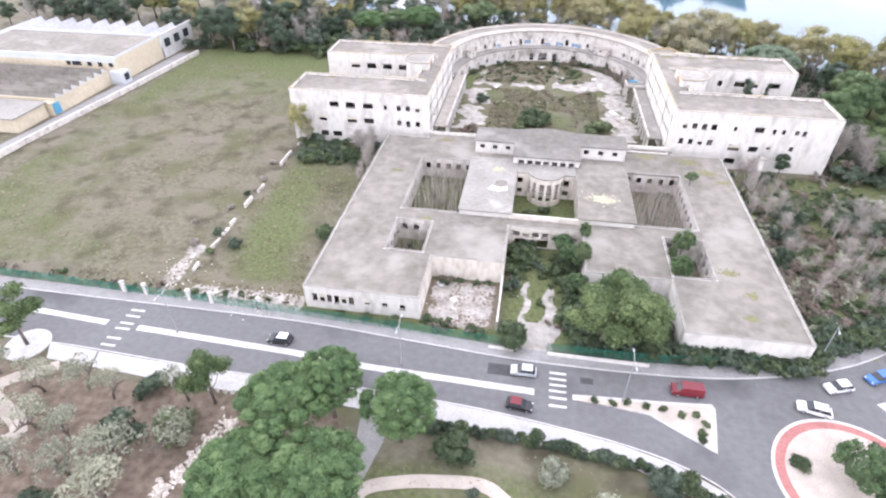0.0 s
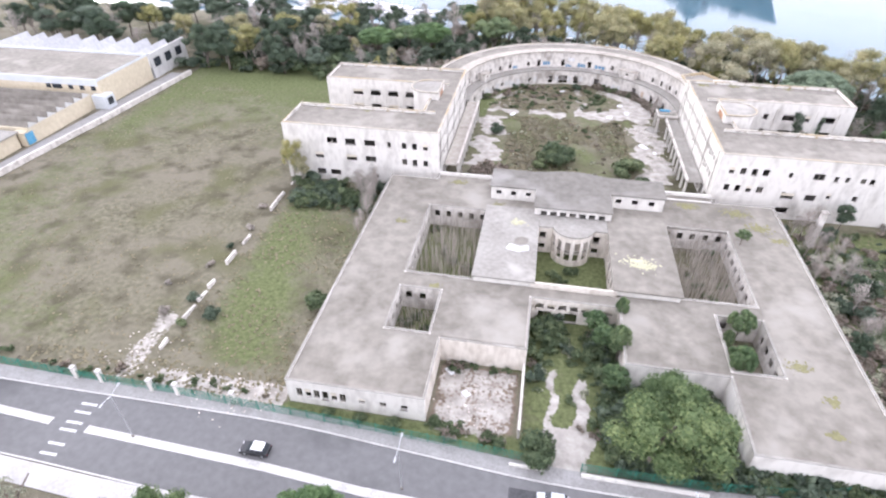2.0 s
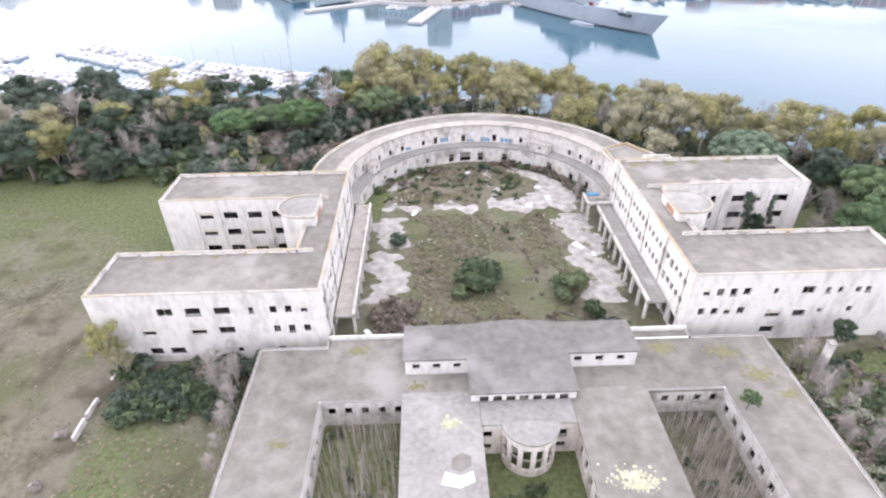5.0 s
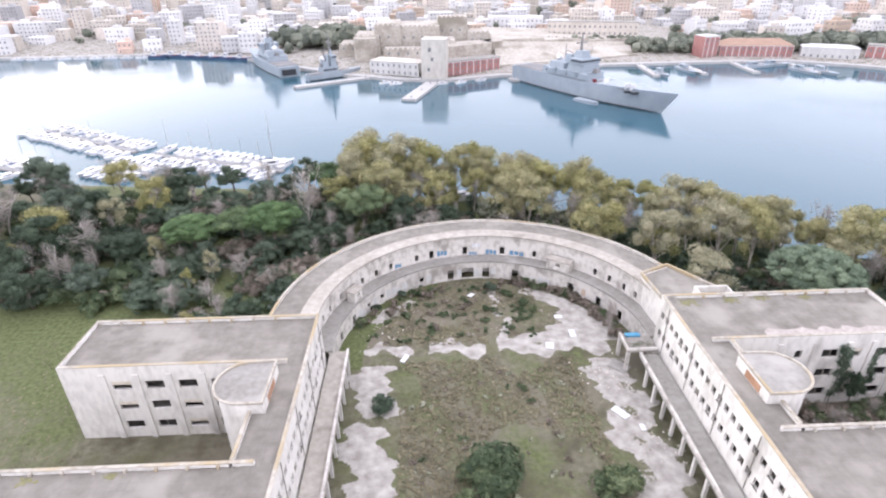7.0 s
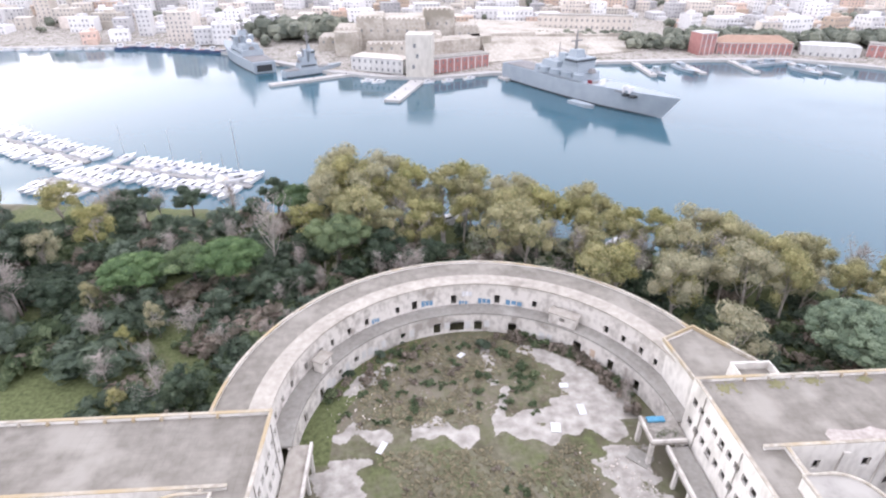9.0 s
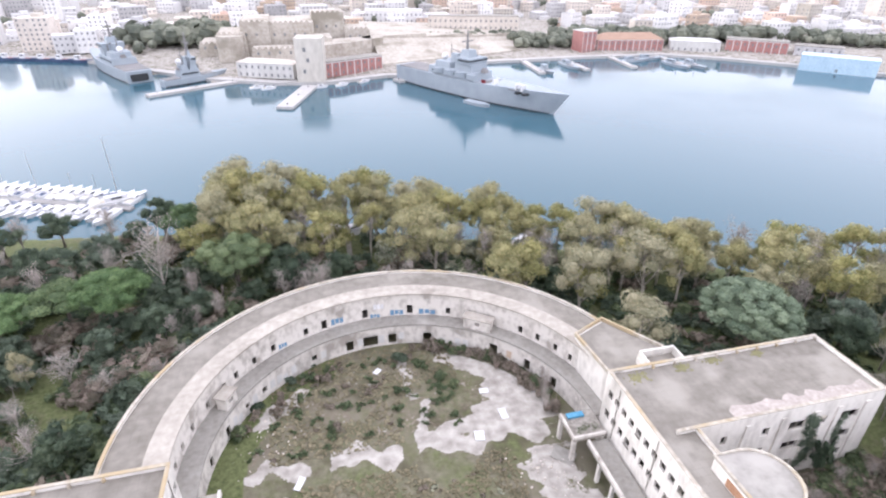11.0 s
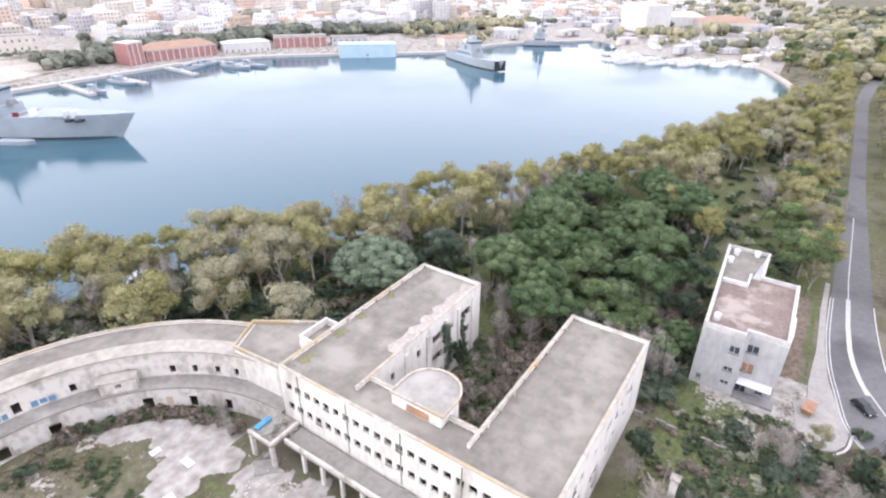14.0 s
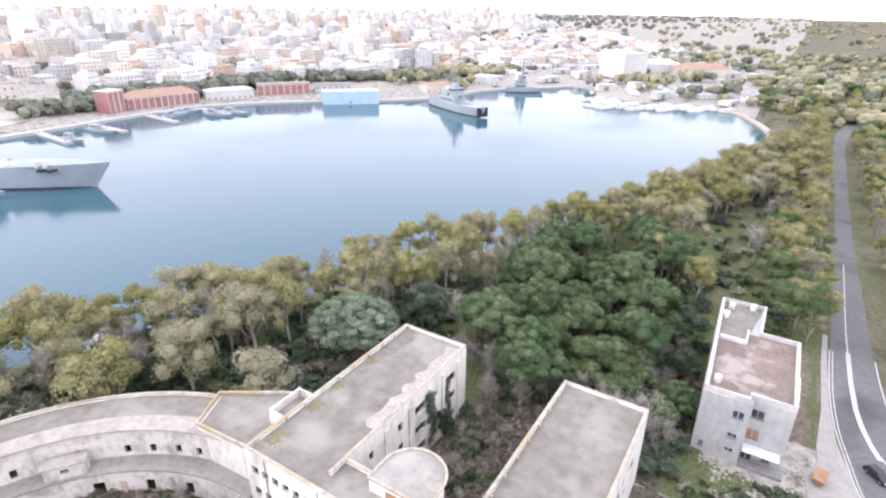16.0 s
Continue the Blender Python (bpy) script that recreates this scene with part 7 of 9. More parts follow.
def pontoon(a, b, label="wooden pontoon with moored boats"):
    a, b = Vector(a), Vector(b)
    p = thing("pontoon", label, "pontoon", "pontoons of the marina", at=(a.x, a.y, SEA))
    part("deck", ribbon([tuple(a), tuple(b)], 2.6, -5.5, -4.3), M["pavement"], p)
    d = (b - a).normalized()
    n = Vector((-d.y, d.x))
    turn = math.atan2(n.y, n.x)
    k = 2.5
    while k < (b - a).length - 1:
        for s in (1, -1):
            if boat_rng.random() < 0.93:
                q = a + d * k + n * s * boat_rng.uniform(6.2, 7.4)
                moor(boat_rng.choices((0, 1, 2, 3), (5, 5, 2, 1))[0], q.x, q.y, turn + (math.pi if s < 0 else 0) + boat_rng.uniform(-0.05, 0.05), "boats of the marina")
        k += boat_rng.uniform(3.6, 4.4)


pontoon((-200, 376), (-136, 335))
pontoon((-128, 332), (-66, 306))
pontoon((-232, 338), (-168, 312))
pontoon((-262, 372), (-222, 352))
pontoon((-142, 318), (-118, 306))
yacht = moor(3, -72, 313, 0.4, "boats of the marina")
yacht.matrix_basis = yacht.matrix_basis @ Matrix.Diagonal((1.5, 1.5, 1.5, 1))
for a, b in (((493, 252), (452, 268)), ((497, 232), (458, 246)), ((502, 213), (466, 224)), ((508, 195), (478, 202)), ((512, 178), (492, 180)), ((505, 268), (478, 282))):
    pontoon(a, b, "grey pontoon with moored sailing boats")
for k in range(34):                              # boats laid up ashore
    x, y = boat_rng.uniform(520, 590), boat_rng.uniform(155, 262)
    b = moor(boat_rng.choice((1, 3, 3, 0)), x, y, boat_rng.uniform(0.6, 1.4), "boats laid up ashore")
    b.matrix_basis = Matrix.Translation((0, 0, z_at(x, y) - SEA + 1.4)) @ b.matrix_basis
for k in range(16):
    x = -352 + k * 13.0
    y = 604 if x < -229 else 609 - (x + 229) * 0.35
    moor(1 if x < -240 else 4, x, y - 3, 0.05 if x < -229 else -0.33, "fishing boats at the far quay")
for x, y, turn in ((155.5, 484, -1.5), (179, 498, -1.5), (236, 507, 0.1), (252, 512, 0.1), (257, 486, -1.5), (269, 482, -1.5), (72, 476, 0.4)):
    b = moor(5, x, y, turn, "patrol boats at the piers")
    b.matrix_basis = b.matrix_basis @ Matrix.Diagonal((1.3, 1.2, 0.9, 1))
for x, y, turn in ((-27, 470, 0.3), (-34, 474, 0.4), (16, 471, 0.5), (30, 477, 0.5), (3, 468, 0.2)):
    moor(0, x, y, turn, "motorboats below the fortress")
shore_boats = ((1.5, 270, 0.4), (-3.5, 272, 1.2), (46.5, 251, 0.7), (49.5, 249, 1.0), (86, 229, 0.8))
for x, y, turn in shore_boats:                   # pale boats drawn up on the near shore
    b = moor(1, x, y, turn, "boats drawn up on the near shore")
    b.matrix_basis = Matrix.Translation((0, 0, z_at(x, y) - SEA + 0.9)) @ b.matrix_basis
for x, y in ((56.5, 262), (48, 268)):
    bu = thing("buoy", "small white mooring buoy afloat", "buoy", at=(x, y + 12, SEA))
    part("float", core(Geo(), np.random.default_rng(1), [(x, y + 12, SEA + 0.3, 0.8, 0.8, 0.8)], 1.0, 10, 7), M["white_gel"], bu)


# ---- cars ----
def make_car(name, label, body, roof, length=4.1, width=1.75, height=1.48, van=False):
    c = thing(name, label, "van" if van else "car")
    L, W = length / 2, width / 2
    side = [(-L, 0.35), (-L, 0.82), (-L * 0.96, 0.92), (L * 0.5, 0.95), (L * 0.93, 0.78), (L, 0.6), (L, 0.35)]
    if van:
        side = [(-L, 0.35), (-L, 1.1), (L * 0.62, 1.1), (L * 0.95, 0.95), (L, 0.7), (L, 0.35)]

    def lofted(profile, w_low, w_high, z_mid):
        g, n = Geo(), len(profile)
        for s in (-1, 1):
            g.v += [(x, s * (w_high if z > z_mid else w_low), z) for x, z in profile]
        g.f += [(i, (i + 1) % n, n + (i + 1) % n, n + i) for i in range(n)] + [tuple(range(n - 1, -1, -1)), tuple(range(n, 2 * n))]
        return g

    part("body", lofted(side, W, W * 0.97, 0.7), body, c)
    z = 1.1 if van else 0.93
    if van:
        cab = [(-L * 0.99, z), (-L * 0.97, height + 0.35), (L * 0.38, height + 0.35), (L * 0.66, z)]
    else:
        cab = [(-L * 0.9, z), (-L * 0.72, height), (L * 0.12, height), (L * 0.5, z)]
    part("cabin", lofted(cab, W * 0.96, W * 0.8, z + 0.1), body if van else M["glass_dark"], c)
    (x1, z1), (x2, _) = cab[1], cab[2]
    part("roof", Geo().box(x1 + 0.05, -W * 0.8, z1 - 0.03, x2 + 0.02, W * 0.8, z1 + 0.035), roof, c)
    part("windscreen", Geo().add([(cab[2][0] + 0.06, -W * 0.74, cab[2][1] - 0.05), (cab[3][0] - 0.02, -W * 0.86, z + 0.06), (cab[3][0] - 0.02, W * 0.86, z + 0.06), (cab[2][0] + 0.06, W * 0.74, cab[2][1] - 0.05)], [(0, 1, 2, 3)]), M["glass_dark"], c, "dark windscreen")
    for s in (-1, 1):
        part("headlight", Geo().box(L * 0.93, s * W * 0.72 - 0.16, 0.6, L * 1.002, s * W * 0.72 + 0.16, 0.74), M["white_gel"], c)
        part("tail_light", Geo().box(-L * 1.003, s * W * 0.82 - 0.1, 0.62, -L * 0.98, s * W * 0.82 + 0.1, 0.85), M["car_red"], c)
        part("pillar", Geo().box(-L * 0.22, s * W * 0.93 - 0.02, z, -L * 0.18, s * W * 0.93 + 0.02, z1 - 0.1), body, c)
        for x in (-L * 0.62, L * 0.62):
            wheel = part("wheel", Geo().tube([(x, s * (W - 0.2), 0.32), (x, s * (W + 0.01), 0.32)], [0.32, 0.32], 14), M["black_rubber"], c)
            part("rim", Geo().tube([(x, s * (W + 0.012), 0.32), (x, s * (W + 0.03), 0.32)], [0.2, 0.18], 10), M["metal"], wheel)
    return c


for name, label, body, roof, x, y, turn, kw in (
        ("car", "small black car with a white roof on the road", "car_black", "car_white", -41.5, 58.9, 180, {}),
        ("car", "silver hatchback driving on the road", "car_silver", "car_silver", -0.5, 58.6, 180, {}),
        ("car", "small red and black car on the road", "car_black", "car_red", -0.8, 51.9, -5, {"length": 3.9}),
        ("van", "dark red van on the road", "car_red", "car_red", 24.5, 58.7, 180, {"van": True, "length": 4.7, "width": 1.9}),
        ("car", "white estate car at the roundabout", "car_white", "car_white", 42.6, 58.2, 168, {"length": 4.6}),
        ("car", "white hatchback at the roundabout", "car_white", "car_white", 47.8, 63.2, 198, {}),
        ("car", "blue hatchback at the roundabout", "car_blue", "car_blue", 54.8, 66.2, 205, {}),
        ("car", "dark car with its lights on at the bend", "car_black", "car_black", 93.2, 101.4, 222, {})):
    make_car(name, label, M[body], M[roof], **kw).matrix_basis = Matrix.Translation((x, y, 0.03)) @ Matrix.Rotation(radians(turn), 4, "Z")


# ---- street furniture ----
def street_lamp(x, y, turn, arms=1, h=9.0):
    s = thing("street_lamp", "grey steel street lamp beside the road", "street lamp", "street lamps along the road")
    part("pole", Geo().tube([(0, 0, 0), (0, 0, h * 0.5), (0, 0, h)], [0.095, 0.075, 0.05], 8), M["metal"], s)
    part("base", Geo().tube([(0, 0, 0), (0, 0, 0.35)], [0.2, 0.16], 8), M["concrete"], s)
    for k in range(arms):
        sg = 1 if k == 0 else -1
        part("arm", Geo().tube([(0, 0, h - 0.1), (sg * 0.8, 0, h + 0.25), (sg * 1.5, 0, h + 0.3)], [0.05, 0.045, 0.04], 6), M["metal"], s)
        part("lamp_head", Geo().box(sg * 1.8 - 0.34, -0.12, h + 0.24, sg * 1.8 + 0.26, 0.1, h + 0.35), M["metal"], s)
    s.matrix_basis = Matrix.Translation((x, y, 0.05)) @ Matrix.Rotation(radians(turn), 4, "Z")


street_lamp(-20.1, 57.2, 90, 2)
street_lamp(14.7, 55.6, 90, 2)
street_lamp(47.3, 69.2, 250, 1, 7.5)
street_lamp(-60, 58.0, 90, 2)


def mesh_fence(points, label):
    f = thing("mesh_fence", label, "fence", at=(*points[0], 0))
    panel_geo = Geo()
    W = 2.5
    for k in range(17):
        x = k * W / 17
        panel_geo.box(x, -0.012, 0.1, x + 0.035, 0.012, 1.9)
    for z in (0.1, 0.5, 0.9, 1.3, 1.7, 1.88):
        panel_geo.box(0, -0.02, z, W, -0.012, z + 0.04)
    pm = panel_geo.mesh("mesh_panel", M["green_mesh"])
    post = Geo().box(-0.05, -0.05, 0, 0.05, 0.05, 2.05).mesh("post", M["green_mesh"])
    pts = [Vector(p) for p in points]
    for a, b in zip(pts, pts[1:]):
        n = max(1, round((b - a).length / W))
        turn = math.atan2(b.y - a.y, b.x - a.x)
        for k in range(n):
            q = a.lerp(b, k / n)
            for nm, me, sc in (("mesh_panel", pm, (b - a).length / n / W), ("post", post, 1)):
                o = new(nm, me)
                o.parent = f
                o.matrix_parent_inverse = Matrix.Translation(-f.location)
                o.matrix_basis = Matrix.Translation((q.x, q.y, 0.1)) @ Matrix.Rotation(turn, 4, "Z") @ Matrix.Diagonal((sc, 1, 1, 1))


mesh_fence([(-150, 67.5), (-91, 66.6), (-75.6, 66.2)], "green wire mesh fence along the footway")
mesh_fence([(-70.6, 66.1), (-62.3, 66.0)], "green wire mesh fence along the footway")
mesh_fence([(-57.5, 65.9), (-39, 65.4), (-20.5, 64.7), (-1.5, 63.9)], "green wire mesh fence along the footway")
mesh_fence([(3.2, 63.8), (19.5, 64.0), (32, 65.2), (44.4, 68.4), (54.5, 72.8), (64, 80)], "green wire mesh fence along the footway")
for x0, x1, y in ((-75.4, -70.9, 66.2), (-62.1, -57.7, 66.0)):
    g = thing("gate", "closed green gate between white pillars", "gate", "gates along the road", at=(x0, y, 0))
    for x in (x0, x1):
        part("pillar", Geo().box(x - 0.3, y - 0.3, 0, x + 0.3, y + 0.3, 2.5), M["plaster"], g)
        part("pillar_cap", Geo().box(x - 0.38, y - 0.38, 2.504, x + 0.38, y + 0.38, 2.65), M["kerb"], g)
    for k in range(14):
        x = x0 + 0.4 + (x1 - x0 - 0.8) * k / 13
        part("bar", Geo().box(x - 0.05, y - 0.03, 0.15, x + 0.05, y + 0.03, 1.9), M["green_mesh"], g)
    part("rail", Geo().box(x0 + 0.3, y - 0.05, 1.0, x1 - 0.3, y - 0.032, 1.12), M["green_mesh"], g)
pil = thing("pillar", "white gate pillar beside the fence", "pillar", at=(-48.4, 66, 0))
part("shaft", Geo().box(-48.7, 65.7, 0, -48.1, 66.3, 2.5), M["plaster"], pil)
part("cap", Geo().box(-48.78, 65.62, 2.504, -48.02, 66.38, 2.65), M["kerb"], pil)
low_wall = Geo().box(3.2, 62.9, 0.1, 19.5, 63.2, 0.75).box(-6.5, 62.9, 0.1, -1.8, 63.2, 0.6)
solid("roadside_wall", low_wall, M["plaster"], "low white wall along the footway", "wall", "structure")

# low white pillars and rail at the park's edge
for k in range(13):
    x = -57 + k * 1.25
    p = thing("bollard", "short white concrete bollard by the park", "bollard", "bollards by the park", at=(x, 47.3, 0))
    part("shaft", Geo().box(x - 0.22, 47.1, 0, x + 0.22, 47.5, 0.9), M["plaster"], p)
    part("cap", Geo().box(x - 0.27, 47.05, 0.904, x + 0.27, 47.55, 1.0), M["kerb"], p)

# ruined boundary wall between the field and the grounds
ruin = thing("ruined_wall", "broken white boundary wall with gaps across the grass", "wall", at=(-66, 100, 0))
wall_rng = random.Random(3)
y = 74.0
while y < 131:
    seg = wall_rng.uniform(1.5, 4.5)
    if wall_rng.random() < 0.78:
        h0, h1 = wall_rng.uniform(0.2, 1.1), wall_rng.uniform(0.2, 1.1)
        x = -66 + wall_rng.uniform(-0.15, 0.15)
        g = Geo().add([(x - 0.25, y, 0), (x + 0.25, y, 0), (x + 0.25, y + seg, 0), (x - 0.25, y + seg, 0), (x - 0.2, y, h0), (x + 0.2, y, h0), (x + 0.2, y + seg, h1), (x - 0.2, y + seg, h1)],
                      [(0, 1, 5, 4), (1, 2, 6, 5), (2, 3, 7, 6), (3, 0, 4, 7), (4, 5, 6, 7)])
        part("wall_piece", g, M["plaster_old"], ruin)
    y += seg + wall_rng.uniform(0.1, 1.1)


def rubble(name, label, spots, seed, size=0.35):
    g, r = Geo(), np.random.default_rng(seed)
    for x, y, spread, count in spots:
        for _ in range(count):
            s = size * (0.4 + r.random())
            m = Matrix.Translation((x + r.normal() * spread, y + r.normal() * spread, z_at(x, y) + s * 0.3)) @ Euler(tuple(r.random(3) * 3)).to_matrix().to_4x4()
            g.box(-s, -s * 0.7, -s * 0.5, s, s * 0.7, s * 0.5, m)
    return solid(name, g, M["rubble"], label, "rubble", "stuff")


rubble("rubble", "pale limestone rubble beside a park path", [(-42.4, 41.6, 0.9, 90), (-43.4, 39, 0.8, 90), (-44.2, 36, 0.7, 80), (-45.2, 33.4, 0.7, 80), (-46.6, 31, 0.7, 70)], 1, 0.24)
rubble("debris", "scattered building rubble in the forecourt and grounds", [(-11.8, 70, 1.6, 34), (-14, 75, 3, 22), (-69, 72, 3, 60), (-56, 67.6, 2.2, 50), (-50, 67.6, 2.2, 50), (-45, 67.8, 1.8, 40), (22, 176, 3, 60), (26, 160, 2.5, 50), (-20, 192, 3, 40)], 2, 0.14)

# litter of boards and sheets lying in the court
sheet_rng = random.Random(6)
for x, y, w, d, m, lab in ((-0.5, 205, 1.0, 1.6, "white_gel", "white discarded panel lying in the court"), (17.7, 195.3, 1.2, 1.6, "white_gel", "white discarded panel lying in the court"), (19.3, 189.2, 1.3, 2.4, "white_gel", "white discarded panel lying in the court"),
                           (13.8, 185.4, 2.0, 1.6, "white_gel", "white discarded panel lying in the court"), (-15.4, 182.9, 2.4, 1.0, "white_gel", "white discarded panel lying in the court"), (25.7, 178.4, 2.8, 3.6, "roof_pale", "pinkish concrete slab lying in the court"),
                           (22.0, 166.5, 3.0, 1.4, "white_gel", "torn white sheet lying in the court"), (24.6, 163, 1.4, 0.8, "white_gel", "torn white sheet lying in the court"), (-23.5, 139.5, 1.0, 2.0, "white_gel", "white discarded door lying in the court"),
                           (-14, 74, 1.2, 0.9, "white_gel", "white discarded panel lying in the forecourt"), (-17.2, 78, 1.6, 0.8, "white_gel", "white discarded panel lying in the forecourt")):
    m4 = Matrix.Translation((x, y, 0.12)) @ Matrix.Rotation(sheet_rng.uniform(0, 3), 4, "Z") @ Matrix.Rotation(sheet_rng.uniform(-0.06, 0.06), 4, "X")
    solid("discarded_panel", Geo().box(-w / 2, -d / 2, -0.05, w / 2, d / 2, 0.05, m4), M[m], lab, "debris")

# garden wall, chimney and roof clutter
solid("garden_wall", Geo().box(-5.75, 67.5, 0, -5.4, 80.1, 2.0), M["plaster_old"], "narrow grimy white garden wall in the forecourt", "wall", "structure")
chimney = thing("chimney", "square pale chimney stack behind the low block", "chimney", at=(52, 125, 0))
part("shaft", Geo().box(50.9, 124.5, 0, 51.9, 125.5, 8.2), M["plaster_old"], chimney)
part("cap", Geo().box(50.75, 124.35, 8.204, 52.05, 125.65, 8.45), M["concrete"], chimney)


def patches(name, label, category, material, spots, z, seed):
    """Clumps of growth, thick in the middle and scattered at the edges."""
    g, r3 = Geo(), np.random.default_rng(seed)
    for x, y, r in spots:
        for _ in range(int(70 * r)):
            d, a, q = abs(r3.normal()) * r * 0.5, r3.random() * 6.283, r3.uniform(0.06, 0.3)
            px, py = x + d * math.cos(a) * 1.3, y + d * math.sin(a) * 0.8
            g.prism([(px + q * (0.7 + 0.5 * r3.random()) * math.cos(k * 1.047), py + q * (0.7 + 0.5 * r3.random()) * math.sin(k * 1.047)) for k in range(6)], z, z + 0.02 + 0.02 * r3.random())
    return solid(name, g, material, label, category, "stuff")


patches("roof_moss", "yellow-green moss clumps on the flat roofs", "moss", M["moss"], ((35, 84, 1.5), (38, 78, 1.2), (36, 72, 1.0), (39, 122, 2.4), (36, 127, 2.6), (26, 128.5, 2.2), (-24, 130, 1.6), (-33, 112, 1.2), (-22.6, 92.8, 1.0), (42, 118, 1.5), (-14, 122, 1.2)), LOW - 0.12, 3)
patches("roof_moss", "olive moss clumps on the high roofs", "moss", M["moss"], ((36, 178.5, 1.4), (44, 179, 1.2), (50, 179.2, 1.2), (58, 179, 1.0), (-60, 145, 0.8), (-50, 145.2, 0.8)), TOP - 0.55, 4)
# broken hole in the raised roof, with loose white membrane beside it
solid("roof_membrane", Geo().prism([(-11, 104.2), (-8.6, 103.6), (-6.6, 104.4), (-6.8, 106), (-8.4, 105.3), (-10.4, 106)], MIDZ + 0.304, MIDZ + 0.36), M["white_gel"], "loose white roofing membrane on the roof", "roofing")
solid("roof_hole", Geo().prism([(-9.6, 106.4), (-8.4, 106), (-7, 106.6), (-6.9, 108.2), (-8.2, 108.8), (-9.4, 108)], MIDZ + 0.304, MIDZ + 0.33), M["roof"], "dark damaged patch in the raised roof", "roof damage")
M["lichen"] = mat("pale_yellow_lichen", (0.34, 0.33, 0.22), (0.5, 0.48, 0.34), 0.95, 0.4, 2, 0.1)
patches("roof_lichen", "pale yellow lichen on the raised roof", "lichen", M["lichen"], ((13.5, 104.5, 2.6), (14.5, 103.2, 2.0)), MIDZ + 0.304, 5)
patches("roof_lichen", "pale yellow-green lichen on the raised roof", "lichen", M["lichen"], ((-9.5, 113.5, 1.6),), MIDZ + 0.304, 6)

# eroded pinkish screed along the east wing's north arm
M["screed"] = mat("eroded_pinkish_screed", (0.3, 0.265, 0.24), (0.47, 0.42, 0.385), 0.95, 0.4, 2, 0.2)
pts = [(45, 167.7)]
for k in range(25):
    pts.append((45 + k, 169.2 + 0.9 * abs(math.sin(k * 0.75)) + 0.3 * math.sin(k * 1.9)))
pts.append((69.6, 167.7))
part("screed_patch", Geo().prism(pts, TOP - 0.548, TOP - 0.5), M["screed"], east, "eroded pinkish roof screed")

# annex roofs between the curved wing and the east wing
annex = thing("annex", "low annex roofs with pale parapets beside the curved wing", "abandoned building", at=(42, 188, 0))
poly = [(34.5, 181), (47.5, 181), (46.4, 187), (40.2, 196.6), (33.6, 193.5)]
part("wall", Geo().prism(poly, 0, 11.2), M["plaster"], annex)
part("parapet", ribbon(poly, 0.45, 11.2, 11.9, True), M["parapet"], annex)
part("roof", Geo().prism([(40 + (x - 40) * 0.93, 187 + (y - 187) * 0.93) for x, y in poly], 11.2, 11.35), M["roof"], annex)
part("lift_housing", Geo().box(40, 180.6, 0, 46.5, 184.4, 12.6), M["plaster"], annex)
part("roof", Geo().box(40.45, 181.05, 12.602, 46.05, 183.95, 12.66), M["roof"], annex)
part("parapet", ribbon([(40.2, 180.8), (46.3, 180.8), (46.3, 184.2), (40.2, 184.2)], 0.4, 12.604, 13.9, True), M["plaster"], annex)

# ivy hanging over the east wing's yard face
ivy_rng = np.random.default_rng(31)
ivy_lobes = [(58.6 + ivy_rng.normal() * 0.7, 166.75, 2.5 + 9.5 * k / 13, 1.0 + 0.5 * ivy_rng.random(), 0.3, 1.1) for k in range(14)]
ivy_lobes += [(64.0 + ivy_rng.normal() * 0.5, 166.75, 5 + 6 * k / 5, 0.8, 0.25, 1.0) for k in range(6)]
ivy = thing("ivy", "dark green ivy climbing the stained wall", "climbing plant", at=(58.6, 166.7, 0))
part("foliage", leaf_cloud(core(Geo(), ivy_rng, ivy_lobes, 0.7, 6, 4), ivy_rng, ivy_lobes, 1300, 0.16), M["leaf_dark"], ivy)
part("stem", Geo().tube([(58.6, 166.85, 0), (58.5, 166.9, 6), (58.8, 166.95, 11)], [0.12, 0.09, 0.04], 5), M["bark"], ivy)

# pavilion at the end of the east covered walk
pav = thing("pavilion", "ruined concrete pavilion with a blue painted panel", "pavilion", at=(29, 179.6, 0))
for x in (26.5, 31.2):
    for y in (177.4, 182.0):
        part("pillar", Geo().box(x - 0.3, y - 0.3, 0, x + 0.3, y + 0.3, 4.4), M["plaster_old"], pav)
part("roof", Geo().box(26.1, 177.0, 4.4, 31.9, 182.5, 4.75), M["concrete"], pav)
part("upstand", ribbon([(26.3, 182.3), (26.3, 177.2), (31.7, 177.2)], 0.35, 4.754, 5.3), M["plaster_old"], pav)
part("blue_panel", Geo().box(27.2, 181.2, 4.754, 30.0, 182.2, 5.1), M["blue_tarp"], pav, "blue painted panel")
part("weeds", leaf_cloud(Geo(), np.random.default_rng(51), [(28 + 0.7 * k, 178.6 + 0.3 * (k % 3), 4.85, 0.6, 0.7, 0.25) for k in range(5)], 160, 0.14), M["leaf_green"], pav, "green weeds growing on the roof")

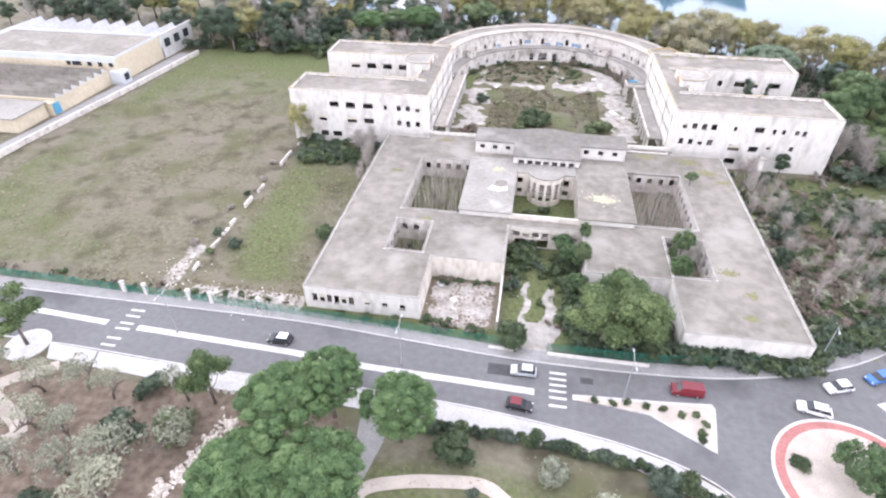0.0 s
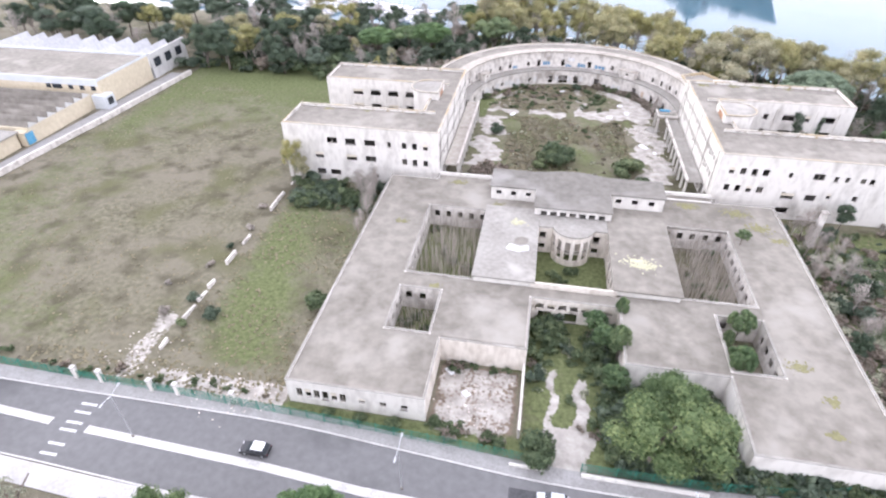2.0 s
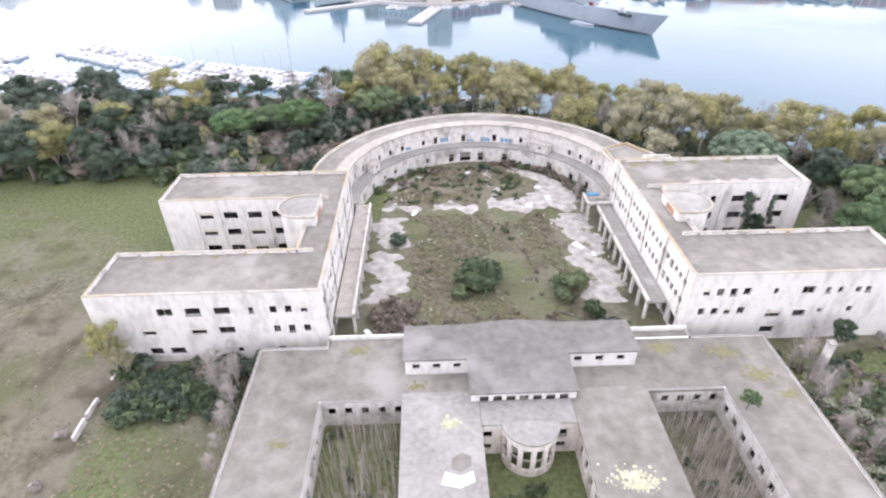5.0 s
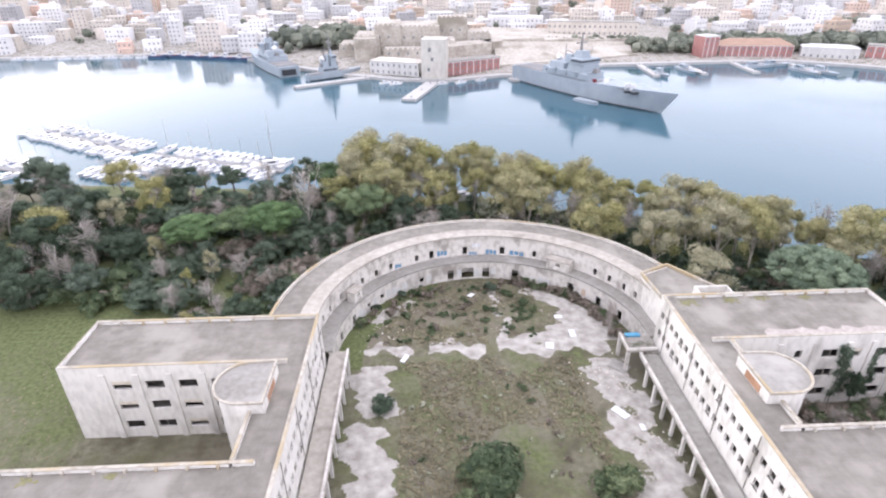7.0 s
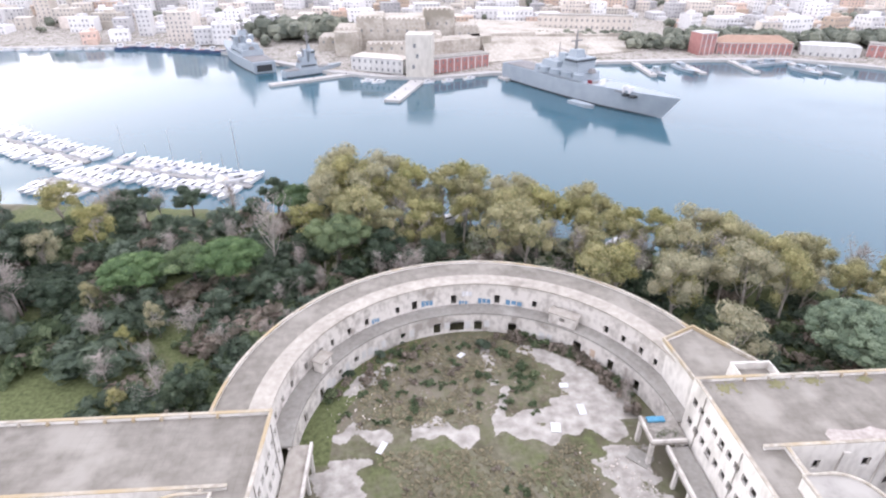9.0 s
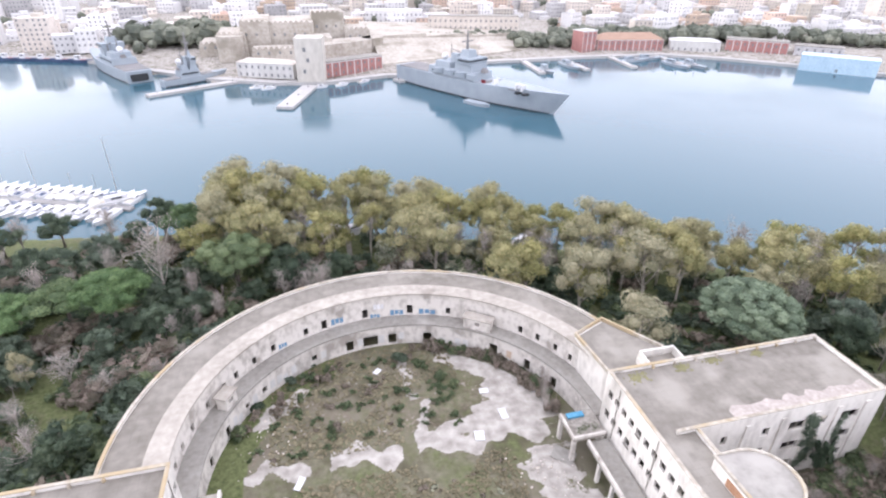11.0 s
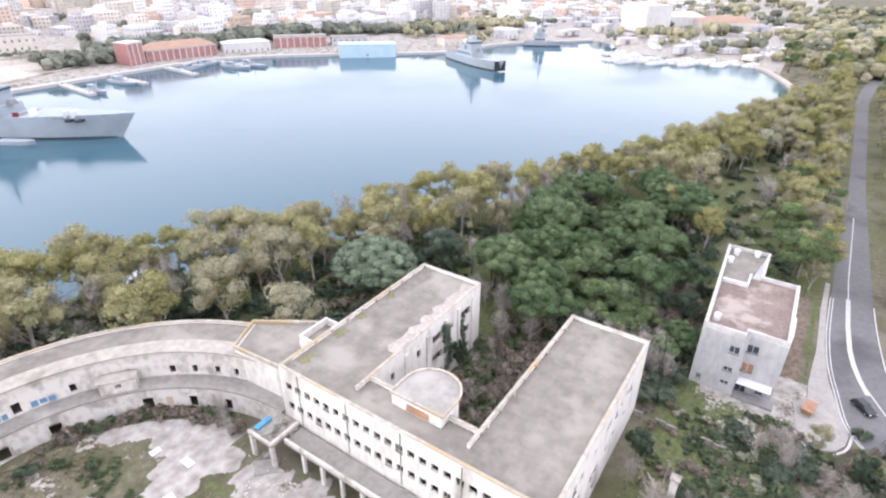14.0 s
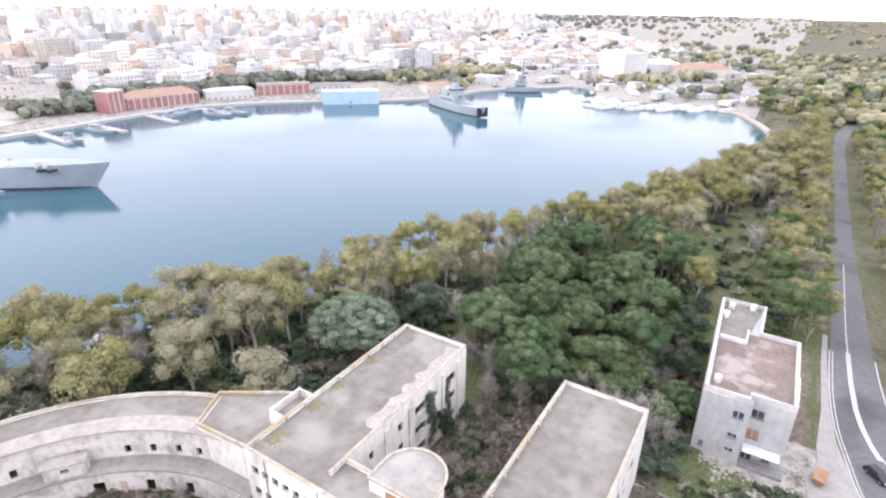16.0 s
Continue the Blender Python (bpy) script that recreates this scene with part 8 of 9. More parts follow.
# graffiti, as plain blue bars, and pale repainted patches on the curved wall
for a, wd, z0, z1, m in ((-13.3, 2.6, 5.5, 6.9, "graffiti"), (-0.2, 2.0, 5.0, 5.9, "graffiti"), (7.4, 2.8, 5.1, 6.4, "graffiti"), (18, 3.6, 5.2, 6.4, "graffiti"), (1.1, 2.2, 6.9, 8.2, "white_gel"), (-33, 1.8, 5.2, 6.3, "graffiti")):
    c = mid + radians(a) * upper_r
    place = arc_place(upper_r, A0)
    for k in range(3):
        u0, u1 = c - wd / 2 + k * wd / 3, c - wd / 2 + (k + 0.82) * wd / 3
        g = Geo()
        zz = z0 + 0.12 * (k % 2)
        p = [place(u0, -0.02), place(u1, -0.02), place(u1, -0.006), place(u0, -0.006)]
        g.add([(x, y, zz) for x, y in p] + [(x, y, z1 - 0.1 * k) for x, y in p], [(0, 1, 5, 4), (1, 2, 6, 5), (3, 0, 4, 7), (4, 5, 6, 7)])
        part("graffiti", g, M[m], curved, "faded blue graffiti" if m == "graffiti" else "pale repainted patch")
# pale remains of plaster on the lower wall
for a in (-60.5, -58, -50.5, -42.5, -39.5, -37, -33.5, -21.5, -7.2, 0.9, 8.4, 30, 33, 50.5):
    c = llen / 2 + radians(a) * lower_r
    p = [arc_place(lower_r, A0)(c + du, dd) for du, dd in ((-0.55, -0.02), (0.55, -0.02), (0.55, -0.006), (-0.55, -0.006))]
    z0 = 0.5 + 0.9 * ((a * 7) % 1)
    part("plaster_patch", Geo().add([(x, y, z0) for x, y in p] + [(x, y, z0 + 1.5 + 0.5 * ((a * 3) % 1)) for x, y in p], [(0, 1, 5, 4), (1, 2, 6, 5), (3, 0, 4, 7), (4, 5, 6, 7)]), M["brick_pale"] if a == 50.5 else M["white_wall"], curved)
# small huts left on the terrace
for a in (-60, 37):
    c = llen / 2 + radians(a) * lower_r
    x, y = arc_place(lower_r, A0)(c, 1.0)
    m4 = Matrix.Translation((x, y, 4.95)) @ Matrix.Rotation(math.atan2(y - CY, x - CX) + math.pi / 2, 4, "Z")
    half = 1.4 if a < 0 else 2.8
    part("terrace_hut", panel(lambda u, d: tuple((m4 @ Vector((u - half, d - 1.0, 0)))[:2]), 2 * half, 4.96, 7.3, 1.9, [(half - 0.55, half + 0.55, 5.9, 6.7)]), M["plaster_old"], curved, "ruined hut on the terrace")
    part("hut_roof", Geo().box(-half - 0.25, -1.2, 2.36, half + 0.25, 1.2, 2.6, m4), M["cornice"], curved)

# ---- white house east of the grounds ----
house = thing("apartment_house", "pale grey three-storey house with a flat brown roof", "house", at=(100, 122, 0))
HW = 13.2
M["roof_brown"] = mat("pinkish_roof_tiles", (0.15, 0.115, 0.1), (0.27, 0.212, 0.186), 0.9, 0.3, 2, 0.1, third=(0.34, 0.295, 0.262), third_scale=0.2, third_at=0.58)
GREY = M["grey_wall"]
RING = [(85.6, 115.4), (107.8, 115.6), (107.8, 122), (119.5, 122), (119.5, 130.6), (84.1, 128.9), (84.1, 121.8), (85.6, 121.8)]
part("wall", Geo().prism([(86.02, 115.4), (107.8, 115.6), (107.8, 122), (119.5, 122), (119.5, 130.6), (84.52, 128.9), (84.52, 121.82), (86.02, 121.82)], 0, HW - 0.9), GREY, house)
bay = [(4.9, 6.7, 8.7, 10.2), (4.9, 6.5, 4.7, 5.6), (5.0, 6.5, 1.7, 2.5), (1.0, 1.9, 1.0, 2.2)]
porch = [(0.4, 2.4, 9.0, 10.6), (0.4, 2.4, 4.8, 6.7), (0.4, 2.3, 0.1, 2.7), (3.6, 5.0, 0.9, 2.4)]
for start, end, holes in (((84.1, 128.9), (84.1, 121.8), bay), ((85.6, 121.8), (85.6, 115.4), porch)):
    facade(house, start, end, 0, HW - 0.9, holes, GREY, ("sill", "sill", "", "sill"))
    for k, (u0, u1, v0, v1) in enumerate(holes):
        shut = start[0] > 85 and k == 1
        pane = part("window", Geo().box(start[0] + 0.3, start[1] - u1 + 0.02, v0 + 0.02, start[0] + 0.36, start[1] - u0 - 0.02, v1 - 0.02), M["brick_fill"] if shut else M["house_glass"], house, "brown closed shutter" if shut else "blue-grey window pane")
        for w in (u0 + 0.03, (u0 + u1) / 2 - 0.04, u1 - 0.11):
            part("frame", Geo().box(start[0] + 0.24, start[1] - w - 0.08, v0 + 0.02, start[0] + 0.296, start[1] - w, v1 - 0.02), M["white_gel"], pane)
part("side_wall", Geo().box(84.1, 121.4, 0, 85.596, 121.796, HW - 0.9), GREY, house)
part("parapet", ribbon([(RING[k][0] + dx, RING[k][1] + dy) for k, (dx, dy) in enumerate(((0.3, 0.3), (-0.3, 0.3), (-0.3, 0.3), (-0.3, 0.3), (-0.3, -0.3), (0.3, -0.3), (0.3, 0.3), (0.3, 0.3)))], 0.6, HW - 0.896, HW + 0.1, True), M["kerb"], house, "pale plastered parapet")
part("roof", Geo().prism([(86.3, 116), (107.2, 116.2), (107.2, 124.2), (102.4, 124.2), (102.4, 129), (84.8, 128.2), (84.8, 122.4), (86.3, 122.4)], HW - 0.897, HW - 0.8), M["roof_brown"], house, "pinkish brown roof tiles")
part("roof", Geo().prism([(103.2, 124.6), (118.9, 122.7), (118.9, 129.9), (103.2, 129.2)], HW - 0.895, HW - 0.78), M["roof"], house)
part("roof_wall", Geo().box(102.4, 124.2, HW - 0.78, 103.0, 129.0, HW + 0.06).box(103.0, 124.2, HW - 0.78, 107.4, 124.6, HW + 0.06), M["white_wall"], house)
part("canopy", Geo().box(83.4, 115.8, 3.3, 85.58, 121.3, 3.5), M["white_gel"], house, "white door canopy")
part("step", Geo().box(83.4, 114.8, 0, 85.56, 121.3, 0.5), M["pavement"], house)
for k, (x, y) in enumerate(((116.5, 128.4), (118, 124.5), (112, 129), (87.5, 127.3))):
    part("water_tank", Geo().tube([(x, y, HW - 0.78), (x, y, HW + 0.5)], [0.6, 0.6], 10), M["white_gel"], house)
for k in range(4):
    part("air_conditioner", Geo().box(90 + k * 4, 115.0, 4 + (k % 3) * 3.4, 91, 115.38, 4.7 + (k % 3) * 3.4), M["white_gel"], house)
site = thing("boundary_wall", "broken grey boundary wall among shrubs", "wall", at=(69, 128, 0))
for k in range(8):
    if k not in (3, 6):
        part("wall_piece", Geo().box(68.85, 120.2 + k * 1.85, 0, 69.15, 121.9 + k * 1.85, 1.0 + 0.3 * (k % 2)), M["concrete"], site)
skip = thing("skip", "rusty orange skip by the road", "container", at=(86.5, 110, 0))
part("body", Geo().add([(85.6, 109.2, 0.25), (88.2, 108.6, 0.25), (88.6, 109.9, 0.25), (86, 110.5, 0.25), (85.2, 109, 1.4), (88.4, 108.3, 1.4), (88.9, 110.1, 1.4), (85.7, 110.8, 1.4)], [(0, 3, 2, 1), (0, 1, 5, 4), (1, 2, 6, 5), (2, 3, 7, 6), (3, 0, 4, 7), (4, 5, 6, 7)]), M["brick_fill"], skip)

# ---- works with saw-tooth roofs west of the field ----
works = thing("works_building", "yellow works with saw-tooth roofs and pale sheet roofing", "factory", at=(-160, 170, 0))
part("wall", Geo().box(-205, 166, 0, -144, 192, 8.0), M["yellow_wall"], works)
part("fascia", ribbon([(-204.8, 166.2), (-144.2, 166.2), (-144.2, 191.8), (-204.8, 191.8)], 0.45, 6.6, 8.7, True), M["blue_pale"] if "blue_pale" in M else M.setdefault("blue_pale", mat("pale_blue_fascia", (0.48, 0.505, 0.525), (0.6, 0.62, 0.64), 0.8, 0.3, 2, 0.05)), works, "pale blue roof fascia")
part("roof", Geo().box(-204, 167, 8.0, -145, 191, 8.3), M["roof"], works, "grey flat roof")
for k in range(5):
    x = -146 - k * 4
    part("window", Geo().box(x - 2.6 if k == 3 else x - 0.8, 165.9, 5.2, x + 0.8, 166.02, 6.6), M["glass_dark"], works)
part("window", Geo().box(-152, 165.88, 0.8, -146, 166.02, 3.0), M["hull_dark"], works)
for k in range(9):
    x0 = -150 - k * 7.5
    g = Geo().add([(x0, 192, 4), (x0, 214, 4), (x0 - 7.5, 214, 4), (x0 - 7.5, 192, 4), (x0 - 1.5, 192, 7.4), (x0 - 1.5, 214, 7.4)], [(0, 1, 5, 4), (1, 2, 5), (2, 3, 4, 5), (3, 0, 4)])
    part("sawtooth", g, M["metal_roof"], works, "pale sheet-metal saw-tooth roof")
part("wall", Geo().box(-217, 192.3, 0, -143.5, 214, 4.0), M["white_wall"], works)
part("side_wall", Geo().box(-143.9, 192.3, 0, -143.4, 214, 8.6), M["white_wall"], works)
for k in range(3):
    part("gable_window", Geo().box(-143.38, 194 + k * 6.6, 3.6, -143.3, 197.6 + k * 6.6, 6.6), M["glass_dark"], works)
for k in range(7):
    y0 = 139 + k * 3.6
    g = Geo().add([(-146.5, y0, 4.6), (-146.5, y0 + 3.6, 4.6), (-200, y0 + 3.6, 4.6), (-200, y0, 4.6), (-146.5, y0 + 0.6, 6.2), (-200, y0 + 0.6, 6.2)], [(0, 1, 4), (1, 2, 5, 4), (2, 3, 5), (3, 0, 4, 5)])
    part("sawtooth", g, M["roof"], works, "grey saw-tooth roof")
    part("gable", Geo().add([(-146.35, y0 + 0.15, 4.65), (-146.35, y0 + 3.45, 4.65), (-146.35, y0 + 0.62, 6.1), (-146.2, y0 + 0.15, 4.65), (-146.2, y0 + 3.45, 4.65), (-146.2, y0 + 0.62, 6.1)], [(0, 2, 1), (3, 4, 5), (0, 1, 4, 3), (1, 2, 5, 4), (2, 0, 3, 5)]), M["white_wall"], works)
part("wall", Geo().box(-200, 138.6, 0, -146.4, 164.6, 4.6), M["yellow_wall"], works)
part("lean_to", Geo().box(-190, 124, 0, -148, 136, 4.2), M["yellow_wall"], works)
part("lean_to_roof", Geo().box(-191, 123.4, 4.2, -147.4, 136.6, 4.55), M["roof_pale"], works)
part("blue_door", Geo().box(-146.3, 137.0, 0.4, -146.05, 139.6, 3.6), M["blue_tarp"], works, "bright blue sliding door")
part("wall", Geo().box(-150, 136.6, 0, -146.4, 138.6, 4.0), M["yellow_wall"], works)
part("side_shed", Geo().box(-146.3, 164.2, 0, -141.5, 168.2, 4.2), M["blue_pale"], works)
part("side_window", Geo().box(-141.52, 165, 1.2, -141.4, 167.4, 3.4), M["glass_dark"], works)
solid("perimeter_wall", ribbon([(-133.5, 199), (-137, 156), (-140, 130), (-142.5, 100), (-146, 68)], 0.6, 0, 1.6), M["plaster_old"], "long low pale boundary wall beside the field", "wall", "structure")
solid("service_lane", ribbon([(-139, 199), (-142, 156), (-144, 128), (-147, 98)], 5, -0.1, 0.06), M["pavement"], "grey concrete lane beside the works", "lane", "structure")

# ---- shrubs, hedges, saplings and park trees ----
S = SHRUB
bush = lambda kind, x, y, h, group, w=1.0: plant(S, kind, x, y, h, group, w, 1.35)
for x, y in ((10.4, 54.6), (12.8, 54.8), (15.4, 54.9), (17.9, 54.9), (20.4, 54.5), (22.9, 54.1), (25.3, 54.6), (25.9, 53.1), (25.6, 51.6), (25.3, 50.3)):
    bush("green", x, y, 0.9, "clipped shrubs on the traffic island", 1.05)
bush("green", 37.5, 48.7, 1.5, "shrubs on the roundabout", 1.3)
bush("green", 58, 60, 1.2, "shrubs on the roundabout", 1.2)
plant(PROTO, "dome", 44.2, 46.6, 9.5, "tree on the roundabout", 0.86, z=-2.9)
hedge_rng = random.Random(21)
x = -14.5
while x < 27:
    yy = 46.2 - max(0, x + 2) * 0.105 - max(0, x - 16) * 0.22 + hedge_rng.uniform(-0.3, 0.3)
    bush(hedge_rng.choice(["dark", "green", "dark"]), x, yy, hedge_rng.uniform(1.3, 2.2), "hedge beside the park", 0.85)
    x += hedge_rng.uniform(0.9, 1.3)
for kind, x, y, h, w in (("green", -8.2, 42.6, 4.2, 0.9), ("olive", 4.5, 42, 3, 1), ("dark", 19.5, 41, 4.2, 0.7), ("dark", 24.2, 38.6, 4.6, 0.6), ("green", 22, 42.5, 3.2, 0.8), ("olive", 12, 37, 3.2, 1.2), ("dark", -5.8, 37, 1.2, 1),
                         ("dark", -55.5, 38.6, 4.4, 0.9), ("green", -49.8, 40.5, 3.8, 1.1), ("olive", -47.8, 37.5, 3.8, 1.0), ("dark", -56.5, 44.5, 3.6, 0.9), ("olive", -62, 43.5, 3.7, 0.77), ("olive", -67, 44.5, 4.0, 0.85), ("olive", -73.5, 43, 3.9, 0.94),
                         ("olive", -78, 38, 3.7, 0.94), ("olive", -70, 37, 3.7, 1.02), ("olive", -63.5, 36, 3.7, 1.02), ("olive", -60, 31, 3.6, 1.1), ("olive", -67, 30, 3.9, 1.02), ("olive", -76, 31, 4.0, 1.02), ("olive", -54, 33, 4.6, 1.1), ("olive", -52, 28, 4.6, 1.2), ("dark", -61, 25, 3.4, 1.1),
                         ("olive", -50.5, 45, 4.4, 0.8), ("olive", -83, 45, 3.6, 0.85), ("olive", -88, 38, 3.6, 1.02), ("olive", -85, 30, 4.0, 1.02)):
    if kind == "olive" and x < -45:
        plant(PROTO, "olive", x, y, h * 1.9, "olives in the park", w * 1.25)
    else:
        bush(kind, x, y, h, "park shrubs", w)
# verge along the fence and the thicket south-east of the low block
for k in range(150):
    x = hedge_rng.uniform(8, 62)
    base = 65.0 + max(0, x - 30) * 0.22 + max(0, x - 46) * 0.28
    y = base + abs(hedge_rng.gauss(0, 1.6)) + 0.6
    if (24 < x < 45 and y > 66.2) or y > 82:
        y = min(y, 66.2) if x < 45 else y
    undergrowth(hedge_rng.choice(["dark", "green", "dark", "green"]), x, y, hedge_rng.uniform(1.2, 3.0))
for k in range(230):
    x, y = hedge_rng.uniform(46.5, 92), hedge_rng.uniform(72, 133)
    if x > 78 and y > 103 or (x - 46) * 0.9 + 66 > y + 4 and x > 60:
        continue
    if y > 112 and hedge_rng.random() < 0.6:
        continue
    undergrowth(hedge_rng.choice(["dark", "green", "olive", "dry", "dry"]), x, y, hedge_rng.uniform(0.7, 1.8), 1.2)
for k in range(120):
    x, y = hedge_rng.uniform(46.5, 80), hedge_rng.uniform(74, 133)
    if (x - 46) * 0.9 + 66 < y:
        undergrowth(hedge_rng.choice(["green", "dry", "dark", "green"]), x, y, hedge_rng.uniform(0.8, 2.0) * (0.55 if y > 116 else 1.0), 1.4)
for k in range(62):
    x, y = hedge_rng.uniform(47, 74), hedge_rng.uniform(80, 133)
    if y > 114 and 54 < x < 72:
        continue
    plant(PROTO, hedge_rng.choice(["bare", "bare", "bare", "bare", "bare", "dark"]), x, y, hedge_rng.uniform(4.5, 8), "thicket east of the low block", 0.9)
for k in range(420):
    x, y = hedge_rng.uniform(46, 82), hedge_rng.uniform(72, 124)
    if (x - 46) * 0.95 + 68 < y and not (x > 76 and y > 103):
        undergrowth(hedge_rng.choice(["green", "dry", "olive", "dry", "dry"] if y < 108 else ["green", "green", "olive", "dry", "green"]), x, y, hedge_rng.uniform(0.5, 1.3), 1.9)
for x, y, h in ((50, 127, 9), (48.5, 120, 8), (53, 112, 8.5), (51.5, 104, 8), (50, 96, 7.5), (57, 90, 8), (61, 97, 8), (66, 104, 7.5), (70, 112, 7)):
    plant(PROTO, "bare", x, y, h, "thicket east of the low block", 1.3)
for x, y, h in ((77.5, 108, 6), (75, 101, 5.5), (72, 97, 5)):
    plant(PROTO, "yellow", x, y, h, "thicket east of the low block", 1.2)
for x, y, h in ((71, 116, 6), (73, 112.5, 6.5), (69.5, 112, 6), (75.5, 113, 5)):
    plant(PROTO, "bare", x, y, h, "thicket east of the low block", 1.4)
for x, y, h, w in ((74.2, 102.6, 2.4, 1.2), (72, 118.5, 2.6, 1.4), (70.5, 109.6, 2.6, 1.3), (73.5, 110.6, 2.2, 1.3), (68, 113, 2.8, 1.3)):
    plant(SHRUB, "dark", x, y, h, "bushes by the road bend", w, 1.35)
plant(PROTO, "dark", 59, 131.5, 7.5, "thicket east of the low block", 0.9)
for x, y, h, k in ((75.5, 158, 9, "bare"), (78, 150, 8, "bare"), (73.5, 163, 8, "bare"), (76, 143, 8, "bare"), (79, 138, 7, "dark"), (64, 157.5, 5, "bare"), (58, 156, 4.5, "bare"), (68, 152, 5, "bare"), (52, 153, 4.5, "bare"), (61, 165.6, 9, "dark")):
    plant(PROTO, k, x, y, h, "trees in the wing's yard", 0.55 if h == 9 and k == "dark" else 0.9)
for k in range(170):
    x, y = hedge_rng.uniform(47, 76), hedge_rng.uniform(149.5, 166)
    undergrowth(hedge_rng.choice(["dry", "dry", "dry", "green"]), x, y, hedge_rng.uniform(0.9, 2.6), 1.3)
for k in range(22):
    x, y = hedge_rng.uniform(72.5, 84), hedge_rng.uniform(138, 176)
    plant(PROTO, "bare", x, y, hedge_rng.uniform(7, 11), "trees in the wing's yard", 1.1)
for k in range(12):
    plant(PROTO, "bare", hedge_rng.uniform(50, 70), hedge_rng.uniform(151, 165), hedge_rng.uniform(3.5, 5.5), "trees in the wing's yard", 1.3)
# west side
for x, y, h, k, w in ((-65, 130.5, 13, "yellow", 0.72), (-62.5, 129.5, 9, "yellow", 0.8), (-46, 125, 8, "bare", 1.1), (-44.5, 129.5, 8.5, "bare", 1.0), (-44, 124, 8, "bare", 1.0), (-43, 119, 7.5, "bare", 1.0), (-45.5, 128.5, 7, "bare", 1.1), (-42.8, 114, 6.5, "bare", 1.0), (-49, 130, 6.5, "bare", 1.0), (-42.5, 117, 8.5, "bare", 0.9), (-42.8, 121.5, 9, "bare", 0.9), (-43.5, 126.5, 9.5, "bare", 1.0), (-47.5, 127, 9, "bare", 1.0), (-42.3, 110, 7.5, "bare", 0.8)):
    plant(PROTO, k, x, y, h, "trees beside the west wing", w)
for x, y, h, kind in ((-42.5, 88, 3.8, "green"), (-61.5, 82.5, 2.2, "dark"), (-66.8, 87, 1.6, "dark"), (-68, 103, 1.2, "dark"), (-57, 127, 3.2, "dark"), (-54, 129, 3.4, "dark"), (-51, 126, 2.6, "green"), (-47.5, 131.5, 2.8, "dark"), (-60, 126.5, 2.4, "green"),
                      (-66, 80, 1.4, "green"), (-68.5, 118, 1.5, "dry"), (-67.5, 110, 1.4, "dry"), (-69, 96, 1.3, "dry"), (-70.5, 82, 1.6, "dry"), (-74, 90, 1.0, "dry")):
    bush(kind, x, y, h, "bushes along the ruined wall", 1.0)
for k in range(44):
    undergrowth(hedge_rng.choice(["dark", "green", "green", "dark"]), hedge_rng.uniform(-64, -42), hedge_rng.uniform(121, 132), hedge_rng.uniform(1.0, 3.0), 1.2)
for k in range(46):
    x = -150 + k * 3 + hedge_rng.uniform(-1, 1)
    if x < -42:
        undergrowth(hedge_rng.choice(["green", "dry", "green"]), x, 68 + hedge_rng.uniform(-0.8, 1.5), hedge_rng.uniform(0.5, 1.3))
for x, y, h, w in ((-3.5, 66.4, 3.6, 1.15), (-10, 66.5, 1.2, 1.0), (-24, 66.6, 1.3, 1.3), (-29, 66.6, 1.1, 1.3), (-34, 66.5, 1.0, 1.3), (-17.6, 67.6, 1.3, 1.2)):
    bush("green", x, y, h, "bushes in the forecourt", w)
for k in range(30):
    x, y = hedge_rng.uniform(-4.8, 9), hedge_rng.uniform(79, 92)
    if -3.5 < x < 4.8 and y < 84:
        continue
    undergrowth(hedge_rng.choice(["dark", "green", "green"]), x, y, hedge_rng.uniform(0.8, 2.6))
for k in range(120):
    x, y = hedge_rng.uniform(-14, 17), hedge_rng.uniform(137, 180)
    undergrowth(hedge_rng.choice(["green", "dry", "dry", "olive"]), x, y, hedge_rng.uniform(0.2, 0.5), 1.8)
for k in range(110):
    x, y = hedge_rng.uniform(-22, 12), hedge_rng.uniform(188, 211)
    if math.hypot(x - CX, y - CY) < 29:
        undergrowth(hedge_rng.choice(["dry", "green", "green"]), x, y, hedge_rng.uniform(0.3, 0.9), 1.4)
for k in range(70):
    x, y = hedge_rng.uniform(6.8, 23), hedge_rng.uniform(67, 79.5)
    undergrowth(hedge_rng.choice(["dark", "green", "green"]), x, y, hedge_rng.uniform(1.0, 2.6), 1.3)
for k in range(18):
    x, y = hedge_rng.uniform(5.5, 9), hedge_rng.uniform(81, 91)
    undergrowth(hedge_rng.choice(["dark", "green", "green"]), x, y, hedge_rng.uniform(1.0, 2.4), 1.2)
for k in range(40):
    x, y = hedge_rng.uniform(-4.6, 6.5), hedge_rng.uniform(70, 91)
    if not -1.6 < x < 0 and not (y < 75 and x < 3):
        undergrowth(hedge_rng.choice(["green", "olive", "green", "dry"]), x, y, hedge_rng.uniform(0.3, 0.8), 1.6)
for k in range(30):
    x, y = hedge_rng.uniform(-18.5, -6.5), hedge_rng.choice([hedge_rng.uniform(66, 67.5), hedge_rng.uniform(78.6, 79.6)])
    undergrowth(hedge_rng.choice(["green", "dry", "green"]), x, y, hedge_rng.uniform(0.4, 1.0), 1.4)
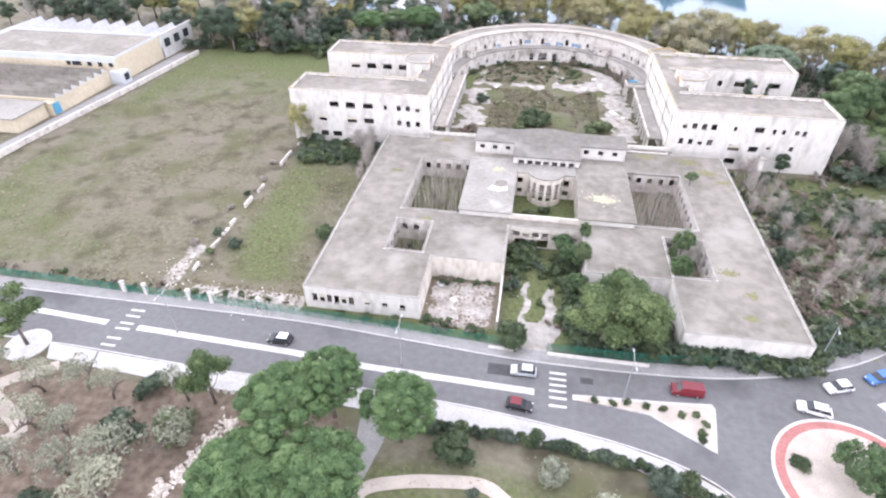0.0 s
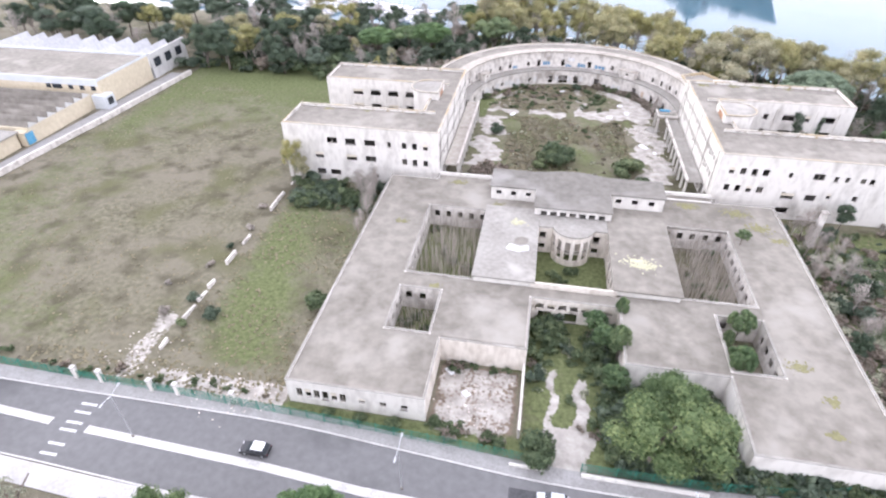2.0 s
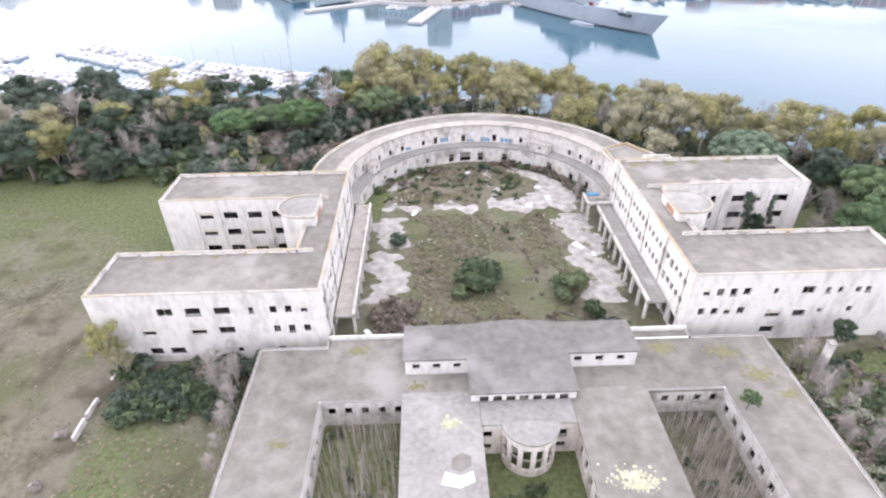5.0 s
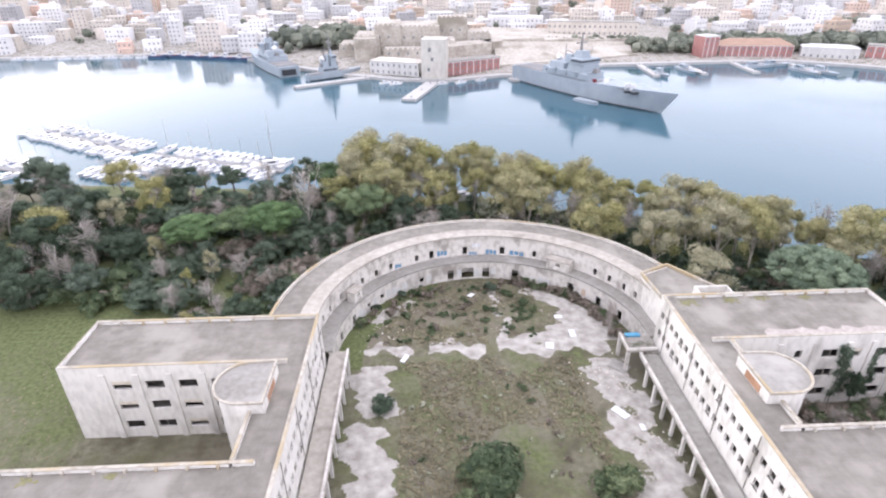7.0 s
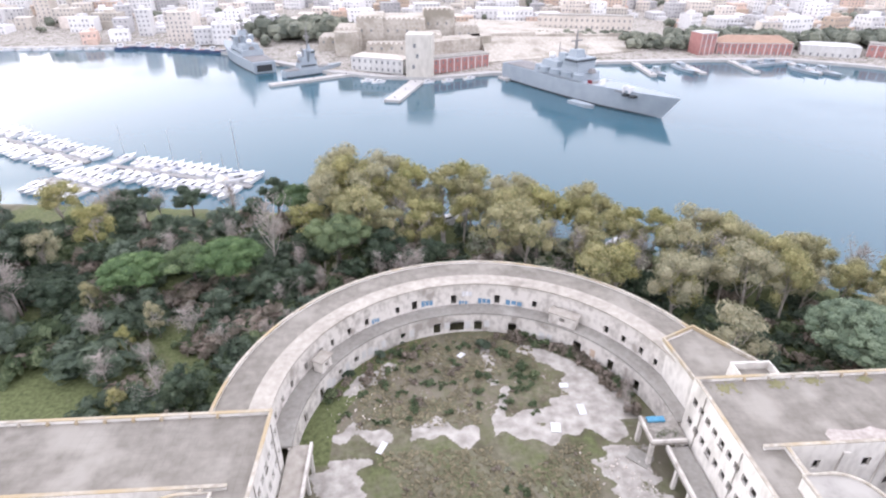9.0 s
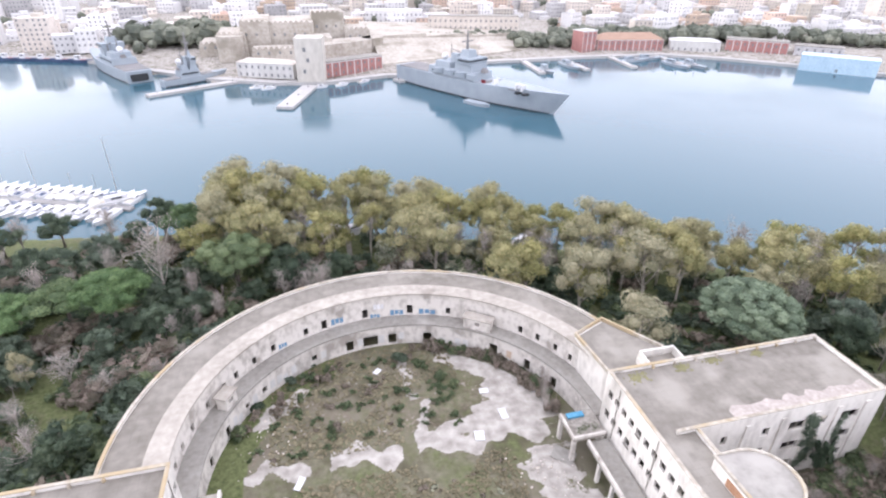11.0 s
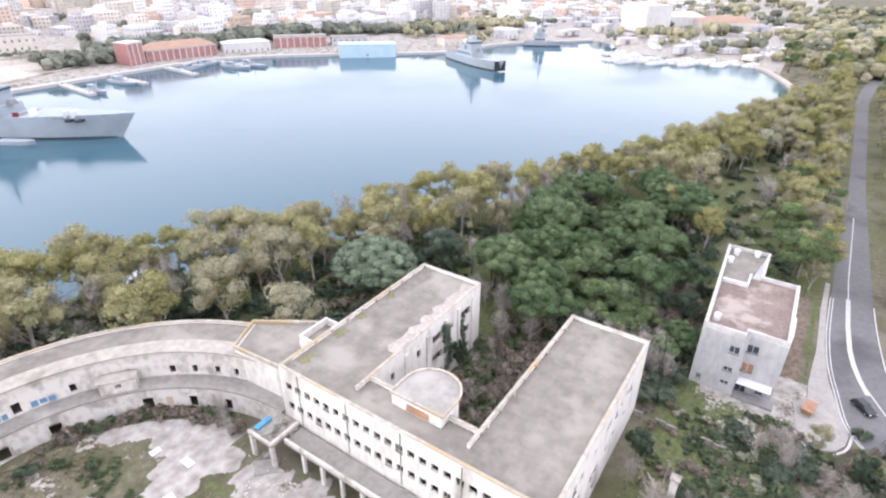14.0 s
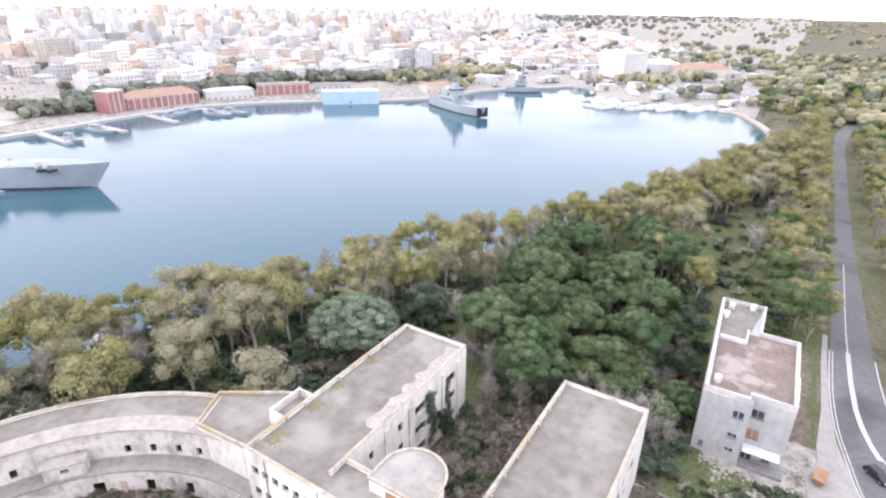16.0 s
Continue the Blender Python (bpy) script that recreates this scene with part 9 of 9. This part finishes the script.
# courtyard plants
for x, y, h, kind, w in ((-2, 156.2, 4.6, "green", 1.5), (-4.4, 153.2, 3.6, "green", 1.3), (15.3, 150.1, 4.0, "green", 1.2), (14.4, 146.8, 3.2, "green", 1.0), (-19, 170.4, 2.5, "dark", 1.2), (6.2, 173.3, 1.2, "green", 0.9), (-5.1, 149.8, 2.6, "green", 1.0), (19, 142, 3.5, "green", 0.9), (21.5, 138, 3.4, "dark", 0.9),
                         (24, 136, 3.0, "green", 0.9), (3.4, 207, 2.4, "dark", 0.9), (8.4, 203.5, 1.4, "green", 0.8), (2.2, 199, 1.4, "green", 0.8), (-22, 200, 1.6, "dark", 1.2), (-17, 206, 1.4, "dark", 1.2), (-12, 210, 1.3, "dark", 1.2), (-24.5, 194, 1.8, "green", 1.2), (10.5, 200.5, 1.5, "green", 1.2), (13.0, 197.5, 1.3, "green", 1.2)):
    bush(kind, x, y, h, "bushes in the court", w)
for k in range(90):
    if k < 26:
        x, y = hedge_rng.uniform(-22, -14), hedge_rng.uniform(136, 147)
        kind, h = "dry", hedge_rng.uniform(1.2, 2.6)
    elif k < 50:
        x, y = hedge_rng.uniform(-12, 14), hedge_rng.uniform(135, 142)
        kind, h = "dry", hedge_rng.uniform(0.8, 1.8)
    else:
        a = hedge_rng.uniform(-1.35, -0.3) if k < 62 else hedge_rng.uniform(0.25, 1.3)
        rr = hedge_rng.uniform(25, 29.5) if k < 62 else hedge_rng.uniform(28.4, 29.8)
        x, y = CX + rr * math.sin(a), CY + rr * math.cos(a)
        kind, h = hedge_rng.choice(["dry", "green", "dry"]), hedge_rng.uniform(0.5, 1.6)
        if k >= 62 and a < 0.7:
            continue
    undergrowth(kind, x, y, h, 1.1)
for k in range(60):
    a, rr = hedge_rng.uniform(0.3, 1.35), hedge_rng.uniform(28.4, 30)
    if a > 1.0:
        rr -= hedge_rng.uniform(0, 2)
    undergrowth(hedge_rng.choice(["dry", "dry", "green"]), CX + rr * math.sin(a), CY + rr * math.cos(a), hedge_rng.uniform(0.5, 1.7), 1.2)
for k in range(4):
    plant(PROTO, "bare", 26.4 + k * 0.7, 187.5 + k * 2.2, 5.5, "bare saplings in the court", 0.8)
# small pines in and on the low block
for x, y, h, z, w in ((26.6, 83.4, 8.0, 0, 0.56), (28.6, 91.6, 8.2, 0, 0.52), (9.9, 92.3, 7.8, 0, 0.3), (9.0, 84.6, 8.2, 0, 0.42), (25.9, 88.2, 7.0, 0, 0.28), (34.0, 115.5, 3.4, LOW - 0.1, 0.9), (5.5, 90.0, 5.5, 0, 0.8), (7.2, 86.0, 6.0, 0, 0.8), (6.5, 99.5, 3.0, 0, 0.8), (8.2, 78.5, 5.0, 0, 0.9)):
    plant(PROTO, "dome", x, y, h, "small pines among the low roofs", w, z=z)


def thicket(x0, y0, x1, y1, count, height, seed, label):
    r = np.random.default_rng(seed)
    t = thing("sapling_thicket", label, "saplings", at=((x0 + x1) / 2, (y0 + y1) / 2, 0))
    g = Geo()
    for _ in range(count):
        x, y = r.uniform(x0, x1), r.uniform(y0, y1)
        h = height * r.uniform(0.7, 1.15)
        bx, by = r.normal() * 0.35, r.normal() * 0.35
        g.tube([(x, y, 0), (x + bx * 0.4, y + by * 0.4, h * 0.5), (x + bx, y + by, h)], [0.05, 0.035, 0.012], 4)
        for _ in range(5):
            s = Vector((x + bx * 0.7, y + by * 0.7, h * r.uniform(0.35, 0.9)))
            g.tube([tuple(s), tuple(s + Vector((r.normal() * 0.4, r.normal() * 0.4, 0.7)))], [0.018, 0.006], 3)
    tagged(part("stem_mass", g, M["twig_pale"], t), kind="stuff")


M["twig_pale"] = mat("pale_sapling_stems", (0.27, 0.235, 0.2), (0.46, 0.42, 0.37), 0.9, 0.8, 4, 0)
thicket(-27.8, 98, -16.8, 118, 290, 6.0, 1, "dense pale leafless saplings filling a small court")
thicket(20.5, 98.5, 31.8, 118.6, 290, 6.0, 2, "dense pale leafless saplings filling a small court")
thicket(-27.8, 82, -22, 91, 70, 3.6, 3, "tangled leafless saplings in a small court")
for k in range(40):
    x0, y0, x1, y1 = ((-27.8, 97, -16.8, 118), (20.5, 98, 31.8, 118.6), (-27.5, 82, -22, 91), (-4.6, 97, 8, 108))[k % 4]
    undergrowth("green", hedge_rng.uniform(x0, x1), hedge_rng.uniform(y0, y1), hedge_rng.uniform(0.6, 1.5))


# grass tufts over the field, the court and the grounds
def tufts():
    r = np.random.default_rng(15)
    g = Geo()
    boxes = ((-140, 70, -67, 190, 3800, 0.25), (-65, 70, -42, 128, 1500, 0.3), (-16, 135, 18, 182, 6500, 0.36), (-20, 187, 14, 211, 3200, 0.34), (47, 70, 76, 132, 1300, 0.4), (-20, 20, 24, 44, 500, 0.2), (-90, 66, -42, 72, 500, 0.35))
    for x0, y0, x1, y1, count, s in boxes:
        for _ in range(count):
            x, y = r.uniform(x0, x1), r.uniform(y0, y1)
            if noise.noise((x * 0.06, y * 0.06, 1.0)) < -0.25:
                continue
            a, k = r.random() * 3.14, s * r.uniform(0.4, 1.0)
            for b in (a, a + 1.3):
                dx, dy = math.cos(b) * k * 1.2, math.sin(b) * k * 1.2
                ox, oy = -dy * 0.8, dx * 0.8
                g.add([(x - dx, y - dy, 0), (x + dx, y + dy, 0), (x + dx * 0.6 + ox, y + dy * 0.6 + oy, k * 0.55), (x - dx * 0.5 + ox, y - dy * 0.5 + oy, k * 0.5)], [(0, 1, 2, 3)])
    solid("grass_tufts", g, M["tuft"], "dry olive-brown grass tufts over the field", "grass", "stuff")


tufts()
grow_undergrowth()
